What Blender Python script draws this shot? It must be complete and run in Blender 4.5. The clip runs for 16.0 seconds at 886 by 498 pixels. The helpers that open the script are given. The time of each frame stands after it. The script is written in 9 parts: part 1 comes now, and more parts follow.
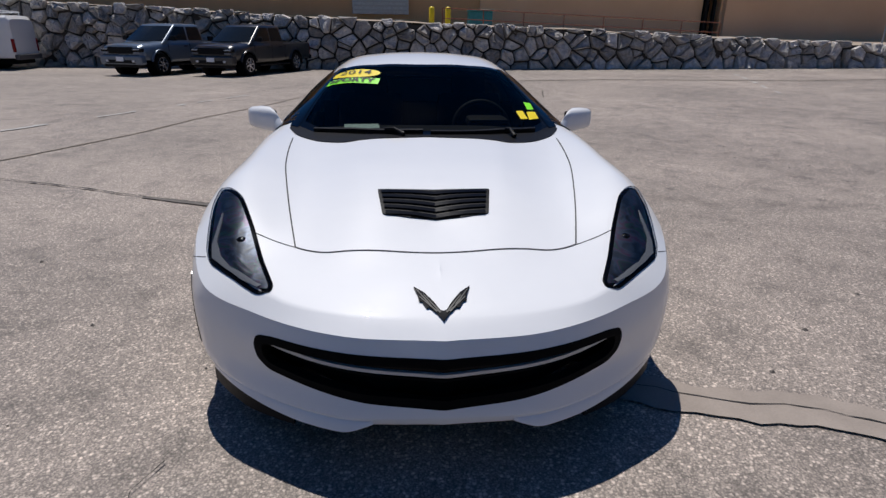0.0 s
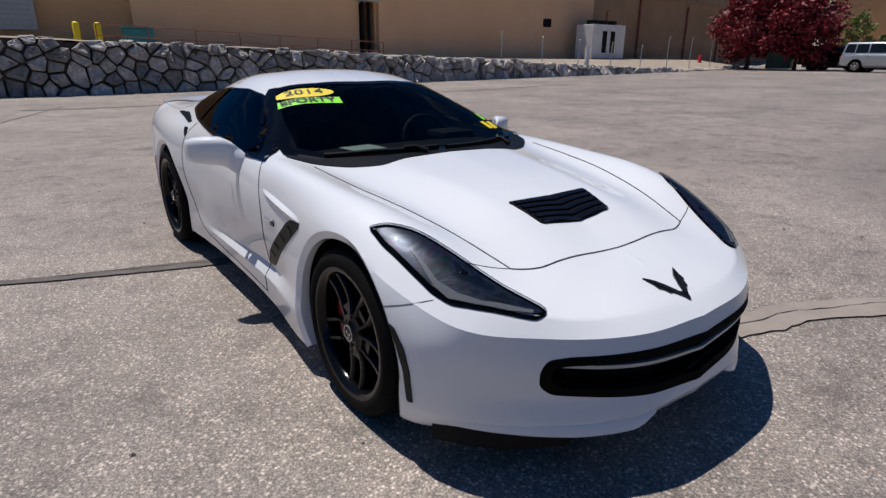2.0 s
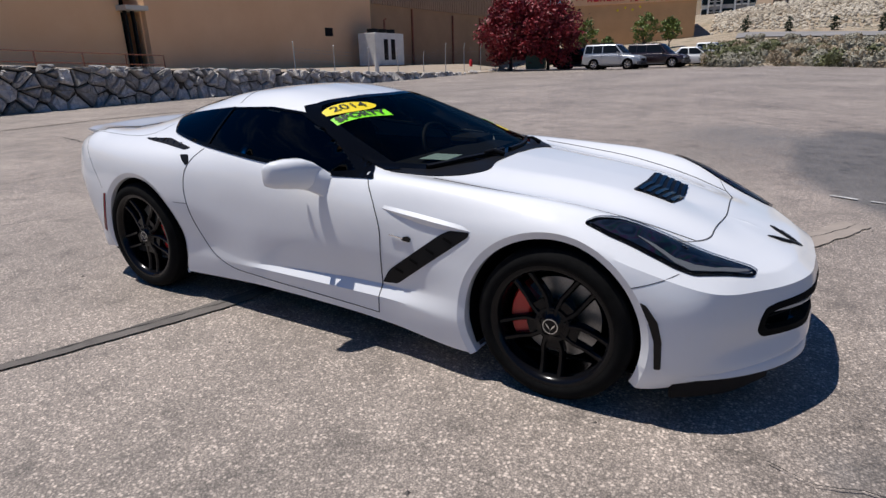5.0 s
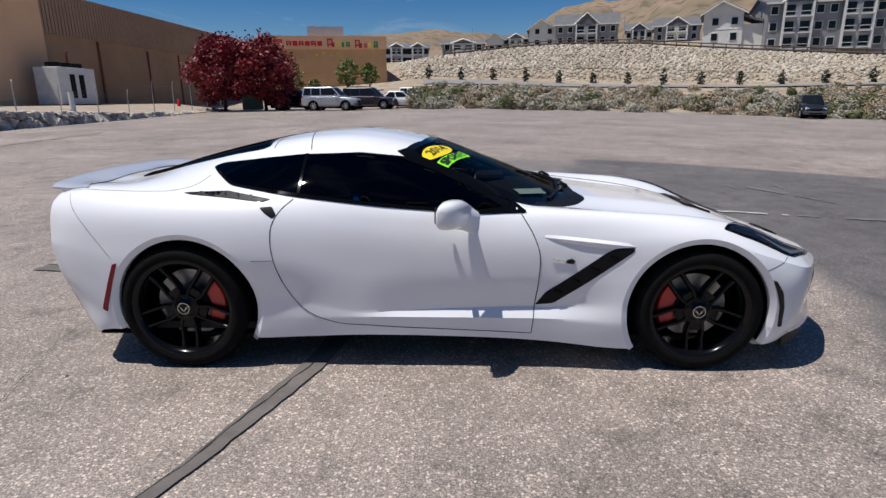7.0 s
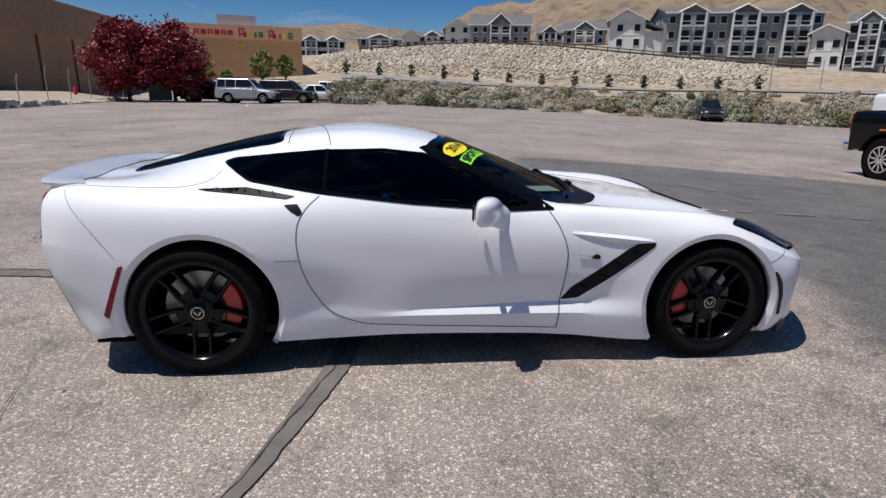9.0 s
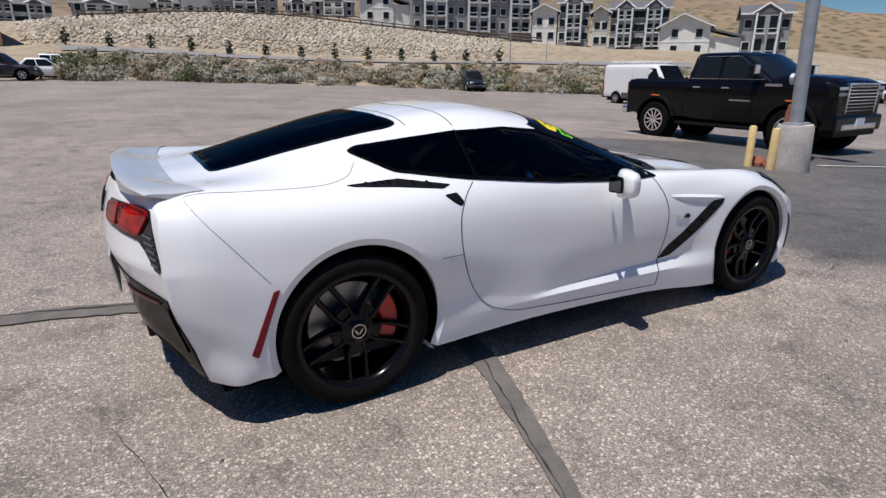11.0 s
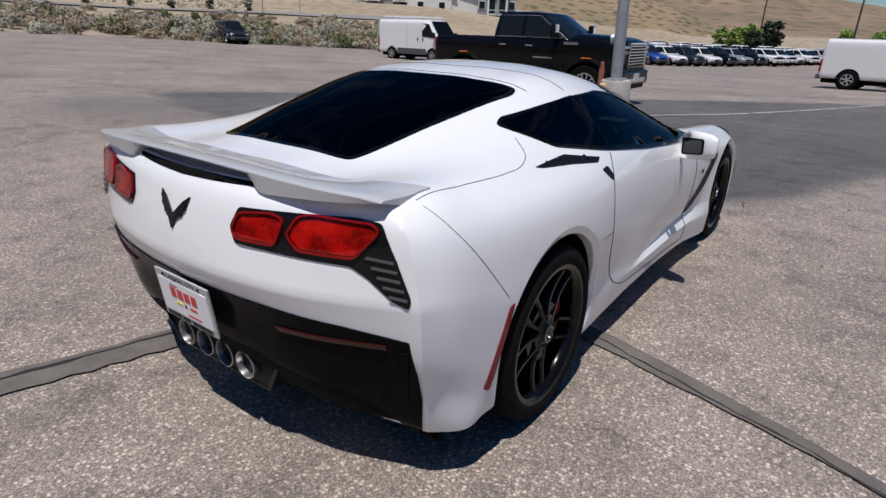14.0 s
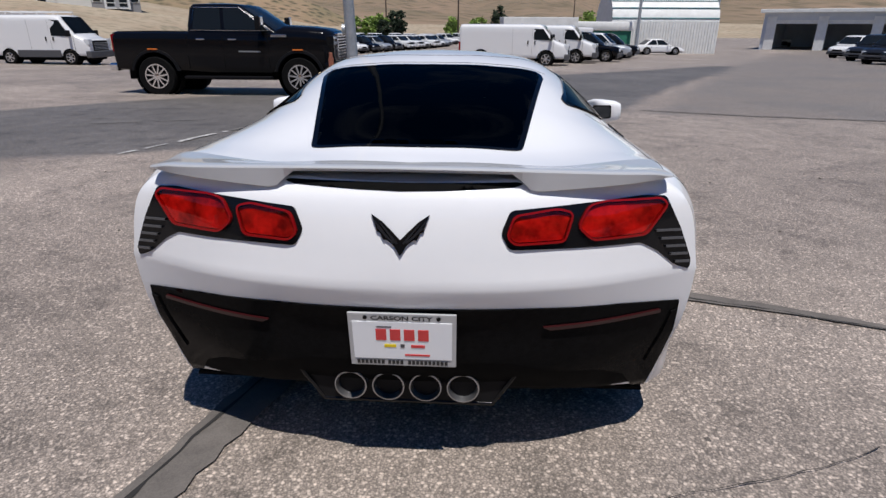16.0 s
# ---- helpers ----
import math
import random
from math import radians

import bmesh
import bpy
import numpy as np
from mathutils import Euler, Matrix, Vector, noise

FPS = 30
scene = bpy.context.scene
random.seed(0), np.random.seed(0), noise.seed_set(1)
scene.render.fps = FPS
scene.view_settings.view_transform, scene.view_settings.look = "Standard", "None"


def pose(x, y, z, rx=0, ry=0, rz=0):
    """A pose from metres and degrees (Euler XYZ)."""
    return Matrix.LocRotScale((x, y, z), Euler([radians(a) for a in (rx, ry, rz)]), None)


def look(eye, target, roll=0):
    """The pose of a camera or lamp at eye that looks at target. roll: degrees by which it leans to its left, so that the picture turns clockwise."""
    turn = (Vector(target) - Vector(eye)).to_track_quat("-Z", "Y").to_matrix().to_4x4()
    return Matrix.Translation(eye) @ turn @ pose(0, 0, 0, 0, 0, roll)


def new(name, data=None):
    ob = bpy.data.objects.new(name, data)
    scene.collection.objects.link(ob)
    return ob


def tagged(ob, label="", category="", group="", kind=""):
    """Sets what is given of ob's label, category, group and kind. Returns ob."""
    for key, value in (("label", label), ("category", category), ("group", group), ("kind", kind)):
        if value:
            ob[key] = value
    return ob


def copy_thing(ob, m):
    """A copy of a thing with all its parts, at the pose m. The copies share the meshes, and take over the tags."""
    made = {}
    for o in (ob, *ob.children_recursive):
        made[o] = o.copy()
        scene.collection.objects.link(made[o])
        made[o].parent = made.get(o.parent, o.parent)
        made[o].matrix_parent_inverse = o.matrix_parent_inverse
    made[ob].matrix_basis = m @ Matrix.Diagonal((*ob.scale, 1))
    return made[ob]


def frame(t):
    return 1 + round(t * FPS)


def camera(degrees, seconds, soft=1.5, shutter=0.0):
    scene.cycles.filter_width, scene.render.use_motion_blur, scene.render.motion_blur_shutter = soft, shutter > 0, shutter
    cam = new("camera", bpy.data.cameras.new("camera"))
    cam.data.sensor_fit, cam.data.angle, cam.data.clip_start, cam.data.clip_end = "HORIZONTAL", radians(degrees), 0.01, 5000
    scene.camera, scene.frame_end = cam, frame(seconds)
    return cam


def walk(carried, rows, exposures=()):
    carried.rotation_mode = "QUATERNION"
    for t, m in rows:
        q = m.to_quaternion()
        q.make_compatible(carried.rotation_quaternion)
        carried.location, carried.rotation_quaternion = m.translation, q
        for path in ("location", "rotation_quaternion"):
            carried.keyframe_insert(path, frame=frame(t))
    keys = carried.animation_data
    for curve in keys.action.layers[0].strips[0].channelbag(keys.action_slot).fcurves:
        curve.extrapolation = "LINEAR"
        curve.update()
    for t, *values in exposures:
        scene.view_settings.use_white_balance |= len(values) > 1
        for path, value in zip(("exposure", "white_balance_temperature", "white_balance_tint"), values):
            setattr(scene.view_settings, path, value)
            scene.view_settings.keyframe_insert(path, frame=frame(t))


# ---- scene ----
cam = camera(75.6, 16.0, soft=1.45)
ROWS = (
    (0, look((-0.114, -3.746, 1.353), (0.014, -1.879, 0.650), 0.77)),
    (0.5, look((-0.562, -3.771, 1.358), (-0.169, -1.927, 0.693), 0.56)),
    (1, look((-1.012, -3.629, 1.342), (-0.347, -1.863, 0.679), 0.81)),
    (1.5, look((-1.464, -3.420, 1.334), (-0.542, -1.770, 0.681), 0.49)),
    (2, look((-1.783, -3.118, 1.313), (-0.643, -1.603, 0.677), 0.42)),
    (2.5, look((-2.029, -2.849, 1.306), (-0.737, -1.472, 0.645), -0.39)),
    (3, look((-2.108, -2.700, 1.313), (-0.751, -1.403, 0.622), -0.81)),
    (3.5, look((-2.120, -2.690, 1.318), (-0.749, -1.417, 0.610), -0.27)),
    (4, look((-2.191, -2.664, 1.328), (-0.787, -1.419, 0.637), 0.02)),
    (4.5, look((-2.534, -2.464, 1.330), (-1.041, -1.300, 0.686), -0.68)),
    (5, look((-2.877, -2.083, 1.331), (-1.258, -1.084, 0.714), -1.50)),
    (5.2, look((-3.014, -1.902, 1.346), (-1.337, -0.989, 0.751), -1.41)),
    (7.3, look((-3.732, 0.008, 1.406), (-1.795, 0.012, 0.909), -0.61)),
    (7.5, look((-3.729, 0.076, 1.404), (-1.790, 0.047, 0.915), -0.58)),
    (8, look((-3.700, 0.183, 1.405), (-1.766, 0.102, 0.899), -0.34)),
    (8.2, look((-3.703, 0.202, 1.405), (-1.772, 0.105, 0.895), -0.00)),
    (10.3, look((-3.446, 1.440, 1.412), (-1.632, 0.802, 0.864), 0.62)),
    (10.5, look((-3.346, 1.664, 1.400), (-1.570, 0.930, 0.843), 0.52)),
    (11, look((-3.003, 2.147, 1.399), (-1.347, 1.198, 0.802), 0.26)),
    (11.5, look((-2.592, 2.534, 1.399), (-1.087, 1.372, 0.776), 0.85)),
    (12, look((-2.203, 2.847, 1.392), (-0.846, 1.533, 0.734), 0.55)),
    (12.5, look((-1.883, 2.986, 1.384), (-0.638, 1.582, 0.690), 0.93)),
    (13, look((-1.752, 3.038, 1.388), (-0.583, 1.585, 0.668), 1.49)),
    (13.5, look((-1.736, 3.047, 1.387), (-0.600, 1.573, 0.655), 1.77)),
    (14, look((-1.670, 3.100, 1.382), (-0.578, 1.588, 0.660), 1.92)),
    (14.5, look((-1.394, 3.343, 1.390), (-0.464, 1.715, 0.693), 1.39)),
    (15, look((-0.983, 3.505, 1.382), (-0.320, 1.754, 0.678), 0.81)),
    (15.5, look((-0.543, 3.632, 1.367), (-0.200, 1.796, 0.652), 0.75)),
    (16, look((-0.189, 3.639, 1.344), (-0.090, 1.778, 0.619), 0.30)),
)
walk(cam, ROWS, exposures=((0.0, -0.20), (3.0, -0.08), (7.5, 0.10), (11.0, 0.10), (13.0, -0.13), (16.0, -0.04)))

# ---- light ----
SUN_WAY = Vector((-0.10, 0.335, 1.0)).normalized()
world = bpy.data.worlds.new("sky")
scene.world = world
world.use_nodes = True
wn = world.node_tree.nodes
sky = wn.new("ShaderNodeTexSky")
sky.sky_type, sky.sun_disc = "NISHITA", False
sky.sun_elevation, sky.sun_rotation = radians(70.7), radians(-17)
sky.altitude, sky.air_density, sky.dust_density, sky.ozone_density = 1400, 1.0, 0.2, 2.0
wn["Background"].inputs["Strength"].default_value = 0.064
deep = wn.new("ShaderNodeHueSaturation")
deep.inputs["Saturation"].default_value, deep.inputs["Hue"].default_value = 1.5, 0.509
world.node_tree.links.new(sky.outputs["Color"], deep.inputs["Color"])
# thin wisps of cloud
aim, stretch, wisp, thin, veil = (wn.new(k) for k in ("ShaderNodeTexCoord", "ShaderNodeMapping", "ShaderNodeTexNoise", "ShaderNodeMapRange", "ShaderNodeMix"))
stretch.inputs["Scale"].default_value = (2.2, 2.2, 9.0)
stretch.inputs["Rotation"].default_value = (0.12, -0.10, 0.0)
for socket, value in (("Scale", 1.6), ("Detail", 8.0), ("Roughness", 0.62), ("Distortion", 0.7)):
    wisp.inputs[socket].default_value = value
for socket, value in (("From Min", 0.54), ("From Max", 0.84), ("To Min", 0.0), ("To Max", 0.5)):
    thin.inputs[socket].default_value = value
veil.data_type = "RGBA"
veil.inputs[7].default_value = (9.0, 9.3, 10.0, 1.0)
for out, into in ((aim.outputs["Generated"], stretch.inputs["Vector"]), (stretch.outputs["Vector"], wisp.inputs["Vector"]), (wisp.outputs["Fac"], thin.inputs["Value"]), (thin.outputs["Result"], veil.inputs[0]), (deep.outputs["Color"], veil.inputs[6]), (veil.outputs[2], wn["Background"].inputs["Color"])):
    world.node_tree.links.new(out, into)
sun = new("sun", bpy.data.lights.new("sun", "SUN"))
sun.data.energy, sun.data.angle, sun.data.color = 4.65, radians(0.53), (1.0, 0.96, 0.925)
sun.matrix_world = look(SUN_WAY * 60, (0, 0, 0))

# ---- materials ----
from mathutils.bvhtree import BVHTree
from mathutils.geometry import delaunay_2d_cdt


def shader(name):
    m = bpy.data.materials.new(name)
    m.use_nodes = True
    t = m.node_tree
    return m, t, t.nodes["Principled BSDF"]


def node(t, kind, **values):
    n = t.nodes.new(kind)
    for k, v in values.items():
        n.inputs[k.replace("_", " ")].default_value = v
    return n


def rgba(c):
    return (c[0], c[1], c[2], 1.0)


def surface(name, dark, light, rough=0.6, metal=0.0, scale=8.0, fine=90.0, bump=0.15, depth=0.01, coat=0.0, spread=0.5, vary=0.0, spec=0.4):
    """Colour that wanders between two tones at two scales, with fine relief; vary: difference from piece to piece."""
    m, t, b = shader(name)
    link = t.links.new
    co = t.nodes.new("ShaderNodeTexCoord")
    n1 = node(t, "ShaderNodeTexNoise", Scale=scale, Detail=5.0, Roughness=0.6)
    n2 = node(t, "ShaderNodeTexNoise", Scale=fine, Detail=3.0)
    for n in (n1, n2):
        link(co.outputs["Object"], n.inputs["Vector"])
    mix = node(t, "ShaderNodeMath")
    mix.operation = "MULTIPLY_ADD"
    mix.inputs[1].default_value = spread
    link(n2.outputs["Fac"], mix.inputs[0])
    link(n1.outputs["Fac"], mix.inputs[2])
    ramp = t.nodes.new("ShaderNodeValToRGB")
    ramp.color_ramp.elements[0].position, ramp.color_ramp.elements[0].color = 0.35 + spread * 0.3, rgba(dark)
    ramp.color_ramp.elements[1].position, ramp.color_ramp.elements[1].color = 0.65 + spread * 0.7, rgba(light)
    link(mix.outputs[0], ramp.inputs["Fac"])
    colour = ramp.outputs["Color"]
    if vary:
        info = t.nodes.new("ShaderNodeObjectInfo")
        geo = t.nodes.new("ShaderNodeNewGeometry")
        both = node(t, "ShaderNodeMath")
        both.operation = "ADD"
        link(info.outputs["Random"], both.inputs[0])
        link(geo.outputs["Random Per Island"], both.inputs[1])
        frac = node(t, "ShaderNodeMath")
        frac.operation = "FRACT"
        link(both.outputs[0], frac.inputs[0])
        span = node(t, "ShaderNodeMapRange", To_Min=1.0 - vary, To_Max=1.0 + vary)
        link(frac.outputs[0], span.inputs["Value"])
        hsv = t.nodes.new("ShaderNodeHueSaturation")
        link(colour, hsv.inputs["Color"])
        link(span.outputs["Result"], hsv.inputs["Value"])
        colour = hsv.outputs["Color"]
    link(colour, b.inputs["Base Color"])
    b.inputs["Roughness"].default_value, b.inputs["Metallic"].default_value, b.inputs["Specular IOR Level"].default_value = rough, metal, spec
    b.inputs["Coat Weight"].default_value, b.inputs["Coat Roughness"].default_value = coat, 0.03
    if bump:
        bp = node(t, "ShaderNodeBump", Strength=bump, Distance=depth)
        link(n2.outputs["Fac"], bp.inputs["Height"])
        link(bp.outputs["Normal"], b.inputs["Normal"])
    return m


def plain(name, colour, rough=0.4, metal=0.0, coat=0.0, glow=0.0, dust=0.25, spec=0.5):
    """A smooth factory finish: nearly even, with slight dust in colour and gloss."""
    m, t, b = shader(name)
    link = t.links.new
    co = t.nodes.new("ShaderNodeTexCoord")
    n = node(t, "ShaderNodeTexNoise", Scale=14.0, Detail=6.0, Roughness=0.7)
    link(co.outputs["Object"], n.inputs["Vector"])
    span = node(t, "ShaderNodeMapRange", To_Min=rough * (1 - dust), To_Max=min(1.0, rough * (1 + dust)))
    link(n.outputs["Fac"], span.inputs["Value"])
    link(span.outputs["Result"], b.inputs["Roughness"])
    ramp = t.nodes.new("ShaderNodeValToRGB")
    ramp.color_ramp.elements[0].color = rgba([c * (1 - dust * 0.12) for c in colour])
    ramp.color_ramp.elements[1].color = rgba([min(1, c * (1 + dust * 0.12)) for c in colour])
    link(n.outputs["Fac"], ramp.inputs["Fac"])
    link(ramp.outputs["Color"], b.inputs["Base Color"])
    b.inputs["Metallic"].default_value, b.inputs["Specular IOR Level"].default_value = metal, spec
    b.inputs["Coat Weight"].default_value, b.inputs["Coat Roughness"].default_value = coat, 0.02
    if glow:
        b.inputs["Emission Color"].default_value, b.inputs["Emission Strength"].default_value = rgba(colour), glow
    return m


def glass(name, tint, gloss=1.0):
    """Thin tinted pane: lets tinted light through and mirrors by Fresnel."""
    m, t, b = shader(name)
    link = t.links.new
    t.nodes.remove(b)
    clear = node(t, "ShaderNodeBsdfTransparent", Color=rgba(tint))
    shine = node(t, "ShaderNodeBsdfGlossy", Roughness=0.012)
    fres = node(t, "ShaderNodeFresnel", IOR=1.5)
    weak = node(t, "ShaderNodeMath")
    weak.operation = "MULTIPLY"
    weak.inputs[1].default_value = gloss
    link(fres.outputs["Fac"], weak.inputs[0])
    mix = t.nodes.new("ShaderNodeMixShader")
    link(weak.outputs[0], mix.inputs["Fac"])
    link(clear.outputs[0], mix.inputs[1])
    link(shine.outputs[0], mix.inputs[2])
    link(mix.outputs[0], t.nodes["Material Output"].inputs["Surface"])
    return m


# ---- helpers ----
def mesh_of(name, bm, material, smooth=False):
    me = bpy.data.meshes.new(name)
    bm.to_mesh(me)
    bm.free()
    if material:
        me.materials.append(material)
    if smooth:
        me.shade_smooth()
        me.set_sharp_from_angle(angle=radians(smooth if smooth > 1 else 40))
    return me


def part(name, bm, material, parent=None, label="", smooth=False):
    """One bmesh becomes one mesh object, under a thing or part."""
    ob = new(name, mesh_of(name, bm, material, smooth))
    ob.parent = parent
    return tagged(ob, label)


def thing(name, label, category, m=None, group="", kind=""):
    ob = new(name)
    ob.empty_display_size = 0.1
    if m:
        ob.matrix_basis = m
    return tagged(ob, label, category, group, kind)


def box(bm, x0, x1, y0, y1, z0, z1, bevel=0.0, m=None):
    made = bmesh.ops.create_cube(bm, size=1.0)["verts"]
    bmesh.ops.scale(bm, vec=(x1 - x0, y1 - y0, z1 - z0), verts=made)
    bmesh.ops.translate(bm, vec=((x0 + x1) / 2, (y0 + y1) / 2, (z0 + z1) / 2), verts=made)
    if bevel:
        edges = list({e for v in made for e in v.link_edges})
        made = bmesh.ops.bevel(bm, geom=edges, offset=bevel, segments=2, affect="EDGES", profile=0.6)["verts"]
        made = list({v for v in made})
    if m is not None:
        bmesh.ops.transform(bm, matrix=m, verts=made)
    return made


def boxed(*spans, bevel=0.0):
    bm = bmesh.new()
    for s in spans:
        box(bm, *s, bevel=bevel)
    return bm


def turned(bm, profile, segments=32, axis="X", centre=(0, 0, 0), closed=False):
    """A lathe: profile of (along, radius) turned about an axis through the centre."""
    rings = []
    for a, r in profile:
        ring = []
        for i in range(segments):
            w = 2 * math.pi * i / segments
            c, s = r * math.cos(w), r * math.sin(w)
            p = {"X": (a, c, s), "Y": (s, a, c), "Z": (c, s, a)}[axis]
            ring.append(bm.verts.new(Vector(centre) + Vector(p)))
        rings.append(ring)
    pairs = list(zip(rings, rings[1:])) + ([(rings[-1], rings[0])] if closed else [])
    for a, b in pairs:
        for i in range(segments):
            j = (i + 1) % segments
            bm.faces.new((a[i], a[j], b[j], b[i]))
    if not closed:
        for ring, flip in ((rings[0], True), (rings[-1], False)):
            if profile[0 if flip else -1][1] > 1e-4:
                bm.faces.new(ring[::-1] if flip else ring)
    return bm


def prism(bm, outline, z0, z1, m=None):
    """A flat outline of (a, b) pushed up from z0 to z1."""
    lo = [bm.verts.new((a, b, z0)) for a, b in outline]
    hi = [bm.verts.new((a, b, z1)) for a, b in outline]
    n = len(outline)
    bm.faces.new(lo[::-1])
    bm.faces.new(hi)
    for i in range(n):
        j = (i + 1) % n
        bm.faces.new((lo[i], lo[j], hi[j], hi[i]))
    if m is not None:
        bmesh.ops.transform(bm, matrix=m, verts=lo + hi)
    return lo + hi


def tube(bm, path, radius, segments=10):
    """A round bar along a path."""
    path = [Vector(p) for p in path]
    rings = []
    for i, p in enumerate(path):
        d = (path[min(i + 1, len(path) - 1)] - path[max(i - 1, 0)]).normalized()
        u = d.cross(Vector((0, 0, 1)) if abs(d.z) < 0.9 else Vector((1, 0, 0))).normalized()
        v = d.cross(u)
        r = radius[i] if isinstance(radius, (list, tuple)) else radius
        rings.append([bm.verts.new(p + r * (math.cos(2 * math.pi * k / segments) * u + math.sin(2 * math.pi * k / segments) * v)) for k in range(segments)])
    for a, b in zip(rings, rings[1:]):
        for k in range(segments):
            j = (k + 1) % segments
            bm.faces.new((a[k], a[j], b[j], b[k]))
    bm.faces.new(rings[0][::-1])
    bm.faces.new(rings[-1])
    return bm


def inside(p, poly):
    x, y = p
    hit = False
    for (x0, y0), (x1, y1) in zip(poly, poly[1:] + poly[:1]):
        if (y0 > y) != (y1 > y) and x < (x1 - x0) * (y - y0) / (y1 - y0) + x0:
            hit = not hit
    return hit


def rounded(poly, cut=0.02, steps=3):
    """A polygon with its corners rounded."""
    out = []
    n = len(poly)
    for i in range(n):
        p, a, b = Vector(poly[i]), Vector(poly[i - 1]), Vector(poly[(i + 1) % n])
        da, db = a - p, b - p
        k = min(cut, da.length * 0.45, db.length * 0.45)
        s, e = p + da.normalized() * k, p + db.normalized() * k
        for j in range(steps + 1):
            w = j / steps
            out.append(tuple((1 - w) ** 2 * s + 2 * w * (1 - w) * p + w * w * e))
    return out


def shrunk(poly, d):
    """A polygon moved inwards by about d."""
    area = sum(a[0] * b[1] - b[0] * a[1] for a, b in zip(poly, poly[1:] + poly[:1]))
    sign = 1 if area > 0 else -1
    out = []
    n = len(poly)
    for i in range(n):
        p, a, b = Vector(poly[i]), Vector(poly[i - 1]), Vector(poly[(i + 1) % n])
        n1, n2 = (p - a).normalized(), (b - p).normalized()
        n1, n2 = Vector((-n1.y, n1.x)) * sign, Vector((-n2.y, n2.x)) * sign
        m = n1 + n2
        m = m / max(0.4, m.length_squared / 2) if m.length > 1e-6 else n1
        out.append(tuple(p + m * d))
    return out

PAINT = plain("white_car_paint", (0.785, 0.795, 0.81), rough=0.40, coat=1.0, dust=0.15, spec=0.15)
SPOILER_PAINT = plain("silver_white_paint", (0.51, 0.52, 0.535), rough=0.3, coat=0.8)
GLOSS_BLACK = plain("gloss_black", (0.006, 0.006, 0.007), rough=0.15, coat=0.1, spec=0.2)
SATIN_BLACK = plain("satin_black_plastic", (0.008, 0.008, 0.009), rough=0.45, spec=0.12)
CARBON = surface("dark_grained_plastic", (0.004, 0.004, 0.004), (0.008, 0.008, 0.0085), rough=0.12, scale=60, fine=300, bump=0.01, depth=0.001, spec=0.03)
VOID = plain("unlit_black", (0.003, 0.003, 0.003), rough=0.9, spec=0.1)
RUBBER = surface("tyre_rubber", (0.003, 0.003, 0.003), (0.008, 0.008, 0.008), rough=0.85, scale=20, fine=250, bump=0.25, depth=0.002, spec=0.1)
WHEEL_BLACK = plain("gloss_black_alloy", (0.004, 0.004, 0.005), rough=0.18, coat=0.14, spec=0.16)
STEEL = surface("brake_disc_steel", (0.22, 0.22, 0.22), (0.36, 0.36, 0.36), rough=0.4, metal=1.0, scale=10, fine=160, bump=0.05, depth=0.001)
CHROME = plain("chrome", (0.75, 0.75, 0.76), rough=0.12, metal=1.0)
GREY_TRIM = plain("grey_trim", (0.33, 0.34, 0.35), rough=0.3, metal=0.5)
CALIPER_RED = plain("caliper_red", (0.55, 0.012, 0.01), rough=0.35, coat=0.4)
LENS_RED = plain("tail_lens_red", (0.22, 0.003, 0.004), rough=0.25, coat=0.12, spec=0.3)
LENS_COVER = glass("red_lens_cover", (0.62, 0.012, 0.010), 0.9)
# bright and dark reflections of the lamp bowl are painted as mottled colour
LENS_BOWL = surface("tail_lamp_reflector", (0.10, 0.09, 0.09), (0.95, 0.72, 0.62), rough=0.35, metal=0.2, scale=14, fine=60, bump=0.5, depth=0.006, spread=0.25)
MARKER_RED = plain("side_marker_red", (0.17, 0.003, 0.012), rough=0.2, coat=0.08, spec=0.3)
SEAM = plain("panel_gap", (0.05, 0.05, 0.052), rough=0.8, spec=0.2)
WINDSHIELD = glass("windshield_glass", (0.20, 0.22, 0.215), 0.26)
TINT = glass("tinted_side_glass", (0.010, 0.011, 0.0125), 0.5)
REAR_TINT = glass("tinted_rear_glass", (0.003, 0.003, 0.0035), 0.2)
LAMP_GLASS = glass("headlamp_glass", (0.60, 0.62, 0.65), 0.3)
CABIN = surface("dark_cabin_trim", (0.012, 0.012, 0.013), (0.028, 0.028, 0.03), rough=0.6, scale=30, fine=200, bump=0.1, depth=0.002, spec=0.15)
PAPER = plain("pale_green_paper", (0.55, 0.72, 0.68), rough=0.7)
YELLOW = plain("yellow_sticker", (0.84, 0.64, 0.012), rough=0.45)
LIME = plain("lime_sticker", (0.25, 0.85, 0.02), rough=0.45)
INK = plain("dark_ink", (0.01, 0.015, 0.01), rough=0.6)
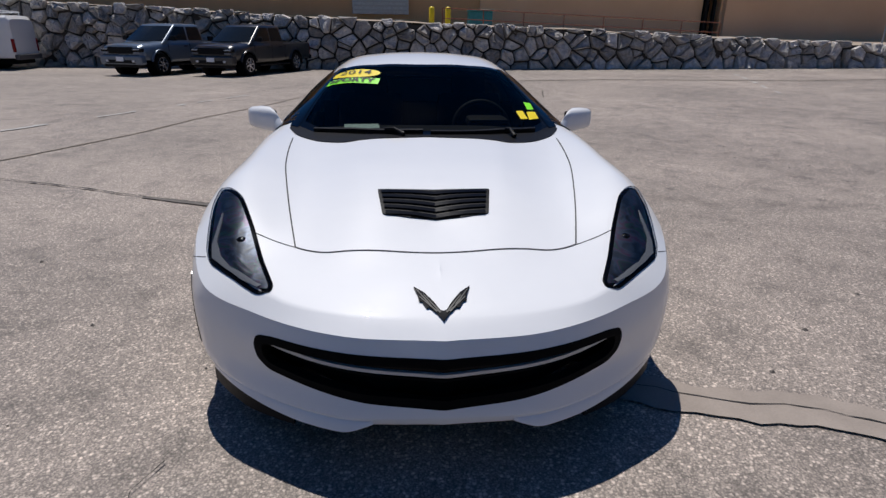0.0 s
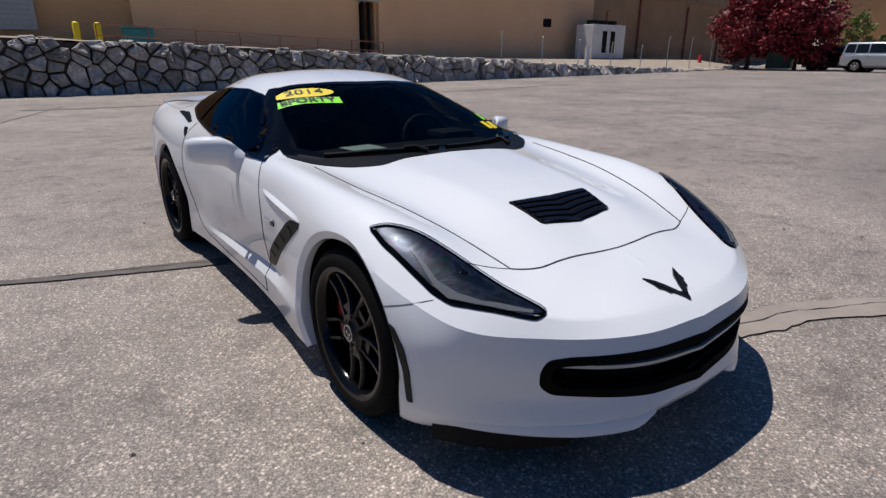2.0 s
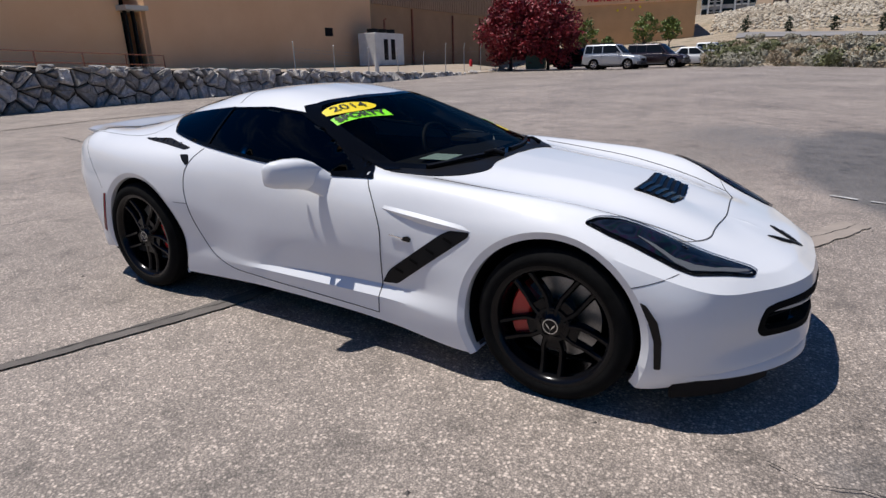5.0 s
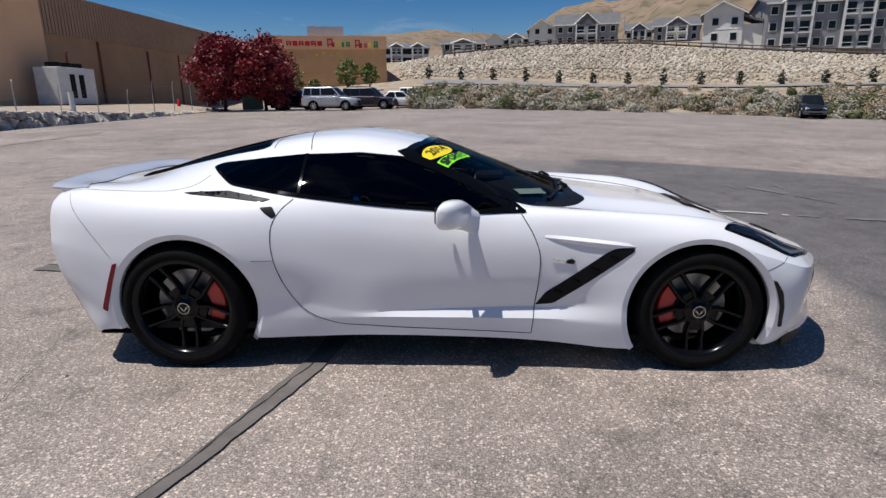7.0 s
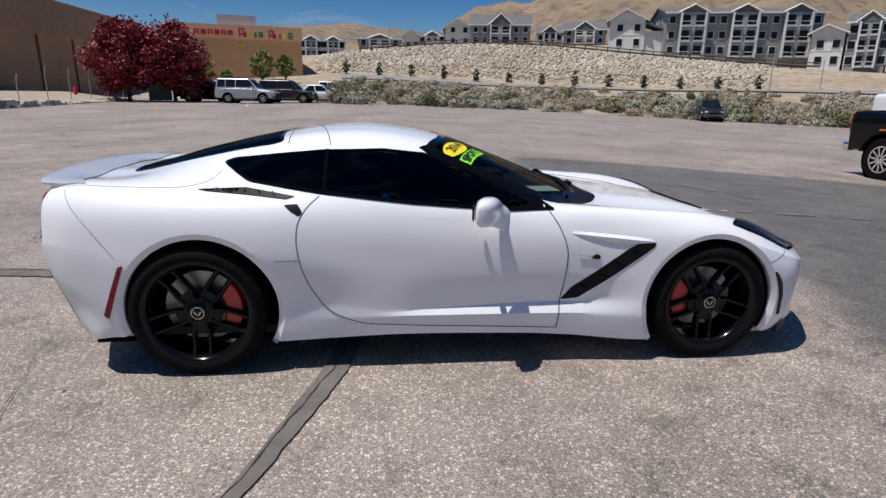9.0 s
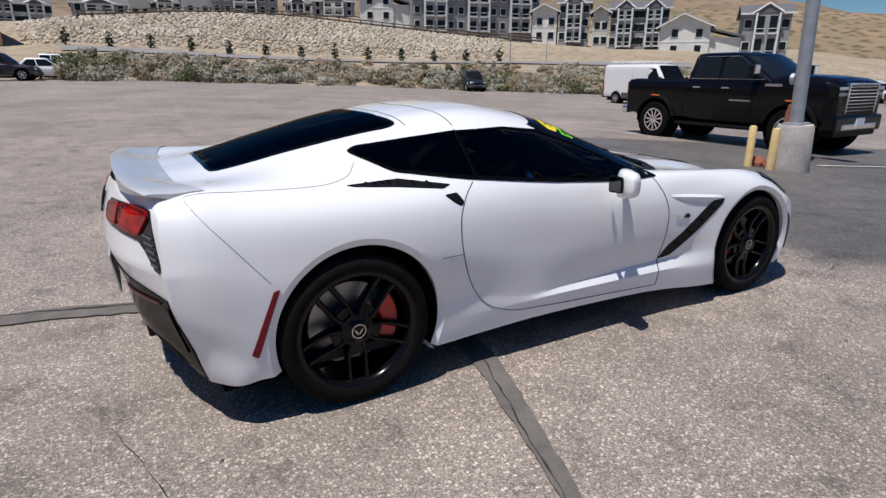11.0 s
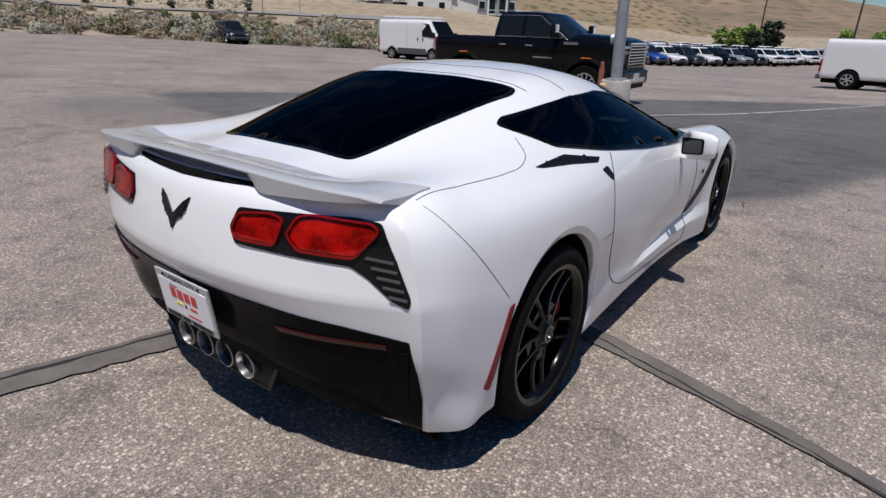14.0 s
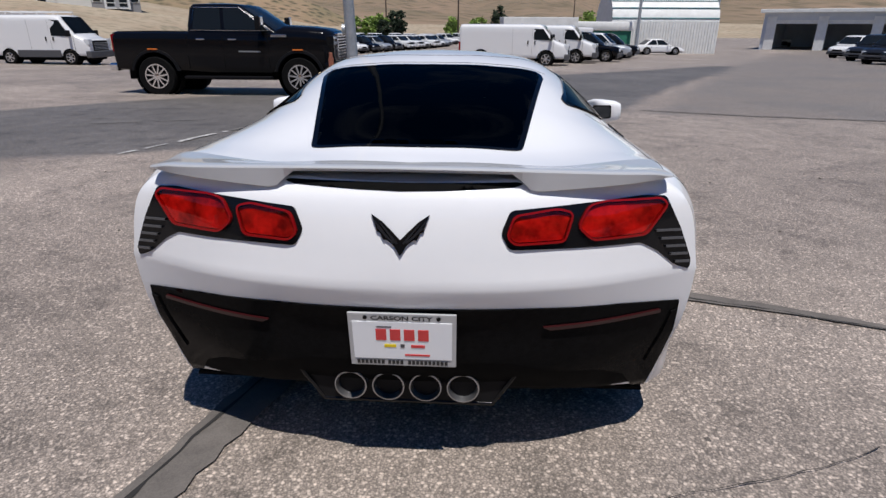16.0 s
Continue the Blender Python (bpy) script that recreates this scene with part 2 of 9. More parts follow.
def painted_shimmer(name):
    """Dark coated reflector, its shimmer painted in as folds of navy, violet and teal."""
    m, t, b = shader(name)
    link = t.links.new
    co = t.nodes.new("ShaderNodeTexCoord")
    n = node(t, "ShaderNodeTexNoise", Scale=9.0, Detail=3.0, Roughness=0.5, Distortion=1.4)
    link(co.outputs["Object"], n.inputs["Vector"])
    ramp = t.nodes.new("ShaderNodeValToRGB")
    e = ramp.color_ramp.elements
    e[0].position, e[0].color = 0.30, (0.004, 0.005, 0.008, 1)
    e[1].position, e[1].color = 0.74, (0.008, 0.010, 0.016, 1)
    for p, c in ((0.42, (0.005, 0.014, 0.034)), (0.49, (0.022, 0.040, 0.075)), (0.53, (0.038, 0.010, 0.048)), (0.57, (0.006, 0.040, 0.042)), (0.63, (0.008, 0.009, 0.026))):
        e.new(p).color = rgba(c)
    link(n.outputs["Fac"], ramp.inputs["Fac"])
    link(ramp.outputs["Color"], b.inputs["Base Color"])
    b.inputs["Roughness"].default_value, b.inputs["Metallic"].default_value, b.inputs["Coat Weight"].default_value = 0.35, 0.3, 0.1
    bp = node(t, "ShaderNodeBump", Strength=0.3, Distance=0.006)
    link(n.outputs["Fac"], bp.inputs["Height"])
    link(bp.outputs["Normal"], b.inputs["Normal"])
    return m


LAMP_SHIMMER = painted_shimmer("headlamp_inner")
SEAL = plain("glass_border", (0.003, 0.003, 0.003), rough=0.05, spec=0.12)
MIRROR = plain("mirror_silver", (0.08, 0.083, 0.086), rough=0.03, metal=1.0)
BAR_WHITE = plain("running_light_lens", (0.20, 0.21, 0.23), rough=0.25, coat=0.1)
PLATE_FRAME = plain("brushed_plate_frame", (0.50, 0.51, 0.52), rough=0.45, metal=0.3)
TIP_STEEL = plain("exhaust_steel", (0.40, 0.40, 0.41), rough=0.32, metal=0.9)
REFLECTOR_RED = plain("bumper_reflector_red", (0.030, 0.003, 0.004), rough=0.3, coat=0.0)
FEATHER = plain("feather_grey", (0.016, 0.016, 0.018), rough=0.35, spec=0.2)
RIB_GREY = plain("dark_grey_rib", (0.075, 0.075, 0.08), rough=0.3)

def lie(x, y):
    """Height of the lot: level round the car and to the north, falling to the south and rising to the east."""
    d = math.hypot(x, y)
    w = min(1.0, max(0.0, (d - 4.0) / 8.0))
    w = w * w * (3 - 2 * w)
    fall = 0.019 + 0.008 * min(1.0, max(0.0, (x + 5.0) / 12.0))
    return w * (0.013 * max(0.0, x) + fall * min(0.0, y)) * (60.0 / max(60.0, d))


def asphalt(name, stone, gap, scale, wear, newer, rough=0.92, speck=0.5):
    """Worn asphalt: crushed stones with scattered bright chips, stains and oil spots; newer: tone where the sheet's attribute says so."""
    m, t, b = shader(name)
    link = t.links.new
    co = t.nodes.new("ShaderNodeTexCoord")
    cell = node(t, "ShaderNodeTexVoronoi", Scale=scale, Randomness=1.0)
    chip = node(t, "ShaderNodeTexVoronoi", Scale=scale * 0.5, Randomness=1.0)
    spot = node(t, "ShaderNodeTexVoronoi", Scale=0.8, Randomness=1.0)
    broad = node(t, "ShaderNodeTexNoise", Scale=0.35, Detail=7.0, Roughness=0.62)
    blot = node(t, "ShaderNodeTexNoise", Scale=3.1, Detail=7.0, Roughness=0.68)
    fine = node(t, "ShaderNodeTexNoise", Scale=scale * 2.2, Detail=3.0)
    for n in (cell, chip, spot, broad, blot, fine):
        link(co.outputs["Object"], n.inputs["Vector"])

    def math_node(kind, a, c):
        n = t.nodes.new("ShaderNodeMath")
        n.operation = kind
        for i, v in enumerate((a, c)):
            if isinstance(v, (int, float)):
                n.inputs[i].default_value = v
            else:
                link(v, n.inputs[i])
        return n.outputs[0]

    def value_of(colour):
        g = t.nodes.new("ShaderNodeRGBToBW")
        link(colour, g.inputs["Color"])
        return g.outputs["Val"]

    def ramp_of(fac, stops):
        r = t.nodes.new("ShaderNodeValToRGB")
        e = r.color_ramp.elements
        e[0].position, e[0].color = stops[0][0], rgba(stops[0][1])
        e[1].position, e[1].color = stops[-1][0], rgba(stops[-1][1])
        for p, c in stops[1:-1]:
            e.new(p).color = rgba(c)
        link(fac, r.inputs["Fac"])
        return r.outputs["Color"]

    def blend(fac, a, c):
        n = t.nodes.new("ShaderNodeMix")
        n.data_type = "RGBA"
        for i, v in ((0, fac), (6, a), (7, c)):
            if isinstance(v, tuple):
                n.inputs[i].default_value = v
            else:
                link(v, n.inputs[i])
        return n.outputs[2]

    def span(fac, lo, hi, to_lo, to_hi):
        n = node(t, "ShaderNodeMapRange", From_Min=lo, From_Max=hi, To_Min=to_lo, To_Max=to_hi)
        link(fac, n.inputs["Value"])
        return n.outputs["Result"]

    tone = ramp_of(value_of(cell.outputs["Color"]), [(0.10, [c * 0.50 for c in stone]), (0.40, [c * 0.9 for c in stone]), (0.70, [c * 1.12 for c in stone]), (0.92, [min(1, c * 1.65) for c in stone])])
    base = blend(span(cell.outputs["Distance"], 0.35, 0.8, 0.0, 0.8), tone, rgba(gap))
    lone = math_node("MULTIPLY", span(value_of(chip.outputs["Color"]), 0.66, 0.74, 0.0, 1.0), span(chip.outputs["Distance"], 0.20, 0.62, 0.62, 0.0))
    base = blend(lone, base, rgba([min(1, c * 2.7) for c in stone]))
    mask_in = t.nodes.new("ShaderNodeAttribute")
    mask_in.attribute_name = "newer"
    wob = math_node("ADD", mask_in.outputs["Fac"], span(broad.outputs["Fac"], 0.3, 0.7, -0.22, 0.22))
    wob = math_node("ADD", wob, span(blot.outputs["Fac"], 0.3, 0.7, -0.12, 0.12))
    mask = math_node("MULTIPLY", span(wob, 0.35, 0.75, 0.0, 1.0), span(mask_in.outputs["Fac"], 0.02, 0.2, 0.0, 1.0))
    shade = blend(mask, base, rgba(newer))
    mixed = blend(math_node("MULTIPLY", mask, 0.35), base, rgba(newer))
    mult = t.nodes.new("ShaderNodeMix")
    mult.data_type, mult.blend_type = "RGBA", "MULTIPLY"
    mult.inputs[7].default_value = (0.52, 0.55, 0.58, 1)
    link(mask, mult.inputs[0])
    link(mixed, mult.inputs[6])
    stain = math_node("ADD", math_node("MULTIPLY", blot.outputs["Fac"], 0.7), broad.outputs["Fac"])
    level = span(stain, 0.55, 1.15, 1 - wear, 1 + wear)
    oil = math_node("MULTIPLY", span(spot.outputs["Distance"], 0.020, 0.055, 0.45, 1.0), 1.0)
    dark = span(blot.outputs["Fac"], 0.30, 0.45, 0.68, 1.02)
    level = math_node("MULTIPLY", math_node("MULTIPLY", level, oil), dark)
    hsv = t.nodes.new("ShaderNodeHueSaturation")
    link(mult.outputs[2], hsv.inputs["Color"])
    link(level, hsv.inputs["Value"])
    link(hsv.outputs["Color"], b.inputs["Base Color"])
    b.inputs["Roughness"].default_value = rough
    b.inputs["Specular IOR Level"].default_value = 0.6
    bp = node(t, "ShaderNodeBump", Strength=speck, Distance=0.004)
    link(math_node("SUBTRACT", fine.outputs["Fac"], cell.outputs["Distance"]), bp.inputs["Height"])
    link(bp.outputs["Normal"], b.inputs["Normal"])
    return m


ASPHALT = asphalt("old_asphalt", (0.312, 0.262, 0.222), (0.098, 0.083, 0.072), 140.0, 0.42, (0.145, 0.140, 0.133), rough=0.58)
SEALER = surface("crack_sealer", (0.090, 0.081, 0.074), (0.165, 0.148, 0.134), rough=0.9, scale=6, fine=140, bump=0.3, depth=0.004)
CRACK = plain("open_crack", (0.02, 0.019, 0.018), rough=0.95)
LINE = surface("worn_line_paint", (0.26, 0.25, 0.24), (0.62, 0.61, 0.59), rough=0.8, scale=5, fine=60, bump=0.1, depth=0.003)
GHOST_LINE = surface("rubbed_line_paint", (0.13, 0.122, 0.115), (0.26, 0.248, 0.237), rough=0.85, scale=5, fine=60, bump=0.1, depth=0.003)
bm = bmesh.new()
far_ticks = [36, 40, 45, 50, 56, 63, 70, 80, 95, 120, 160, 240, 400, 800, 1600, 3000]
ticks = [-q for q in far_ticks[::-1]] + list(range(-32, -9)) + [.4 * q for q in range(-22, 23)] + list(range(9, 33)) + far_ticks
vv = [[bm.verts.new((x, y, lie(x, y))) for y in ticks] for x in ticks]
for i in range(len(ticks) - 1):
    for j in range(len(ticks) - 1):
        bm.faces.new((vv[i][j], vv[i + 1][j], vv[i + 1][j + 1], vv[i][j + 1]))
LANE = [(3.0, -2.9), (4.6, -2.2), (6.6, -1.9), (9.6, -2.8), (8.9, -4.6), (6.6, -8.6), (4.5, -11.6), (2.2, -14.9), (-.4, -18.1), (-4.7, -21), (-8, -24.2), (-14, -30.5), (-12.5, -26), (-6.1, -14.2), (-4.5, -11), (-3.77, -9.33), (-2.61, -6.41), (-1.62, -3.88), (-1.21, -2.75), (-.97, -2.15), (-.2, -2.75), (1.4, -3.1)]
NORTHEAST = [(3.6, -2.1), (4.6, -.8), (6.4, .5), (9.6, .4), (10.4, -1.8), (8.8, -4.2)]
SOUTHWEST = [(-14, -5.6), (-3.9, -6.1), (-2.7, -6.5), (-9, -20), (-14, -30.5), (-30, -60), (-75, -110), (-62, -45), (-40, -20)]


def zone_share(x, y, zone, r):
    """How far each spot lies on a newer, darker stretch of the lot, 0 to 1, soft within r of its edge."""
    total = np.zeros_like(x)
    for w in np.linspace(0, 2 * math.pi, 8, endpoint=False):
        for k in (.45, 1):
            px, py, hit = x + r * k * math.cos(w), y + r * k * math.sin(w), np.zeros(x.shape, bool)
            for (x0, y0), (x1, y1) in zip(zone, zone[1:] + zone[:1]):
                if y0 != y1:
                    hit ^= ((y0 > py) != (y1 > py)) & (px < (x1 - x0) * (py - y0) / (y1 - y0) + x0)
            total += hit
    return total / 16


bm.verts.index_update()
flat = np.array([v.co[:] for v in bm.verts])
shares = np.maximum(np.maximum(zone_share(flat[:, 0], flat[:, 1], LANE, .32), .50 * zone_share(flat[:, 0], flat[:, 1], NORTHEAST, 1.2)), .52 * zone_share(flat[:, 0], flat[:, 1], SOUTHWEST, .6))
ground_tree = BVHTree.FromBMesh(bm)
ground = tagged(part("ground", bm, ASPHALT, smooth=True), "worn grey-brown asphalt of a parking lot", "ground", kind="structure")
ground.data.attributes.new("newer", "FLOAT", "POINT").data.foreach_set("value", shares)


def soil(x, y):
    """Height of the ground sheet itself."""
    p = ground_tree.ray_cast(Vector((x, y, 60)), Vector((0, 0, -1)))[0]
    return p.z if p else lie(x, y)


def laid(name, outline, material, label, category, lift=0.006, h=1.0, kind="structure"):
    """A thin sheet that follows the ground within an outline."""
    rim = []
    for a, b in zip(outline, outline[1:] + outline[:1]):
        n = max(1, int(math.dist(a, b) / h))
        rim += [(a[0] + (b[0] - a[0]) * k / n, a[1] + (b[1] - a[1]) * k / n) for k in range(n)]
    pts = [Vector(p) for p in rim]
    edges = [(i, (i + 1) % len(rim)) for i in range(len(rim))]
    lo, hi = np.min(rim, axis=0), np.max(rim, axis=0)
    for x in np.arange(math.floor(lo[0]), hi[0], h):
        for y in np.arange(math.floor(lo[1]), hi[1], h):
            if inside((x, y), outline):
                pts.append(Vector((x, y)))
    vs, _, fs, *_ = delaunay_2d_cdt(pts, edges, [], 0, 1e-4)
    fs = [f for f in fs if inside((sum(vs[i].x for i in f) / 3, sum(vs[i].y for i in f) / 3), outline)]
    me = bpy.data.meshes.new(name)
    me.from_pydata([(v.x, v.y, soil(v.x, v.y) + lift) for v in vs], [], fs)
    bm = bmesh.new()
    bm.from_mesh(me)
    bmesh.ops.recalc_face_normals(bm, faces=bm.faces)
    if sum(f.normal.z for f in bm.faces) < 0:
        bmesh.ops.reverse_faces(bm, faces=bm.faces)
    bpy.data.meshes.remove(me)
    return tagged(part(name, bm, material), label, category, kind=kind)


def ragged(path, width, wander=0.3, step=0.07, seed=1, taper=1.0):
    """Outline of a hand-poured band along a path."""
    rnd = random.Random(seed)
    p = np.array(path, float)
    k = np.concatenate([[0], np.cumsum(np.linalg.norm(np.diff(p, axis=0), axis=1))])
    q = spline2(p, k, np.arange(0, k[-1], step))
    d = np.gradient(q, axis=0)
    d /= np.linalg.norm(d, axis=1)[:, None]
    nrm = np.stack([-d[:, 1], d[:, 0]], 1)
    fade = [taper + (1 - taper) * min(1, 1.25 * i / len(q)) for i in range(len(q))]
    w = [f * width / 2 * (1 + wander * (rnd.random() - .5)) for f in fade]
    w2 = [f * width / 2 * (1 + wander * (rnd.random() - .5)) for f in fade]
    left = [tuple(a + n * b) for a, n, b in zip(q, nrm, w)]
    right = [tuple(a - n * b) for a, n, b in zip(q, nrm, w2)]
    return left + right[::-1], q, nrm, rnd


def spline2(p, k, at):
    return np.stack([np.interp(at, k, p[:, 0]), np.interp(at, k, p[:, 1])], 1)


SEALER_OLD = surface("weathered_sealer", (0.255, 0.217, 0.186), (0.345, 0.295, 0.255), rough=0.92, scale=5, fine=120, bump=0.3, depth=0.003)
# path, band width (0: a bare crack), crack half width, where the crack runs across its band, material, narrow at its start
BANDS = (
    ([(-2.38, 1.18), (-2.1, 1.07), (-1.8, .95), (-.9, .68), (.2, .5), (.6, .52)], .175, .005, 0, SEALER, .25),
    ([(-7.5, 3.4), (-4.53, 2.05), (-3.32, 1.59), (-2.34, 1.17)], 0, .017, 0, None, 1),
    ([(.98, 3.6), (.88, 2.7), (.68, 1.96), (.42, 1.2), (.15, .5)], .175, .012, .40, SEALER, 1),
    ([(.70, -1.75), (1.05, -1.91), (1.23, -1.95), (1.46, -1.99), (1.67, -2.09), (2.25, -2.40), (2.7, -2.62)], .21, .005, .1, SEALER_OLD, 1),
    ([(-.92, -2.16), (-.97, -2.31), (-.93, -2.42), (-.95, -2.55)], 0, .004, 0, None, 1),
    ([(-5.6, 1.6), (-4.53, 2.73), (-4.20, 3.60), (-3.84, 4.65), (-3.55, 6.0), (-2.78, 8.17), (-2.1, 11.0), (-.5, 15.5)], .06, .0025, 0, SEALER_OLD, 1),
    ([(-3.45, 6.4), (-2.4, 6.1), (-1.2, 6.15), (1.5, 6.6)], 0, .012, 0, None, 1),
    ([(-7.4, 7.6), (-5.6, 8.1), (-4.1, 8.6), (-2.6, 8.9)], 0, .012, 0, None, 1),
    ([(-2.6, 4.85), (-1.13, 4.29), (-.69, 4.07), (-.36, 3.98), (.1, 3.85)], 0, .004, 0, None, 1),
    ([(-.61, 2.32), (-1.01, 2.2), (-1.35, 2.09), (-1.64, 1.96)], 0, .003, 0, None, 1),
    ([(-6.5, 5.6), (-4.94, 7.42), (-4.42, 8.8), (-3.79, 10.4), (-2.87, 12.9)], 0, .012, 0, None, 1),
    ([(-1.5, 14.6), (2, 14.2), (6, 14.6), (12, 13.8), (19, 14.4)], .16, .02, 0, SEALER_OLD, 1),
    ([(1.2, 17.0), (2.4, 14.3), (3.4, 11.2), (3.0, 9.4)], 0, .016, 0, None, 1),
    ([(-3.2, -7.2), (-5.0, -6.6), (-8.0, -6.3), (-14, -5.2)], .08, .010, 0, SEALER, 1),
)
for k, (path, width, crack, across, mtl, taper) in enumerate(BANDS):
    outline, q, nrm, rnd = ragged(path, width or .05, seed=k, taper=taper)
    if width:
        laid("crack_seal", outline, mtl, "grey sealer band poured over a crack", "road repair", lift=.010, h=.5)
    drift, line = 0.0, []
    for a, n in zip(q, nrm):
        drift = max(-.5, min(.5, drift + (rnd.random() - .5) * .35))
        line.append(tuple(a + n * (drift * .35 + across) * (width or .12)))
    half = [crack * (.25 + .75 * rnd.random() ** 2) for _ in line]
    left = [(a[0] + n[0] * w, a[1] + n[1] * w) for a, n, w in zip(line, nrm, half)]
    right = [(a[0] - n[0] * w, a[1] - n[1] * w) for a, n, w in zip(line, nrm, half)]
    laid("asphalt_crack", left + right[::-1], CRACK, "thin open crack in the asphalt", "crack", lift=.013, h=3.0)


def worn_line(a, b, width, keep, material, seed):
    """A painted line of which traffic has left ragged pieces: keep is the share that is left."""
    r = random.Random(seed)
    a, b = Vector(a), Vector(b)
    d, at = (b - a).normalized(), 0.0
    while at < (b - a).length - .1:
        run = (.25 + .9 * r.random()) * (1 if keep < .9 else 6)
        end = min((b - a).length, at + run)
        wave = [a + d * (at + (end - at) * u) + Vector((-d.y, d.x)) * r.gauss(0, width * (.12 if keep < .9 else .03)) for u in np.linspace(0, 1, max(3, int(run / .3)))]
        outline = ragged([tuple(p) for p in wave], width * (.55 + .5 * r.random() if keep < .9 else 1), wander=1.1 if keep < .9 else .25, step=.08, seed=r.randrange(999))[0]
        laid("parking_line", outline, material, "faded white painted parking line", "road marking", lift=.012, h=1.0)
        at = end + run * (1 / keep - 1) * (.4 + 1.2 * r.random())


for k, (a, b, w, keep, mtl) in enumerate((((2.1, -7.9), (-4.5, -26.5), .10, .97, LINE), ((3.75, -2.45), (3.15, -4.1), .07, .8, LINE), ((3.15, -4.1), (2.1, -7.2), .06, .6, GHOST_LINE), ((11.6, 16.7), (8.9, 9.9), .10, .55, LINE),
                                           ((-6.3, 3.4), (-3.6, 10.0), .08, .5, LINE), ((5.5, -4.6), (3.7, -5.25), .06, .7, GHOST_LINE), ((5.9, -5.2), (4.6, -5.0), .05, .5, GHOST_LINE), ((5.3, -6.7), (3.5, -7.0), .05, .6, GHOST_LINE), ((7.5, -4.0), (5.2, -4.4), .05, .5, GHOST_LINE), ((-7, -25), (-22, -40), .1, .9, LINE))):
    worn_line(a, b, w, keep, mtl, 30 + k)
# grit and small dark pebbles scattered over the lot
pebbles, grit_f, pr = [], [], random.Random(8)
for k in range(260):
    x, y, s = pr.uniform(-5, 5), pr.uniform(-5, 6.5), .004 + .010 * pr.random() ** 3
    base = len(pebbles)
    for q in ((-1, -.6, 0), (.8, -.9, 0), (1, .7, 0), (-.7, .9, 0), (.1, 0, 1.1)):
        pebbles.append((x + q[0] * s * (.7 + .6 * pr.random()), y + q[1] * s * (.7 + .6 * pr.random()), soil(x, y) + q[2] * s))
    grit_f += [[base + i for i in f] for f in ((0, 1, 4), (1, 2, 4), (2, 3, 4), (3, 0, 4))]
me = bpy.data.meshes.new("grit")
me.from_pydata(pebbles, [], grit_f)
me.materials.append(SEALER)
tagged(new("grit", me), "small dark pebbles scattered on the asphalt", "grit", kind="stuff")

# ---- the white sports car: a skin of lengthwise lines from nose to tail, mirrored ----
# stations: nose centre, three round the nose, ahead of the wheel, front axle, behind it, cowl, windshield foot,
# windshield middle, header, roof, roof rear, haunch, rear axle, behind it, four round the tail, tail centre
CENTRE = [(0, -1.95, 0.606), (0, -1.86, 0.629), (0, -1.77, 0.655), (0, -1.66, 0.69), (0, -1.5, 0.755), (0, -1.3, 0.795), (0, -1, 0.833), (0, -0.8, 0.858), (0, -0.74, 0.866), (0, -0.3, 1.035), (0, 0.08, 1.17), (0, 0.36, 1.222), (0, 0.7, 1.228), (0, 1.05, 1.175), (0, 1.45, 1.085), (0, 1.8, 0.985), (0, 1.92, 0.968), (0, 1.98, 0.962), (0, 2.04, 0.96), (0, 2.07, 0.96), (0, 2.09, 0.96)]
BULGE = [(0, -2.03, 0.578), (0.11, -1.99, 0.592), (0.19, -1.9, 0.618), (0.25, -1.78, 0.662), (0.28, -1.56, 0.738), (0.3, -1.31, 0.79), (0.34, -1, 0.826), (0.37, -0.76, 0.853), (0.39, -0.69, 0.862), (0.3, -0.27, 1.026), (0.28, 0.09, 1.16), (0.27, 0.36, 1.21), (0.26, 0.7, 1.217), (0.25, 1.05, 1.168), (0.22, 1.44, 1.08), (0.22, 1.8, 0.982), (0.2, 1.95, 0.966), (0.17, 2.02, 0.962), (0.13, 2.07, 0.96), (0.06, 2.09, 0.96), (0, 2.11, 0.958)]
VALLEY = [(0, -2.1, 0.553), (0.19, -2.075, 0.563), (0.37, -1.985, 0.584), (0.47, -1.84, 0.625), (0.51, -1.62, 0.69), (0.54, -1.34, 0.745), (0.59, -1, 0.79), (0.64, -0.66, 0.838), (0.67, -0.56, 0.854), (0.6, -0.18, 1), (0.535, 0.16, 1.115), (0.51, 0.38, 1.16), (0.5, 0.7, 1.175), (0.48, 1.05, 1.13), (0.44, 1.42, 1.05), (0.43, 1.78, 0.965), (0.42, 1.96, 0.955), (0.37, 2.05, 0.955), (0.28, 2.1, 0.955), (0.14, 2.125, 0.955), (0, 2.135, 0.955)]
CREST = [(0, -2.168, 0.526), (0.27, -2.152, 0.534), (0.54, -2.052, 0.553), (0.70, -1.888, 0.612), (0.752, -1.64, 0.725), (0.795, -1.36, 0.795), (0.822, -1, 0.822), (0.835, -0.56, 0.842), (0.83, -0.44, 0.846), (0.84, -0.05, 0.866), (0.835, 0.22, 0.885), (0.83, 0.4, 0.902), (0.805, 0.7, 0.93), (0.79, 1.04, 0.935), (0.77, 1.4, 0.945), (0.745, 1.75, 0.955), (0.735, 1.94, 0.96), (0.675, 2.025, 0.957), (0.44, 2.105, 0.955), (0.2, 2.145, 0.955), (0, 2.155, 0.955)]
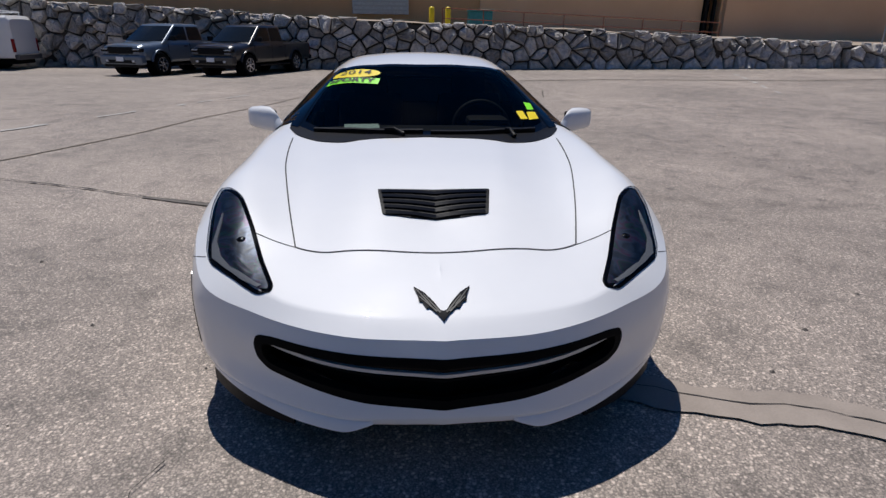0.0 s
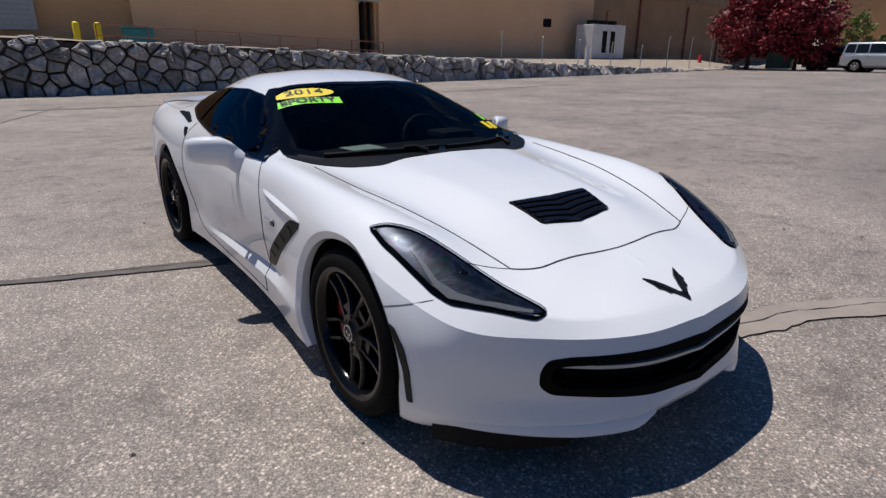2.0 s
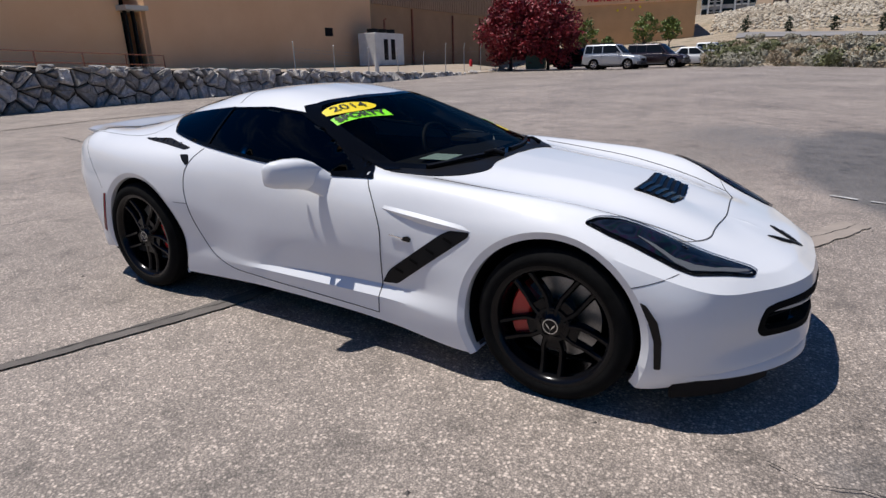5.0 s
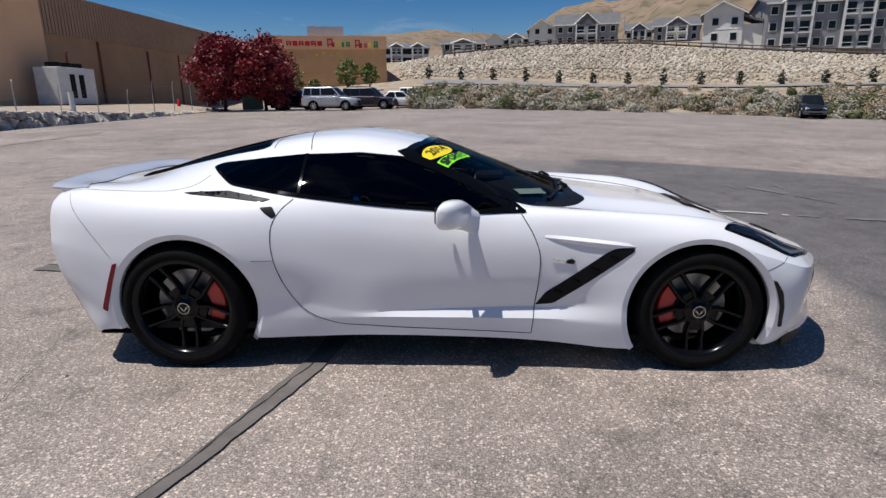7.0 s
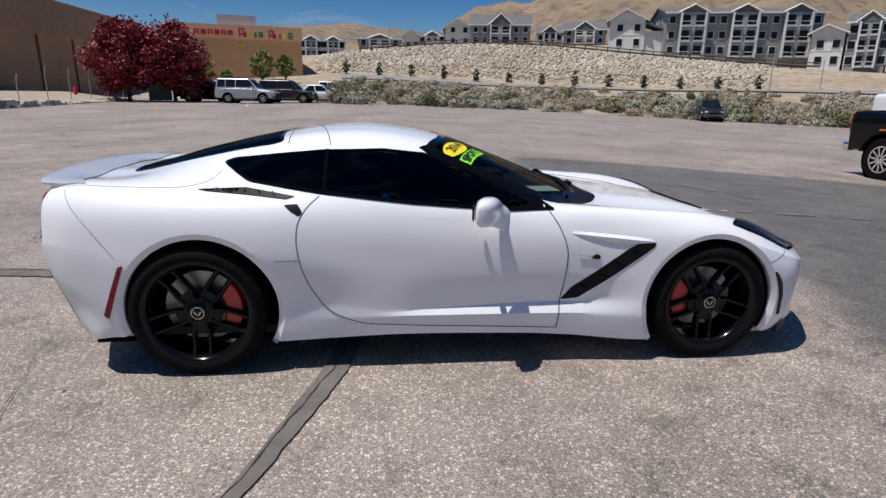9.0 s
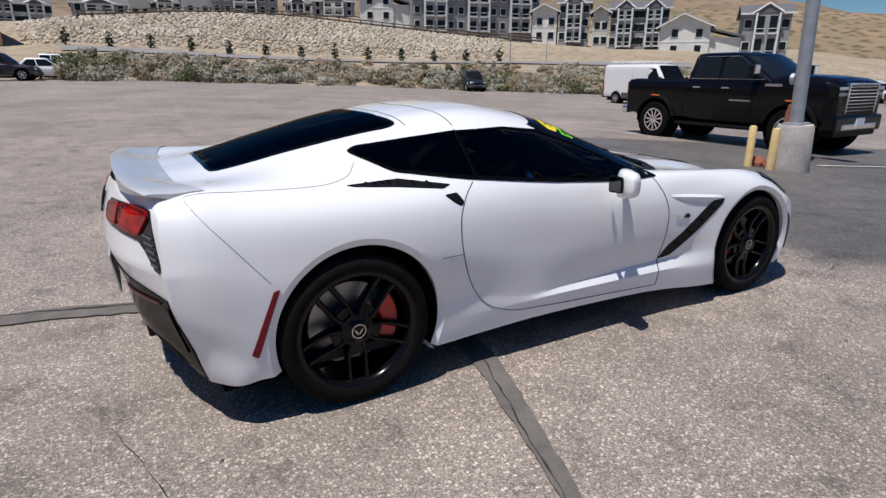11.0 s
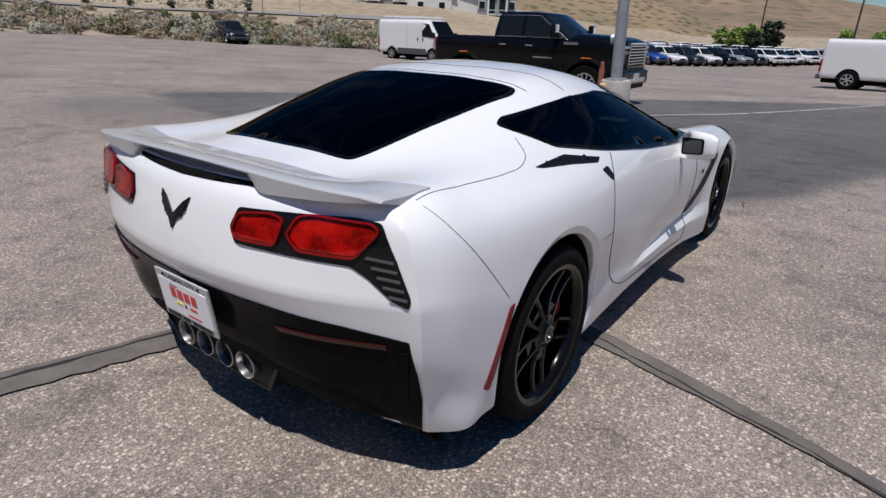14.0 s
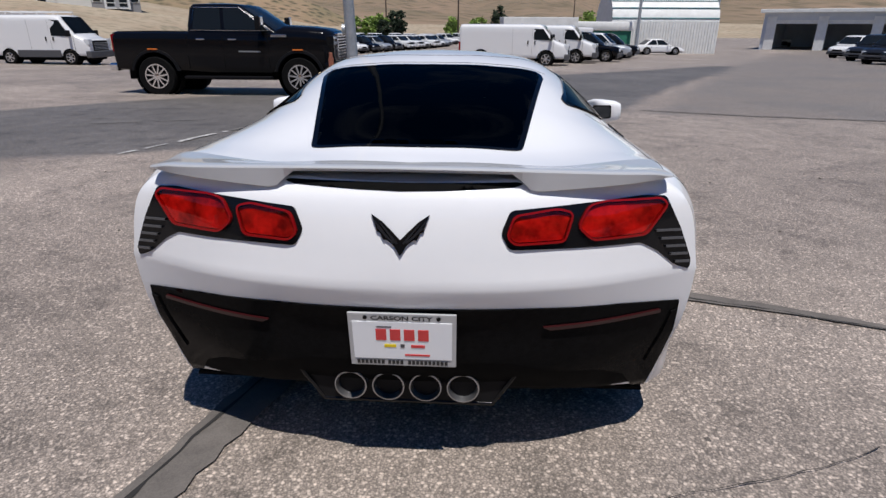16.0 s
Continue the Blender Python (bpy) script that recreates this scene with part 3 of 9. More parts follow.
SHOULDER = [(0, -2.236, 0.487), (0.31, -2.208, 0.495), (0.6, -2.072, 0.51), (0.812, -1.905, 0.54), (0.902, -1.67, 0.62), (0.91, -1.36, 0.72), (0.902, -1, 0.724), (0.895, -0.56, 0.728), (0.893, -0.44, 0.732), (0.89, -0.05, 0.745), (0.887, 0.22, 0.765), (0.885, 0.4, 0.78), (0.88, 0.7, 0.818), (0.89, 1.04, 0.842), (0.889, 1.4, 0.855), (0.862, 1.75, 0.87), (0.83, 1.965, 0.882), (0.792, 2.05, 0.893), (0.49, 2.14, 0.905), (0.22, 2.183, 0.912), (0, 2.194, 0.914)]
WAIST = [(0, -2.258, 0.4), (0.33, -2.222, 0.405), (0.635, -2.058, 0.42), (0.845, -1.885, 0.45), (0.922, -1.7, 0.5), (0.943, -1.36, 0.55), (0.928, -1, 0.53), (0.905, -0.56, 0.52), (0.904, -0.44, 0.52), (0.9, -0.05, 0.53), (0.9, 0.22, 0.54), (0.9, 0.4, 0.555), (0.91, 0.7, 0.6), (0.93, 1.04, 0.65), (0.932, 1.4, 0.66), (0.909, 1.75, 0.665), (0.882, 1.965, 0.69), (0.85, 2.056, 0.69), (0.51, 2.185, 0.682), (0.23, 2.236, 0.68), (0, 2.247, 0.68)]
TUCK = [(0, -2.244, 0.29), (0.33, -2.205, 0.29), (0.645, -2.032, 0.29), (0.85, -1.865, 0.295), (0.92, -1.7, 0.31), (0.93, -1.36, 0.34), (0.937, -1, 0.37), (0.878, -0.56, 0.345), (0.873, -0.44, 0.345), (0.875, -0.05, 0.332), (0.883, 0.22, 0.32), (0.894, 0.4, 0.315), (0.893, 0.7, 0.37), (0.905, 1.04, 0.4), (0.926, 1.4, 0.42), (0.913, 1.75, 0.44), (0.88, 1.95, 0.5), (0.844, 2.034, 0.52), (0.5, 2.15, 0.53), (0.24, 2.185, 0.535), (0, 2.195, 0.535)]
LEDGE = [(0, -2.258, 0.222), (0.33, -2.222, 0.215), (0.655, -2.038, 0.205), (0.842, -1.855, 0.215), (0.912, -1.71, 0.23), (0.925, -1.36, 0.26), (0.944, -1, 0.27), (0.908, -0.56, 0.29), (0.904, -0.44, 0.29), (0.901, -0.05, 0.292), (0.9, 0.22, 0.293), (0.899, 0.4, 0.293), (0.895, 0.7, 0.285), (0.9, 1.04, 0.27), (0.92, 1.4, 0.28), (0.907, 1.75, 0.3), (0.866, 1.915, 0.36), (0.822, 1.988, 0.37), (0.48, 2.13, 0.385), (0.24, 2.16, 0.385), (0, 2.165, 0.385)]
SILL = [(0, -2.245, 0.19), (0.33, -2.205, 0.185), (0.64, -2.022, 0.178), (0.815, -1.84, 0.155), (0.885, -1.7, 0.14), (0.9, -1.36, 0.15), (0.925, -1, 0.13), (0.895, -0.56, 0.16), (0.892, -0.44, 0.168), (0.885, -0.05, 0.18), (0.885, 0.22, 0.185), (0.885, 0.4, 0.185), (0.885, 0.7, 0.175), (0.89, 1.04, 0.165), (0.9, 1.4, 0.18), (0.89, 1.75, 0.215), (0.865, 1.875, 0.205), (0.8, 1.945, 0.212), (0.48, 2.07, 0.265), (0.24, 2.09, 0.27), (0, 2.095, 0.27)]


def spline(points, knots, at, sharp=None):
    """Values of a smooth curve through points (knots ascending) at the given parameters; sharp: how far it breaks at each point."""
    p, k = np.asarray(points, float), np.asarray(knots, float)
    h = np.diff(k)
    d = (p[1:] - p[:-1]) / h[:, None]
    tan = np.zeros_like(p)
    tan[1:-1] = (d[:-1] * h[1:, None] + d[1:] * h[:-1, None]) / (h[1:] + h[:-1])[:, None]
    tan[0], tan[-1] = d[0], d[-1]
    i = np.clip(np.searchsorted(k, at, side="right") - 1, 0, len(h) - 1)
    u = ((at - k[i]) / h[i])[:, None]
    hh = h[i][:, None]
    go, come = tan[i], tan[i + 1]
    if sharp is not None:
        w = np.asarray(sharp, float)[:, None]
        go, come = go * (1 - w[i]) + d[i] * w[i], come * (1 - w[i + 1]) + d[i] * w[i + 1]
    return ((2 * u**3 - 3 * u**2 + 1) * p[i] + (u**3 - 2 * u**2 + u) * hh * go + (3 * u**2 - 2 * u**3) * p[i + 1] + (u**3 - u**2) * hh * come)


def car_skin():
    """Grid of the half skin: stations along, lines across."""
    lines = np.array([CENTRE, BULGE, VALLEY, CREST, SHOULDER, WAIST, TUCK, LEDGE, SILL], float)
    under = lines[-1].copy()
    under[:, 0] *= 0.72
    under[:, 1] = under[:, 1] * 0.93
    under[:, 2] = np.maximum(under[:, 2] - 0.01, 0.13)
    lines = np.concatenate([lines, under[None]])
    step = np.linalg.norm(np.diff(lines[3:7], axis=1), axis=2).mean(0)
    knots = np.concatenate([[0], np.cumsum(step)])
    at = np.concatenate([np.linspace(a, b, max(4, int((b - a) / 0.018)), endpoint=False) for a, b in zip(knots, knots[1:])] + [[knots[-1]]])
    round_corner = np.zeros(len(knots))
    round_corner[17] = 1.0
    along = np.array([spline(l, knots, at, round_corner if 3 < i < 9 else None) for i, l in enumerate(lines)])
    place = np.interp(at, knots, np.arange(len(knots)))
    fold = np.zeros((len(at), len(lines)))
    fold[:, 4] = np.interp(place, [0, 2, 3, 4, 5], [0.97, 0.92, 0.85, 0.6, 0.0])
    fold[:, 3] = np.interp(place, [0, 1, 2, 3, 4], [0.0, 0.5, 0.85, 0.6, 0.0])
    fold[:, 5] = np.interp(place, [15, 16.5, 17.3, 18.3, 20], [0.0, 0.5, 0.92, 0.92, 0.4])
    fold[:, 1] = np.interp(place, [3, 4.5, 8, 9], [0.0, 0.9, 0.9, 0.0])
    fold[:, 7] = np.interp(place, [0, 4, 6, 7, 11, 13], [0.7, 0.3, 0.2, 0.95, 0.95, 0.0])
    fold[:, 8] = np.interp(place, [0, 4, 6, 12, 14, 16], [0.8, 0.5, 0.95, 0.95, 0.5, 0.8])
    fold[:, 6] = np.interp(place, [0, 4, 6, 7, 11, 13], [0.5, 0.0, 0.0, 0.9, 0.9, 0.0])
    rows = []
    for s in range(along.shape[1]):
        sec = along[:, s]
        k = np.concatenate([[0], np.cumsum(np.sqrt(np.linalg.norm(np.diff(sec, axis=0), axis=1) + 1e-4))])
        u = np.concatenate([np.linspace(a, b, n, endpoint=False) for a, b, n in zip(k, k[1:], (9, 9, 11, 9, 9, 11, 9, 9, 4))] + [[k[-1]]])
        rows.append(spline(sec, k, u, fold[s]))
    return np.array(rows)


ARCHES = ((-1.342, 0.322, 0.364), (1.332, 0.345, 0.372))
grid = car_skin()


def skin_bmesh(flip):
    bm = bmesh.new()
    s = -1 if flip else 1
    v = [[bm.verts.new((s * p[0], p[1], p[2])) for p in row] for row in grid]
    for i in range(len(v) - 1):
        for j in range(len(v[0]) - 1):
            q = (v[i][j], v[i][j + 1], v[i + 1][j + 1], v[i + 1][j])
            bm.faces.new(q if flip else q[::-1])
    return bm


full = bmesh.new()
for flip in (False, True):
    half = skin_bmesh(flip)
    me_tmp = bpy.data.meshes.new("half")
    half.to_mesh(me_tmp)
    half.free()
    full.from_mesh(me_tmp)
    bpy.data.meshes.remove(me_tmp)
bmesh.ops.remove_doubles(full, verts=full.verts, dist=0.0008)
bmesh.ops.recalc_face_normals(full, faces=full.faces)
full.normal_update()
full.verts.ensure_lookup_table()
full.faces.ensure_lookup_table()
if sum(f.normal.z * f.calc_area() for f in full.faces if f.calc_center_median().z > 1.0) < 0:
    bmesh.ops.reverse_faces(full, faces=full.faces)
    full.normal_update()
tree = BVHTree.FromBMesh(full)
skin_faces = [[v.index for v in f.verts] for f in full.faces]
full.verts.index_update()
skin_co = np.array([v.co[:] for v in full.verts])
skin_no = np.array([v.normal[:] for v in full.verts])

VIEWS = {  # from where an outline is laid onto the skin: ray start, ray way
    "right": (lambda a, b: Vector((-3, a, b)), Vector((1, 0, 0))),
    "left": (lambda a, b: Vector((3, a, b)), Vector((-1, 0, 0))),
    "front": (lambda a, b: Vector((a, -5, b)), Vector((0, 1, 0))),
    "rear": (lambda a, b: Vector((a, 5, b)), Vector((0, -1, 0))),
    "top": (lambda a, b: Vector((a, b, 4)), Vector((0, 0, -1))),
}


def on_skin(a, b, view):
    start, way = VIEWS[view]
    p, n, i, _ = tree.ray_cast(start(a, b), way)
    if p is None:
        p, n, i, _ = tree.find_nearest(start(a, b) + way * 3)
    ids = skin_faces[i]
    w = 1 / (np.linalg.norm(skin_co[ids] - np.array(p), axis=1) + 1e-4) ** 2
    nn = Vector((skin_no[ids] * w[:, None]).sum(0)).normalized()
    return p, nn


def dense(poly, h):
    out = []
    for a, b in zip(poly, poly[1:] + poly[:1]):
        n = max(1, int(math.dist(a, b) / h))
        out += [(a[0] + (b[0] - a[0]) * k / n, a[1] + (b[1] - a[1]) * k / n) for k in range(n)]
    return out


def skin_patch(name, outline, view, material, parent, label="", lift=0.003, thick=0.012, hole=None, h=0.03, mirror=False, smooth_from_skin=True):
    """A plate laid onto the skin: an outline filled with small triangles, each corner set on the skin and lifted off it."""
    rim = dense(outline, h)
    verts = [Vector(p) for p in rim]
    edges = [(i, (i + 1) % len(rim)) for i in range(len(rim))]
    if hole:
        inner = dense(hole, h)
        k = len(verts)
        verts += [Vector(p) for p in inner]
        edges += [(k + i, k + (i + 1) % len(inner)) for i in range(len(inner))]
    lo, hi = np.min(rim, axis=0), np.max(rim, axis=0)
    small, hole_big = shrunk(outline, h * 0.45), shrunk(hole, -h * 0.45) if hole else None
    for a in np.arange(lo[0] + h / 2, hi[0], h):
        for b in np.arange(lo[1] + h / 2, hi[1], h):
            if inside((a, b), small) and not (hole and inside((a, b), hole_big)):
                verts.append(Vector((a, b)))
    vv, _, ff, *_ = delaunay_2d_cdt(verts, edges, [], 0, 1e-5)
    ff = [f for f in ff if inside((sum(vv[i].x for i in f) / 3, sum(vv[i].y for i in f) / 3), outline)]
    if hole:
        ff = [f for f in ff if not inside((sum(vv[i].x for i in f) / 3, sum(vv[i].y for i in f) / 3), hole)]
    used = sorted({i for f in ff for i in f})
    index = {u: k for k, u in enumerate(used)}
    hits = [on_skin(vv[i].x, vv[i].y, view) for i in used]
    s = -1 if mirror else 1
    fix = lambda v: Vector((v.x * s, v.y, v.z))
    top = [fix(p + n * lift) for p, n in hits]
    low = [fix(p + n * (lift - thick)) for p, n in hits]
    nor = [fix(n) for p, n in hits]
    faces, k = [], len(used)
    count = {}
    for f in ff:
        t = [index[i] for i in f]
        a, b, c = (top[i] for i in t)
        if (b - a).cross(c - a).dot(nor[t[0]]) < 0:
            t = t[::-1]
        faces.append(t)
        for e in zip(t, t[1:] + t[:1]):
            count[e] = 1
    for a, b in list(count):
        if (b, a) not in count:
            faces.append([b, a, a + k, b + k])
    me = bpy.data.meshes.new(name)
    me.from_pydata(top + low, [], faces)
    me.materials.append(material)
    me.shade_smooth()
    me.set_sharp_from_angle(angle=radians(50))
    if smooth_from_skin and thick < 0.05:
        me.update()
        per_loop = []
        face_no = {f.index: f.normal.copy() for f in me.polygons}
        for f in me.polygons:
            for l in f.vertices:
                per_loop.append(nor[l] if len(f.vertices) == 3 else face_no[f.index])
        me.normals_split_custom_set(per_loop)
    ob = new(name, me)
    ob.parent = parent
    return tagged(ob, label)


def skin_strip(name, path, view, material, parent, width=0.004, lift=0.0015, label="", mirror=False, h=0.02, deep=0.004):
    """A narrow ribbon along a path on the skin, for panel gaps and slim mouldings."""
    pts = []
    for a, b in zip(path, path[1:]):
        n = max(1, int(math.dist(a, b) / h))
        pts += [(a[0] + (b[0] - a[0]) * k / n, a[1] + (b[1] - a[1]) * k / n) for k in range(n)]
    pts.append(path[-1])
    hits = [on_skin(a, b, view) for a, b in pts]
    s = -1 if mirror else 1
    bm = bmesh.new()
    prev = None
    for i, (p, n) in enumerate(hits):
        d = (hits[min(i + 1, len(hits) - 1)][0] - hits[max(i - 1, 0)][0]).normalized()
        side = d.cross(n).normalized()
        w = width[0] + (width[1] - width[0]) * i / (len(hits) - 1) if isinstance(width, tuple) else width
        row = []
        for off, up in ((-w / 2, lift - deep), (-w / 2, lift), (w / 2, lift), (w / 2, lift - deep)):
            q = p + side * off + n * up
            row.append(bm.verts.new((q.x * s, q.y, q.z)))
        if prev:
            for a in range(3):
                bm.faces.new((prev[a], prev[a + 1], row[a + 1], row[a]))
        prev = row
    bmesh.ops.recalc_face_normals(bm, faces=bm.faces)
    return part(name, bm, material, parent, label)


def curve_through(points, n=40):
    """A smooth 2D path through points."""
    p = np.array(points, float)
    k = np.concatenate([[0], np.cumsum(np.linalg.norm(np.diff(p, axis=0), axis=1))])
    return [tuple(q) for q in spline(p, k, np.linspace(0, k[-1], n))]


car = thing("sports_car", "white two-door sports coupe with black wheels parked on the worn asphalt", "car")

# outlines, in metres: top view (x, y), side view (y, z), front and rear view (x, z)
def both_sides(half):
    """An outline symmetric about the centre from its x > 0 half, given from centre to centre."""
    return [p for p in half] + [(-x, y) for x, y in half[::-1] if x > 1e-6]


WIND = rounded(both_sides([(0, -.765), (.36, -.725), (.60, -.62), (.72, -.47), (.665, -.18), (.575, .13), (.50, .185), (.28, .105), (0, .075)]), .03)
WIND_IN = shrunk(WIND, 0.045)
SIDE = rounded([(-.47, .838), (-.23, .834), (.27, .871), (.74, .921), (.82, .932), (1.10, .973), (1.255, 1.050), (1.20, 1.070), (.95, 1.098), (.74, 1.118), (.42, 1.124), (.19, 1.100), (-.10, 1.000), (-.40, .880)], .02)
DOOR_PANE = rounded([(-.34, .862), (-.20, .852), (.27, .886), (.716, .935), (.709, 1.111), (.42, 1.116), (.20, 1.092), (-.08, .992)], .015)
QUARTER_PANE = rounded([(.726, .940), (1.08, .986), (1.225, 1.050), (.95, 1.086), (.720, 1.108)], .015)
HATCH = rounded(both_sides([(0, .985), (.30, .975), (.47, .955), (.485, 1.02), (.345, 1.800), (.27, 1.812), (0, 1.815)]), .03)
HATCH_IN = shrunk(HATCH, 0.018)
GRILLE = rounded(both_sides([(0, .432), (.32, .446), (.54, .449), (.602, .440), (.618, .400), (.612, .345), (.575, .310), (.40, .286), (.24, .266), (0, .248)]), .018)
GRILLE_IN = shrunk(GRILLE, 0.03)

# holes: take out the skin under panes, grille and wheels
LIP = .030  # width of the chamfer round a wheel opening
gone = []
for f in full.faces:
    c = f.calc_center_median()
    tall = all(v.co.z > 0.86 for v in f.verts)
    kill = False
    if c.z > 0.86 and c.y < 0.3 and f.normal.z > 0.2 and inside((c.x, c.y), shrunk(WIND, .02)):
        kill = True
    elif abs(f.normal.x) > 0.3 and c.z > .85 and (inside((c.y, c.z), shrunk(DOOR_PANE, -.001)) or inside((c.y, c.z), shrunk(QUARTER_PANE, .002))):
        kill = True
    elif c.y > 0.9 and f.normal.z > 0.2 and inside((c.x, c.y), shrunk(HATCH, .02)):
        kill = True
    elif c.y < -1.7 and f.normal.y < -0.2 and inside((c.x, c.z), shrunk(GRILLE, .016)):
        kill = True
    if kill:
        gone.append(f)
for ay, az, r in ARCHES:
    for f in full.faces:
        if all(abs(v.co.x) > .55 and math.hypot(v.co.y - ay, v.co.z - az) < r + LIP for v in f.verts):
            gone.append(f)
bmesh.ops.delete(full, geom=list(set(gone)), context="FACES")
bmesh.ops.delete(full, geom=[v for v in full.verts if not v.link_faces], context="VERTS")
for ay, az, r in ARCHES:
    for v in full.verts:
        d = math.hypot(v.co.y - ay, v.co.z - az)
        if abs(v.co.x) > .55 and d < r + LIP and d > 1e-4:
            y, z = ay + (v.co.y - ay) * (r + LIP) / d, az + (v.co.z - az) * (r + LIP) / d
            p, _ = on_skin(y, z, "left" if v.co.x > 0 else "right")
            v.co = (p.x, y, z) if abs(p.y - y) < 1e-3 else (v.co.x, y, z)
# a rolled lip along the arches
for ay, az, r in ARCHES:
    rim = [e for e in full.edges if e.is_boundary and all(abs(math.hypot(v.co.y - ay, v.co.z - az) - r - LIP) < 2e-3 and abs(v.co.x) > .55 for v in e.verts)]
    for shrink, inward in ((1 - LIP / (r + LIP), .013), (1.0, .045)):
        out = bmesh.ops.extrude_edge_only(full, edges=rim)["geom"]
        for v in out:
            if isinstance(v, bmesh.types.BMVert):
                v.co = (v.co.x - math.copysign(inward, v.co.x), ay + (v.co.y - ay) * shrink, az + (v.co.z - az) * shrink)
        rim = [e for e in out if isinstance(e, bmesh.types.BMEdge)]
bmesh.ops.recalc_face_normals(full, faces=full.faces)

# glass and seals
def pane(name, outline, view, material, lift=0.002, mirror=False, label="", h=0.04):
    ob = skin_patch(name, outline, view, material, car, label, lift=lift, thick=0.004, h=h, mirror=mirror)
    ob.visible_shadow = False
    return ob


skin_patch("windshield_frame", WIND, "top", SEAL, car, "black border and pillars of the windshield", lift=.004, hole=WIND_IN)
for mirror in (False, True):
    skin_patch("windshield_pillar", [(-x, y) for x, y in ((.70, -.52), (.66, -.30), (.635, -.18), (.54, .12), (.49, .175), (.535, .225), (.598, .15), (.705, -.18), (.735, -.35), (.752, -.47))], "top", SEAL, car, "gloss black windshield pillar", lift=.0068, h=.02, mirror=mirror)
pane("windshield", shrunk(WIND_IN, -.006), "top", WINDSHIELD, label="lightly tinted windshield", lift=.002)
skin_patch("rear_window_seal", HATCH, "top", SEAL, car, lift=.003, hole=HATCH_IN)
pane("rear_window", shrunk(HATCH_IN, -.006), "top", REAR_TINT, label="dark tinted rear hatch glass", lift=.001)
for mirror in (False, True):
    ob = skin_patch("window_surround", SIDE, "right", SEAL, car, lift=.006, hole=DOOR_PANE, h=.02, mirror=mirror, smooth_from_skin=False)
    pane("door_window", shrunk(DOOR_PANE, -.006), "right", TINT, lift=.003, mirror=mirror, label="dark tinted door glass")
    skin_patch("window_pillar", rounded([(.712, .929), (.728, .931), (.721, 1.119), (.706, 1.121)], .005), "right", SEAL, car, lift=.0085, mirror=mirror, smooth_from_skin=False)
    pane("quarter_window", shrunk(QUARTER_PANE, -.006), "right", TINT, lift=.0075, mirror=mirror, label="dark tinted quarter glass")

# ---- front of the car ----
skin_patch("grille_surround", GRILLE, "front", VOID, car, lift=.001, thick=.03, hole=GRILLE_IN, h=.02)
skin_patch("grille_backing", shrunk(GRILLE, .004), "front", VOID, car, lift=-.07, thick=.004, h=.04)
for z0, lift in ((.348, -.055), (.306, -.055)):
    skin_strip("grille_slat", [(x, z0 + .045 * min(1, abs(x) / .6)) for x in np.linspace(-.52, .52, 27)], "front", SATIN_BLACK, car, width=.008, lift=lift, deep=.01)
skin_strip("grille_bar", curve_through([(-.578, .418), (-.464, .405), (-.287, .391), (-.117, .376), (0, .368), (.117, .376), (.287, .391), (.464, .405), (.578, .418)], 60),
           "front", PLATE_FRAME, car, width=.012, lift=-.008, deep=.012, label="satin silver grille bar")
HOOD_HALF = [(0, -.790), (.27, -.790), (.40, -.838), (.57, -.765), (.70, -.70), (.69, -.856), (.66, -1.124), (.609, -1.384), (.549, -1.649), (.509, -1.807), (.46, -1.828), (.41, -1.843), (.31, -1.847), (.21, -1.851), (.11, -1.857), (0, -1.862)]
HOOD = both_sides(HOOD_HALF)
skin_strip("hood_gap", curve_through(HOOD_HALF[4:10], 60) + curve_through(HOOD_HALF[9:], 50)[1:], "top", SEAM, car, width=.005, lift=.0022)
skin_strip("hood_gap", [(-x, y) for x, y in curve_through(HOOD_HALF[4:10], 60) + curve_through(HOOD_HALF[9:], 50)[1:]], "top", SEAM, car, width=.005, lift=.0022)
COWL = rounded(both_sides([(0, -.800), (.27, -.802), (.41, -.846), (.56, -.765), (.70, -.635), (.755, -.50), (.735, -.46), (.60, -.60), (.36, -.70), (0, -.74)]), .05)
skin_patch("cowl", COWL, "top", SATIN_BLACK, car, "black cowl below the windshield", lift=.0035, h=.025)
VENT = rounded(both_sides([(0, -1.490), (.228, -1.482), (.204, -1.652), (.10, -1.664), (0, -1.667)]), .012)
vent = skin_patch("hood_vent", VENT, "top", SATIN_BLACK, car, "black slatted hood vent", lift=.0045, thick=.01, h=.03)
for k in range(5):
    y = -1.508 - .034 * k
    skin_strip("vent_slat", [(x, y - .012 * (1 - abs(x) / .2) ** 2) for x in np.linspace(-.212 + .005 * k, .212 - .005 * k, 23)], "top", GLOSS_BLACK, vent, width=.018, lift=.011, deep=.008)
def winged_emblem(name, half, feathers, view):
    """A winged badge: a notched plate with raised feather ridges on both wings."""
    plate_ = skin_patch(name, half + [(-x, z) for x, z in half[::-1] if x > 0], view, GLOSS_BLACK, car, "black winged emblem with feathered wings", lift=.007, h=.012)
    for a, b in feathers:
        for s in (-1, 1):
            skin_strip("feather", [(s * a[0], a[1]), (s * b[0], b[1])], view, FEATHER, plate_, width=(.006, .003), lift=.0095, deep=.003, h=.01)


winged_emblem("nose_emblem", [(0, -2.178), (.020, -2.150), (.042, -2.128), (.052, -2.130), (.066, -2.104), (.076, -2.100), (.080, -2.076), (.092, -2.040), (.058, -2.066), (.030, -2.104), (.010, -2.138), (0, -2.142)],
              (((.010, -2.150), (.060, -2.078)), ((.020, -2.146), (.074, -2.086)), ((.040, -2.120), (.084, -2.054))), "top")
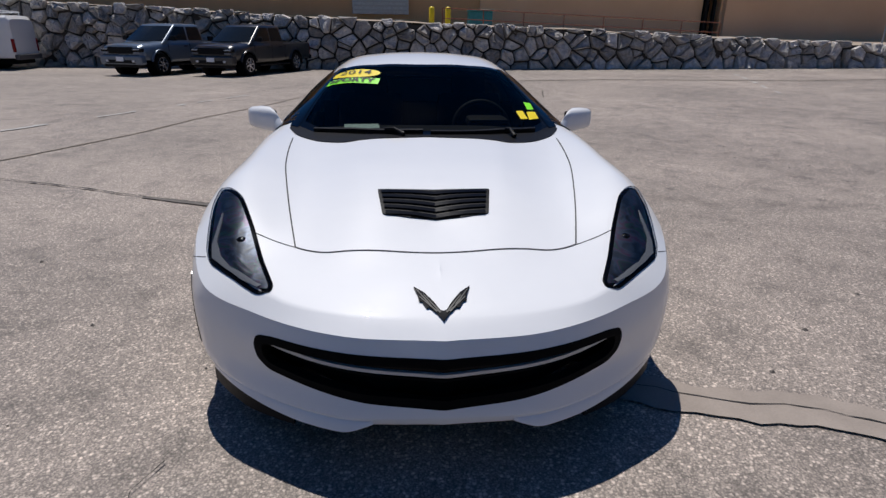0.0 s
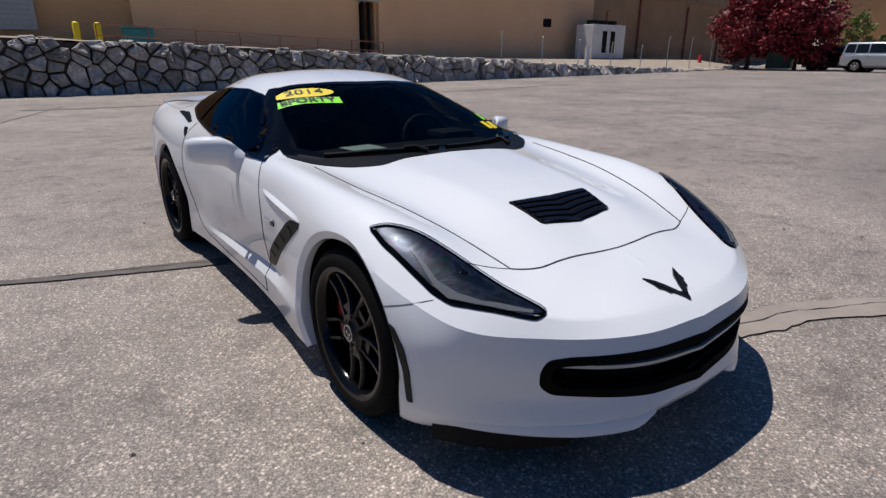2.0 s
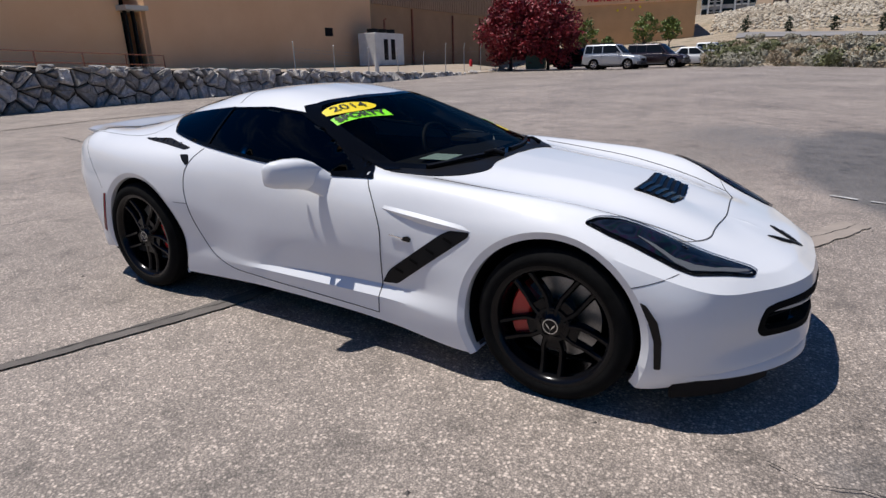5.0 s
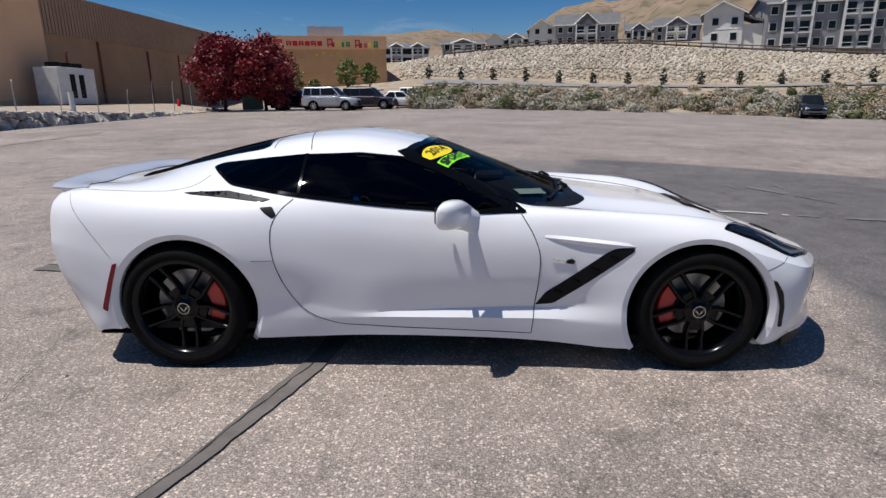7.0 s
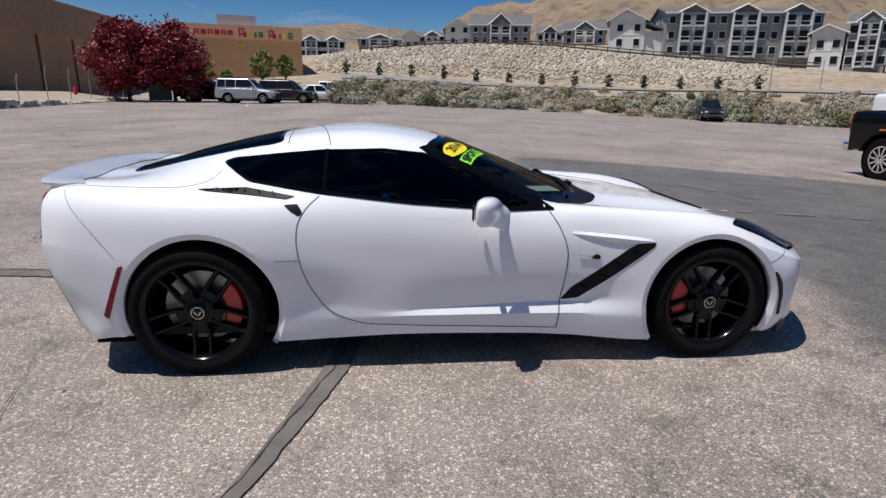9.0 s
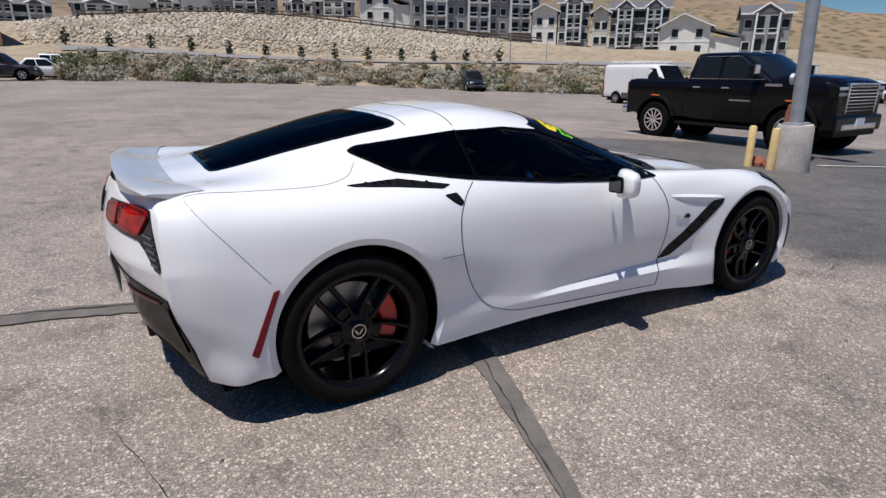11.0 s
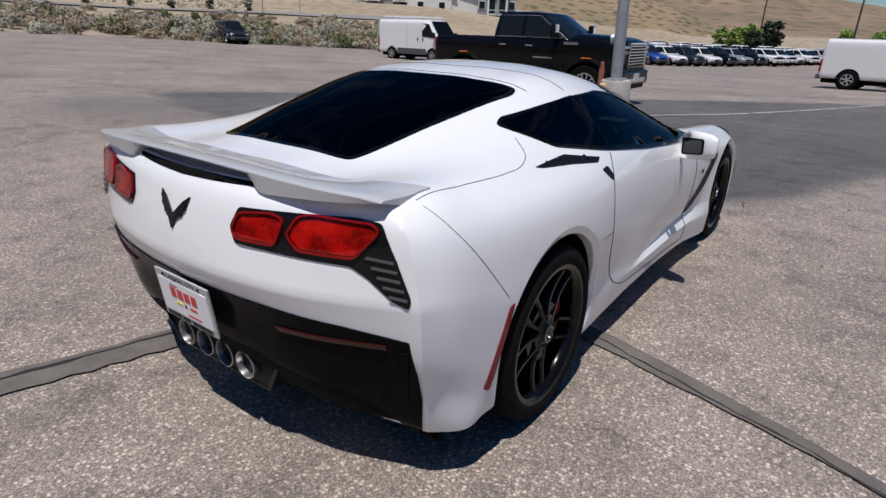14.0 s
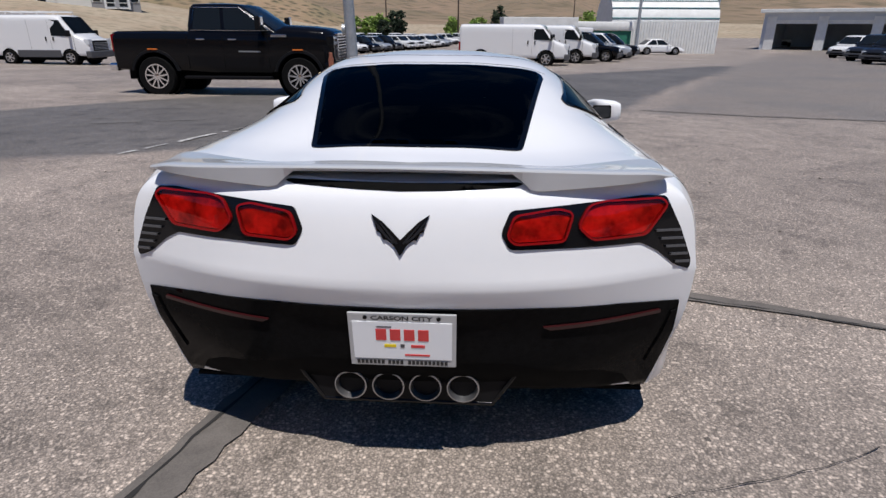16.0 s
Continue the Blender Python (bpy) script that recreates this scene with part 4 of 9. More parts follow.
# lower lip: a blade under each front corner that ends short of the middle
for s in (-1, 1):
    bm = bmesh.new()
    rows = []
    for k in range(31):
        x = .225 + .60 * k / 30
        low = .155 + .03 * max(0, (x - .45) / .375) ** 1.5 + .035 * max(0, 1 - (x - .225) / .09)
        ride = .010 * min(1, (.84 - x) / .35, (x - .20) / .08)
        top, n = on_skin(x, .200, "front")
        rows.append([bm.verts.new((s * q.x, q.y, q.z)) for q in (Vector((x, top.y + .02, .222)), Vector((x, top.y - .001, .206)), Vector((x, top.y - ride, low + .018)), Vector((x, top.y - ride - .002, low + .006)), Vector((x, top.y - ride + .004, low)), Vector((x, top.y + .10, low + .012)))])
    for a, b in zip(rows, rows[1:]):
        for i in range(6):
            bm.faces.new((a[i], a[(i + 1) % 6], b[(i + 1) % 6], b[i]))
    bm.faces.new(rows[0][::-1])
    bm.faces.new(rows[-1])
    bmesh.ops.recalc_face_normals(bm, faces=bm.faces)
    part("front_lip", bm, PAINT, car, "white lower front lip", smooth=40)
for s in (-1, 1):
    bm = bmesh.new()
    rows = []
    for k in range(13):
        x = .50 + .345 * k / 12
        top, n = on_skin(x, .200, "front")
        low = .098 + .03 * abs(k / 12 - .5)
        rows.append([bm.verts.new((s * x * q, y, z)) for q, y, z in ((1, top.y + .022, .20), (1, top.y + .020, low), (.99, top.y + .034, low), (.99, top.y + .036, .20))])
    for a, b in zip(rows, rows[1:]):
        for i in range(4):
            bm.faces.new((a[i], a[(i + 1) % 4], b[(i + 1) % 4], b[i]))
    bm.faces.new(rows[0][::-1])
    bm.faces.new(rows[-1])
    bmesh.ops.recalc_face_normals(bm, faces=bm.faces)
    part("wheel_deflector", bm, SATIN_BLACK, car, "black deflector below the front corner")
skin_strip("air_dam", [(x, .196) for x in np.linspace(-.66, .66, 60)], "front", SATIN_BLACK, car, width=.02, lift=-.012, deep=.02, label="black lower air dam")

# ---- lamps, vents and gaps of both sides ----
LAMP = rounded([(.853, -1.450), (.800, -1.490), (.737, -1.573), (.664, -1.733), (.604, -1.884), (.550, -2.000), (.556, -2.030), (.600, -2.027), (.654, -1.984), (.736, -1.910), (.797, -1.848), (.823, -1.785), (.841, -1.680), (.858, -1.550)], .02)
LAMP_BAR = [(.797, -1.640), (.790, -1.700), (.789, -1.770), (.760, -1.838), (.712, -1.900), (.612, -1.984), (.590, -1.998), (.602, -2.006), (.660, -1.964), (.735, -1.893), (.792, -1.830), (.806, -1.775), (.803, -1.700), (.800, -1.640)]
FENDER_VENT = rounded([(-.512, .358), (-.605, .368), (-.995, .652), (-1.000, .672), (-.905, .668), (-.855, .642), (-.565, .432)], .012)
FRONT_MARK = rounded([(-1.692, .506), (-1.716, .495), (-1.758, .435), (-1.776, .36), (-1.780, .246), (-1.758, .246), (-1.750, .36), (-1.726, .435)], .006)
REAR_MARK = rounded([(1.672, .594), (1.697, .588), (1.745, .47), (1.798, .335), (1.772, .320), (1.722, .46)], .006)
QUARTER_VENT = rounded([(1.335, .9405), (1.10, .948), (.862, .911), (.905, .899), (1.11, .920), (1.30, .934)], .006)
DOOR_FRONT = [(-.435, .833), (-.490, .743), (-.526, .643), (-.526, .504), (-.511, .366), (-.494, .205)]
DOOR_LOW = [(-.494, .205), (-.07, .222), (.349, .243), (.560, .265), (.703, .332), (.795, .462), (.839, .590), (.854, .708), (.843, .792), (.800, .862), (.742, .912)]
DOOR = curve_through(DOOR_FRONT, 24) + curve_through(DOOR_LOW, 50)[1:] + [(.27, .868), (-.23, .831)]
for mirror in (False, True):
    side = dict(mirror=mirror)
    lamp = skin_patch("headlamp", [(-x, y) for x, y in LAMP], "top", SEAL, car, "dark headlamp with a bright running light bar", lift=.003, thick=.012, h=.03, **side)
    skin_patch("reflector", [(-x, y) for x, y in shrunk(LAMP, .016)], "top", LAMP_SHIMMER, lamp, lift=.0045, thick=.003, h=.03, **side)
    skin_patch("running_light_bar", [(-x, y) for x, y in LAMP_BAR], "top", BAR_WHITE, lamp, "silver running light bar", lift=.0075, thick=.006, h=.02, **side)
    for cx, cy, r in ((-.700, -1.790, .034), (-.735, -1.655, .030)):
        p, n = on_skin(cx, cy, "top")
        bm = bmesh.new()
        bmesh.ops.create_uvsphere(bm, u_segments=20, v_segments=10, radius=r)
        m = Matrix.Translation(((p - n * .026).x * (-1 if mirror else 1), (p - n * .026).y, (p - n * .026).z))
        bmesh.ops.transform(bm, matrix=m, verts=bm.verts)
        part("projector_lens", bm, GLOSS_BLACK, lamp, "round projector lens", smooth=True)
    cover = skin_patch("lamp_cover", [(-x, y) for x, y in shrunk(LAMP, .001)], "top", LAMP_GLASS, lamp, lift=.012, thick=.006, h=.03, **side)
    cover.visible_shadow = False
    fv = skin_patch("fender_vent", FENDER_VENT, "right", SATIN_BLACK, car, "black fender side vent", lift=.003, h=.025, **side)
    for k in range(4):
        w = (k + .6) / 4
        a = (-.565 - .36 * w, .402 + .245 * w)
        skin_strip("vent_blade", [(a[0] - .030, a[1] - .006), (a[0] + .012, a[1] + .010)], "right", CARBON, fv, width=.010, lift=.0065, deep=.005, **side)
    skin_patch("front_marker", FRONT_MARK, "right", GLOSS_BLACK, car, "smoked front side marker", lift=.004, h=.02, **side)
    skin_patch("rear_marker", REAR_MARK, "right", MARKER_RED, car, "dark red rear side marker", lift=.004, h=.02, **side)
    qv = skin_patch("quarter_vent", QUARTER_VENT, "right", SATIN_BLACK, car, "black inlet behind the side window", lift=.004, h=.02, **side)
    for k in range(5):
        y = .96 + .07 * k
        skin_strip("inlet_rib", [(y, .912 + .03 * k / 4), (y + .012, .932 + .012 * k / 4)], "right", GLOSS_BLACK, qv, width=.008, lift=.0055, deep=.004, **side)
    skin_strip("door_gap", curve_through(DOOR_FRONT, 40), "right", SEAM, car, width=.0045, lift=.002, **side)
    skin_strip("door_gap", curve_through(DOOR_LOW, 80), "right", SEAM, car, width=.0035, lift=.002, **side)
    skin_patch("door_handle", rounded([(.912, .874), (.846, .878), (.820, .838), (.842, .822), (.880, .846)], .010), "right", SATIN_BLACK, car, "recessed black door release", lift=.0025, h=.02, **side)
    skin_strip("body_gap", curve_through([(1.955, .940), (1.92, .889), (1.84, .791), (1.704, .622)], 30), "right", SEAM, car, width=.0016, lift=.001, **side)
    skin_strip("body_gap", [(.958, .606), (.842, .606)], "right", SEAM, car, width=.0025, lift=.001, **side)
    skin_strip("hatch_gap", curve_through([(-.750, 1.955), (-.754, 1.74), (-.764, 1.51), (-.757, 1.40), (-.715, 1.30), (-.64, 1.245)], 50), "top", SEAM, car, width=.0022, lift=.001, **side)
    skin_strip("bumper_gap", [(-.509, -1.807), (-.600, -1.775), (-.668, -1.748)], "top", SEAM, car, width=.0035, lift=.001, **side)
    skin_strip("bumper_gap", [(-1.660, .554), (-1.72, .572), (-1.80, .600)], "right", SEAM, car, width=.003, lift=.001, **side)
    badge = skin_patch("fender_badge", rounded([(-.655, .592), (-.700, .588), (-.706, .603), (-.690, .615), (-.662, .607)], .004), "right", GLOSS_BLACK, car, "small crossed badge", lift=.006, h=.015, **side)
    skin_strip("badge_pin", [(-.590, .609), (-.665, .600)], "right", CHROME, badge, width=.006, lift=.006, **side)
    # crease above the fender vent: a ridge that overhangs towards its lower edge
    bm = bmesh.new()
    rows = []
    for k in range(13):
        w = k / 12
        y = -.548 - .455 * w
        zt, zb = .7225 - .046 * w, .7205 - .048 * w - .030 * math.sin(math.pi * min(1, w * 1.05)) ** .8 * (.4 + .6 * w)
        lift = .014 * math.sin(math.pi * w) ** .6 + .0005
        row = []
        for z, l in ((zt + .02, -.002), (zt, lift), (zb, .0008)):
            p, n = on_skin(y, z, "right")
            q = p + n * l
            row.append(bm.verts.new((q.x * (-1 if mirror else 1), q.y, q.z)))
        rows.append(row)
    for a, b in zip(rows, rows[1:]):
        for i in range(2):
            bm.faces.new((a[i], a[i + 1], b[i + 1], b[i]))
    bmesh.ops.recalc_face_normals(bm, faces=bm.faces)
    part("fender_crease", bm, PAINT, car, smooth=25)


def cut_panels():
    """The painted shell, parted along its gaps into body, hood and doors that keep one run of shading."""
    whole = mesh_of("shell", full, PAINT, smooth=24)
    for e in whole.edges:  # the tail's belt is a soft roll
        a, b = (whole.vertices[v].co for v in e.vertices)
        if abs(a.x - b.x) > abs(a.z - b.z) and all(whole.vertices[v].co.y > 1.6 and whole.vertices[v].co.z > .58 for v in e.vertices):
            e.use_edge_sharp = False
    normals = [tuple(c.vector) for c in whole.corner_normals]
    kinds = {"body": [], "hood": [], "door": [], "far_door": []}
    for f in whole.polygons:
        c, n = f.center, f.normal
        if abs(n.x) > .25 and c.z < .935 and inside((c.y, c.z), DOOR):
            kinds["door" if c.x < 0 else "far_door"].append(f)
        elif n.z > .3 and c.y < -.6 and inside((c.x, c.y), HOOD):
            kinds["hood"].append(f)
        else:
            kinds["body"].append(f)
    for name, label in (("body", "gloss white painted body shell"), ("hood", "white hood with a raised centre"), ("door", "white door"), ("far_door", "white door")):
        index, verts, faces, loops = {}, [], [], []
        for f in kinds[name]:
            ids = []
            for l in f.loop_indices:
                v = whole.loops[l].vertex_index
                if v not in index:
                    index[v] = len(verts)
                    verts.append(whole.vertices[v].co.copy())
                ids.append(index[v])
                loops.append(normals[l])
            faces.append(ids)
        me = bpy.data.meshes.new(name)
        me.from_pydata(verts, [], faces)
        me.materials.append(PAINT)
        me.shade_smooth()
        me.normals_split_custom_set(loops)
        panel = new("door" if "door" in name else name, me)
        panel.parent = car
        tagged(panel, label)
    bpy.data.meshes.remove(whole)


cut_panels()
skin_strip("roof_gap", [(x, .80 - .10 * abs(x) / .55) for x in np.linspace(-.56, .56, 40)], "top", SEAM, car, width=.005, lift=.001)
skin_strip("roof_gap", [(x, .945 - .02 * abs(x) / .5) for x in np.linspace(-.50, .50, 40)], "top", SEAM, car, width=.005, lift=.001)

# ---- tail ----
TAIL = rounded([(.290, .890), (.266, .832), (.290, .788), (.660, .786), (.712, .758), (.775, .708), (.822, .690), (.826, .716), (.780, .817), (.728, .908), (.660, .914)], .012)
LENS_IN = rounded([(.300, .875), (.415, .890), (.456, .879), (.436, .808), (.303, .804), (.282, .824)], .014)
LENS_OUT = rounded([(.500, .894), (.540, .903), (.707, .902), (.728, .886), (.668, .810), (.513, .808), (.473, .844)], .014)
BUMPER = both_sides([(0, .612), (.385, .610), (.63, .601), (.814, .584), (.822, .47), (.812, .36), (.798, .28), (.786, .216), (.735, .226), (.685, .30), (.60, .345), (.36, .39), (.30, .41), (0, .41)])
VALANCE = both_sides([(0, .43), (.36, .42), (.68, .36), (.755, .33), (.748, .218), (.70, .228), (.60, .248), (.48, .268), (0, .275)])
for mirror in (False, True):
    flip = lambda poly: [(-x, z) for x, z in poly]
    tl = skin_patch("tail_lamp", flip(TAIL), "rear", GLOSS_BLACK, car, "black tail lamp housing with two red lenses", lift=.004, h=.025, mirror=mirror)
    for lens in (LENS_IN, LENS_OUT):
        bowl = skin_patch("reflector_bowl", flip(shrunk(lens, .004)), "rear", LENS_BOWL, tl, "faceted reflector behind the red lens", lift=.0055, thick=.004, h=.012, mirror=mirror)
        ring = shrunk(lens, -.001)
        skin_strip("lens_rim", flip(ring + ring[:1]), "rear", LENS_RED, bowl, width=.006, lift=.0135, deep=.010, h=.012, mirror=mirror)
        cover = skin_patch("lens", flip(lens), "rear", LENS_COVER, tl, "clear red lens", lift=.0125, thick=.003, h=.02, mirror=mirror)
        cover.visible_shadow = False
    for k in range(5):
        z = .812 - .024 * k
        x0, x1 = .700 + (.812 - z) * .72, .776 + (.812 - z) * .44
        skin_strip("vent_rib", flip([(x0, z + .004), (x1, z)]), "rear", RIB_GREY, tl, width=.006, lift=.011, deep=.008, mirror=mirror)
    skin_patch("bumper_reflector", flip(rounded([(.398, .545), (.60, .556), (.752, .566), (.754, .554), (.60, .544), (.42, .533)], .004)), "rear", REFLECTOR_RED, car, "dark red bumper reflector", lift=.012, h=.03, mirror=mirror)
    skin_patch("corner_mesh", flip([(.792, .55), (.812, .555), (.800, .47), (.770, .345), (.752, .345), (.778, .46)]), "rear", CARBON, car, lift=.011, h=.02, mirror=mirror)
bumper = skin_patch("rear_bumper", BUMPER, "rear", CARBON, car, "gloss black lower bumper panel", lift=.005, thick=.012, h=.022)
skin_patch("rear_valance", VALANCE, "rear", VOID, car, "black lower valance", lift=.004, thick=.02, h=.03)
winged_emblem("tail_emblem", [(0, .774), (.018, .803), (.036, .816), (.044, .815), (.054, .834), (.062, .836), (.066, .852), (.077, .880), (.048, .862), (.022, .838), (.006, .822), (0, .816)],
              (((.008, .806), (.052, .858)), ((.016, .808), (.062, .848)), ((.034, .822), (.070, .866))), "rear")
# third lamp slot under the spoiler
skin_patch("spoiler_slot", rounded(both_sides([(0, .953), (.31, .9535), (.325, .950), (.30, .944), (.12, .938), (0, .936)]), .004), "rear", VOID, car, lift=.003, h=.02)
# spoiler: a blade across the deck, open underneath in the middle
bm = bmesh.new()
rows = []
for k in range(61):
    x = -.736 + 1.472 * k / 60
    a = abs(x) / .736
    rear_y = 2.172 - .045 * a**2 - .05 * a**8
    top_z = 1.000 - .020 * a**2 - .010 * max(0, a - .92) / .08
    mid = min(1, max(0, (abs(x) - .30) / .05))
    low_z = (top_z - .016) * (1 - mid) + (.934 + .030 * max(0, a - .45) / .55) * mid
    low_y = rear_y - .012 + .008 * mid
    row = []
    for u in (0, .2, .4, .6, .8):
        y = rear_y - .19 * (1 - u) - .012
        p, _ = on_skin(x, y, "top")
        w = u * u * (3 - 2 * u)
        row.append((x, y, (p.z + .005) * (1 - w) + max(top_z, p.z + .012) * w))
    row += [(x, rear_y - .012, top_z), (x, rear_y - .002, top_z - .002), (x, rear_y, top_z - .006), (x, low_y, low_z)]
    inner, _ = on_skin(x, rear_y - .09, "top")
    row.append((x, rear_y - .10, (top_z - .024) * (1 - mid) + (inner.z - .01) * mid))
    rows.append([bm.verts.new(p) for p in row])
n = len(rows[0])
for a, b in zip(rows, rows[1:]):
    for i in range(n):
        bm.faces.new((a[i], a[(i + 1) % n], b[(i + 1) % n], b[i]))
bm.faces.new(rows[0][::-1])
bm.faces.new(rows[-1])
bmesh.ops.recalc_face_normals(bm, faces=bm.faces)
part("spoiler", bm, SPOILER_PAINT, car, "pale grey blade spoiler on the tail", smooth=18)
# exhaust
bm = bmesh.new()
lo = [(.375, .405), (.268, .226), (-.268, .226), (-.375, .405)]
prism(bm, lo, 0, .112, m=Matrix(((1, 0, 0, 0), (0, 0, 1, 2.015), (0, 1, 0, 0), (0, 0, 0, 1))))
part("exhaust_bezel", bm, SATIN_BLACK, car, "black exhaust surround")
bm = bmesh.new()
edge = [(-.340, 2.135, .360), (.340, 2.135, .360), (.268, 2.124, .234), (-.268, 2.124, .234)]
for a, b in zip(edge, edge[1:] + edge[:1]):
    tube(bm, [a, b], .007, 8)
part("bezel_rim", bm, GLOSS_BLACK, car, "raised black rim of the exhaust surround", smooth=60)
for x in (-.174, -.057, .059, .177):
    bm = bmesh.new()
    turned(bm, [(2.03, .045), (2.128, .0495), (2.142, .0510), (2.148, .0505), (2.149, .0465), (2.136, .0425), (2.110, .0395), (2.05, .036)], 32, "Y", (x, 0, .300), closed=True)
    pipe = part("exhaust_tip", bm, TIP_STEEL, car, "polished round exhaust tip", smooth=True)
    bm = bmesh.new()
    turned(bm, [(2.100, .0), (2.108, .0390), (2.114, .036), (2.114, .0)], 24, "Y", (x, 0, .300))
    part("exhaust_core", bm, VOID, pipe)

# dealer plate: frame, white insert, lettering as bars but for the town's name
TEXT_DARK = plain("plate_lettering", (0.02, 0.02, 0.022), rough=0.5)
PLATE_WHITE = plain("plate_white", (0.84, 0.86, 0.88), rough=0.3)
PLATE_RED = plain("plate_red", (0.62, 0.05, 0.05), rough=0.4)


def lettering(text, size, material, parent, place, name="lettering", bold=0.0, fit=None, align="CENTER"):
    """Raised letters of the built-in font, each corner passed through place(u, v)."""
    c = bpy.data.curves.new(name, "FONT")
    c.body, c.size, c.align_x, c.align_y, c.extrude, c.offset, c.resolution_u = text, size, align, "CENTER", 0.0, bold, 3
    tmp = new("tmp_text", c)
    bpy.context.view_layer.update()
    me = bpy.data.meshes.new_from_object(tmp.evaluated_get(bpy.context.evaluated_depsgraph_get()))
    bpy.data.objects.remove(tmp)
    bpy.data.curves.remove(c)
    xs = [v.co.x for v in me.vertices]
    k = fit / (max(xs) - min(xs)) if fit else 1.0
    mid = (max(xs) + min(xs)) / 2
    for v in me.vertices:
        v.co = place((v.co.x - mid) * k, v.co.y)
    me.materials.clear()
    me.materials.append(material)
    ob = new(name, me)
    ob.parent = parent
    return ob


plate = part("dealer_plate", boxed((-.153, .153, -.004, .004, -.091, .091), bevel=.002), PLATE_FRAME, car, "dealer advertising plate in a grey frame")
plate.matrix_basis = pose(0, 2.224, .512, -7)
part("plate_insert", boxed((-.141, .141, .002, .006, -.064, .064)), PLATE_WHITE, plate)
# the dealer's name as plain bars: four blocks, a row of small marks, a web address, the lower frame line
bars = [(-.075 + .040 * k, -.045 + .040 * k, .002, .040, PLATE_RED) for k in range(4)] + [(-.052, -.018, -.022, -.012, YELLOW), (-.006, .006, -.023, -.011, RIB_GREY), (.024, .064, -.022, -.013, PLATE_RED), (.006, .078, -.052, -.046, PLATE_RED), (-.072, -.030, .046, .050, RIB_GREY)]
for k, n in enumerate((7, 4, 10)):
    x0 = (-.134, -.044, .014)[k]
    bars += [(x0 + .0118 * q, x0 + .0118 * q + .0085, -.083, -.070, TEXT_DARK) for q in range(n)]
for x0, x1, z0, z1, mtl in bars:
    part("printed_bar", boxed((-x1, -x0, .005, .0072, z0, z1)), mtl, plate)
lettering("CARSON CITY", .019, TEXT_DARK, plate, lambda u, v: Vector((-u, .0068, v + .0775)), fit=.175, bold=.0007)
for s in (-1, 1):
    bm = bmesh.new()
    turned(bm, [(.003, .0065), (.0068, .006), (.0075, 0)], 10, "Y", (s * .103, 0, .078))
    part("plate_screw", bm, SATIN_BLACK, plate)

# ---- windshield stickers ----
def on_glass(c, along, up):
    """Maps a sticker's own u, v to the windshield, seen from above."""
    c, along, up = Vector(c), Vector(along), Vector(up)
    def place(u, v, lift=.0105):
        q = c + along * u + up * v
        p, n = on_skin(q.x, q.y, "top")
        return p + n * lift
    return place, (lambda u, v: tuple(c + along * u + up * v))


ALONG = Vector((.342, -.132)).normalized()
UP = Vector((.20, 1.0)).normalized()
place, flat = on_glass((-.430, -.082), ALONG, UP)
banner = skin_patch("year_sticker", [flat(u, v) for u, v in ((-.175, -.033), (.175, -.033), (.175, .033), (-.175, .033))], "top", LIME, car, "lime strip and yellow oval sticker on the glass", lift=.0055, thick=.001, h=.025)
lettering("SPORTY", .066, INK, banner, lambda u, v: place(u, v * 1.0 - .001), fit=.30, bold=.0022)
place2, flat2 = on_glass((-.415, .012), ALONG, UP)
oval = skin_patch("oval_sticker", [flat2(.165 * math.cos(w), .055 * math.sin(w)) for w in np.linspace(0, 2 * math.pi, 40, endpoint=False)], "top", YELLOW, banner, "yellow oval", lift=.006, thick=.001, h=.025)
lettering("2014", .075, INK, oval, lambda u, v: place2(u, v + .004), fit=.21, bold=.0004)
for pts, mtl in ((((.524, -.412), (.566, -.392), (.584, -.470), (.540, -.492)), YELLOW), (((.590, -.392), (.650, -.352), (.655, -.430), (.592, -.478)), YELLOW), (((.592, -.272), (.640, -.240), (.645, -.325), (.600, -.360)), LIME)):
    skin_patch("small_sticker", list(pts), "top", mtl, car, "small square sticker on the glass", lift=.0055, thick=.001, h=.03)

# wipers parked along the foot of the windshield
for pivot, path in (((-.12, -.775), [(-.60, -.600), (-.42, -.665), (-.22, -.708), (-.02, -.725)]), ((.46, -.745), [(.02, -.742), (.22, -.722), (.42, -.668), (.60, -.588)])):
    wiper = skin_strip("wiper", curve_through(path, 24), "top", SATIN_BLACK, car, width=.016, lift=.020, deep=.016, label="black wiper blade")
    mid = path[2]
    bm = bmesh.new()
    ends = [on_skin(*q, "top") for q in (pivot, ((pivot[0] + mid[0]) / 2, (pivot[1] + mid[1]) / 2 + .01), mid)]
    tube(bm, [p + n * l for (p, n), l in zip(ends, (.012, .032, .024))], [.014, .009, .006], 8)
    part("wiper_arm", bm, SATIN_BLACK, wiper, smooth=50)

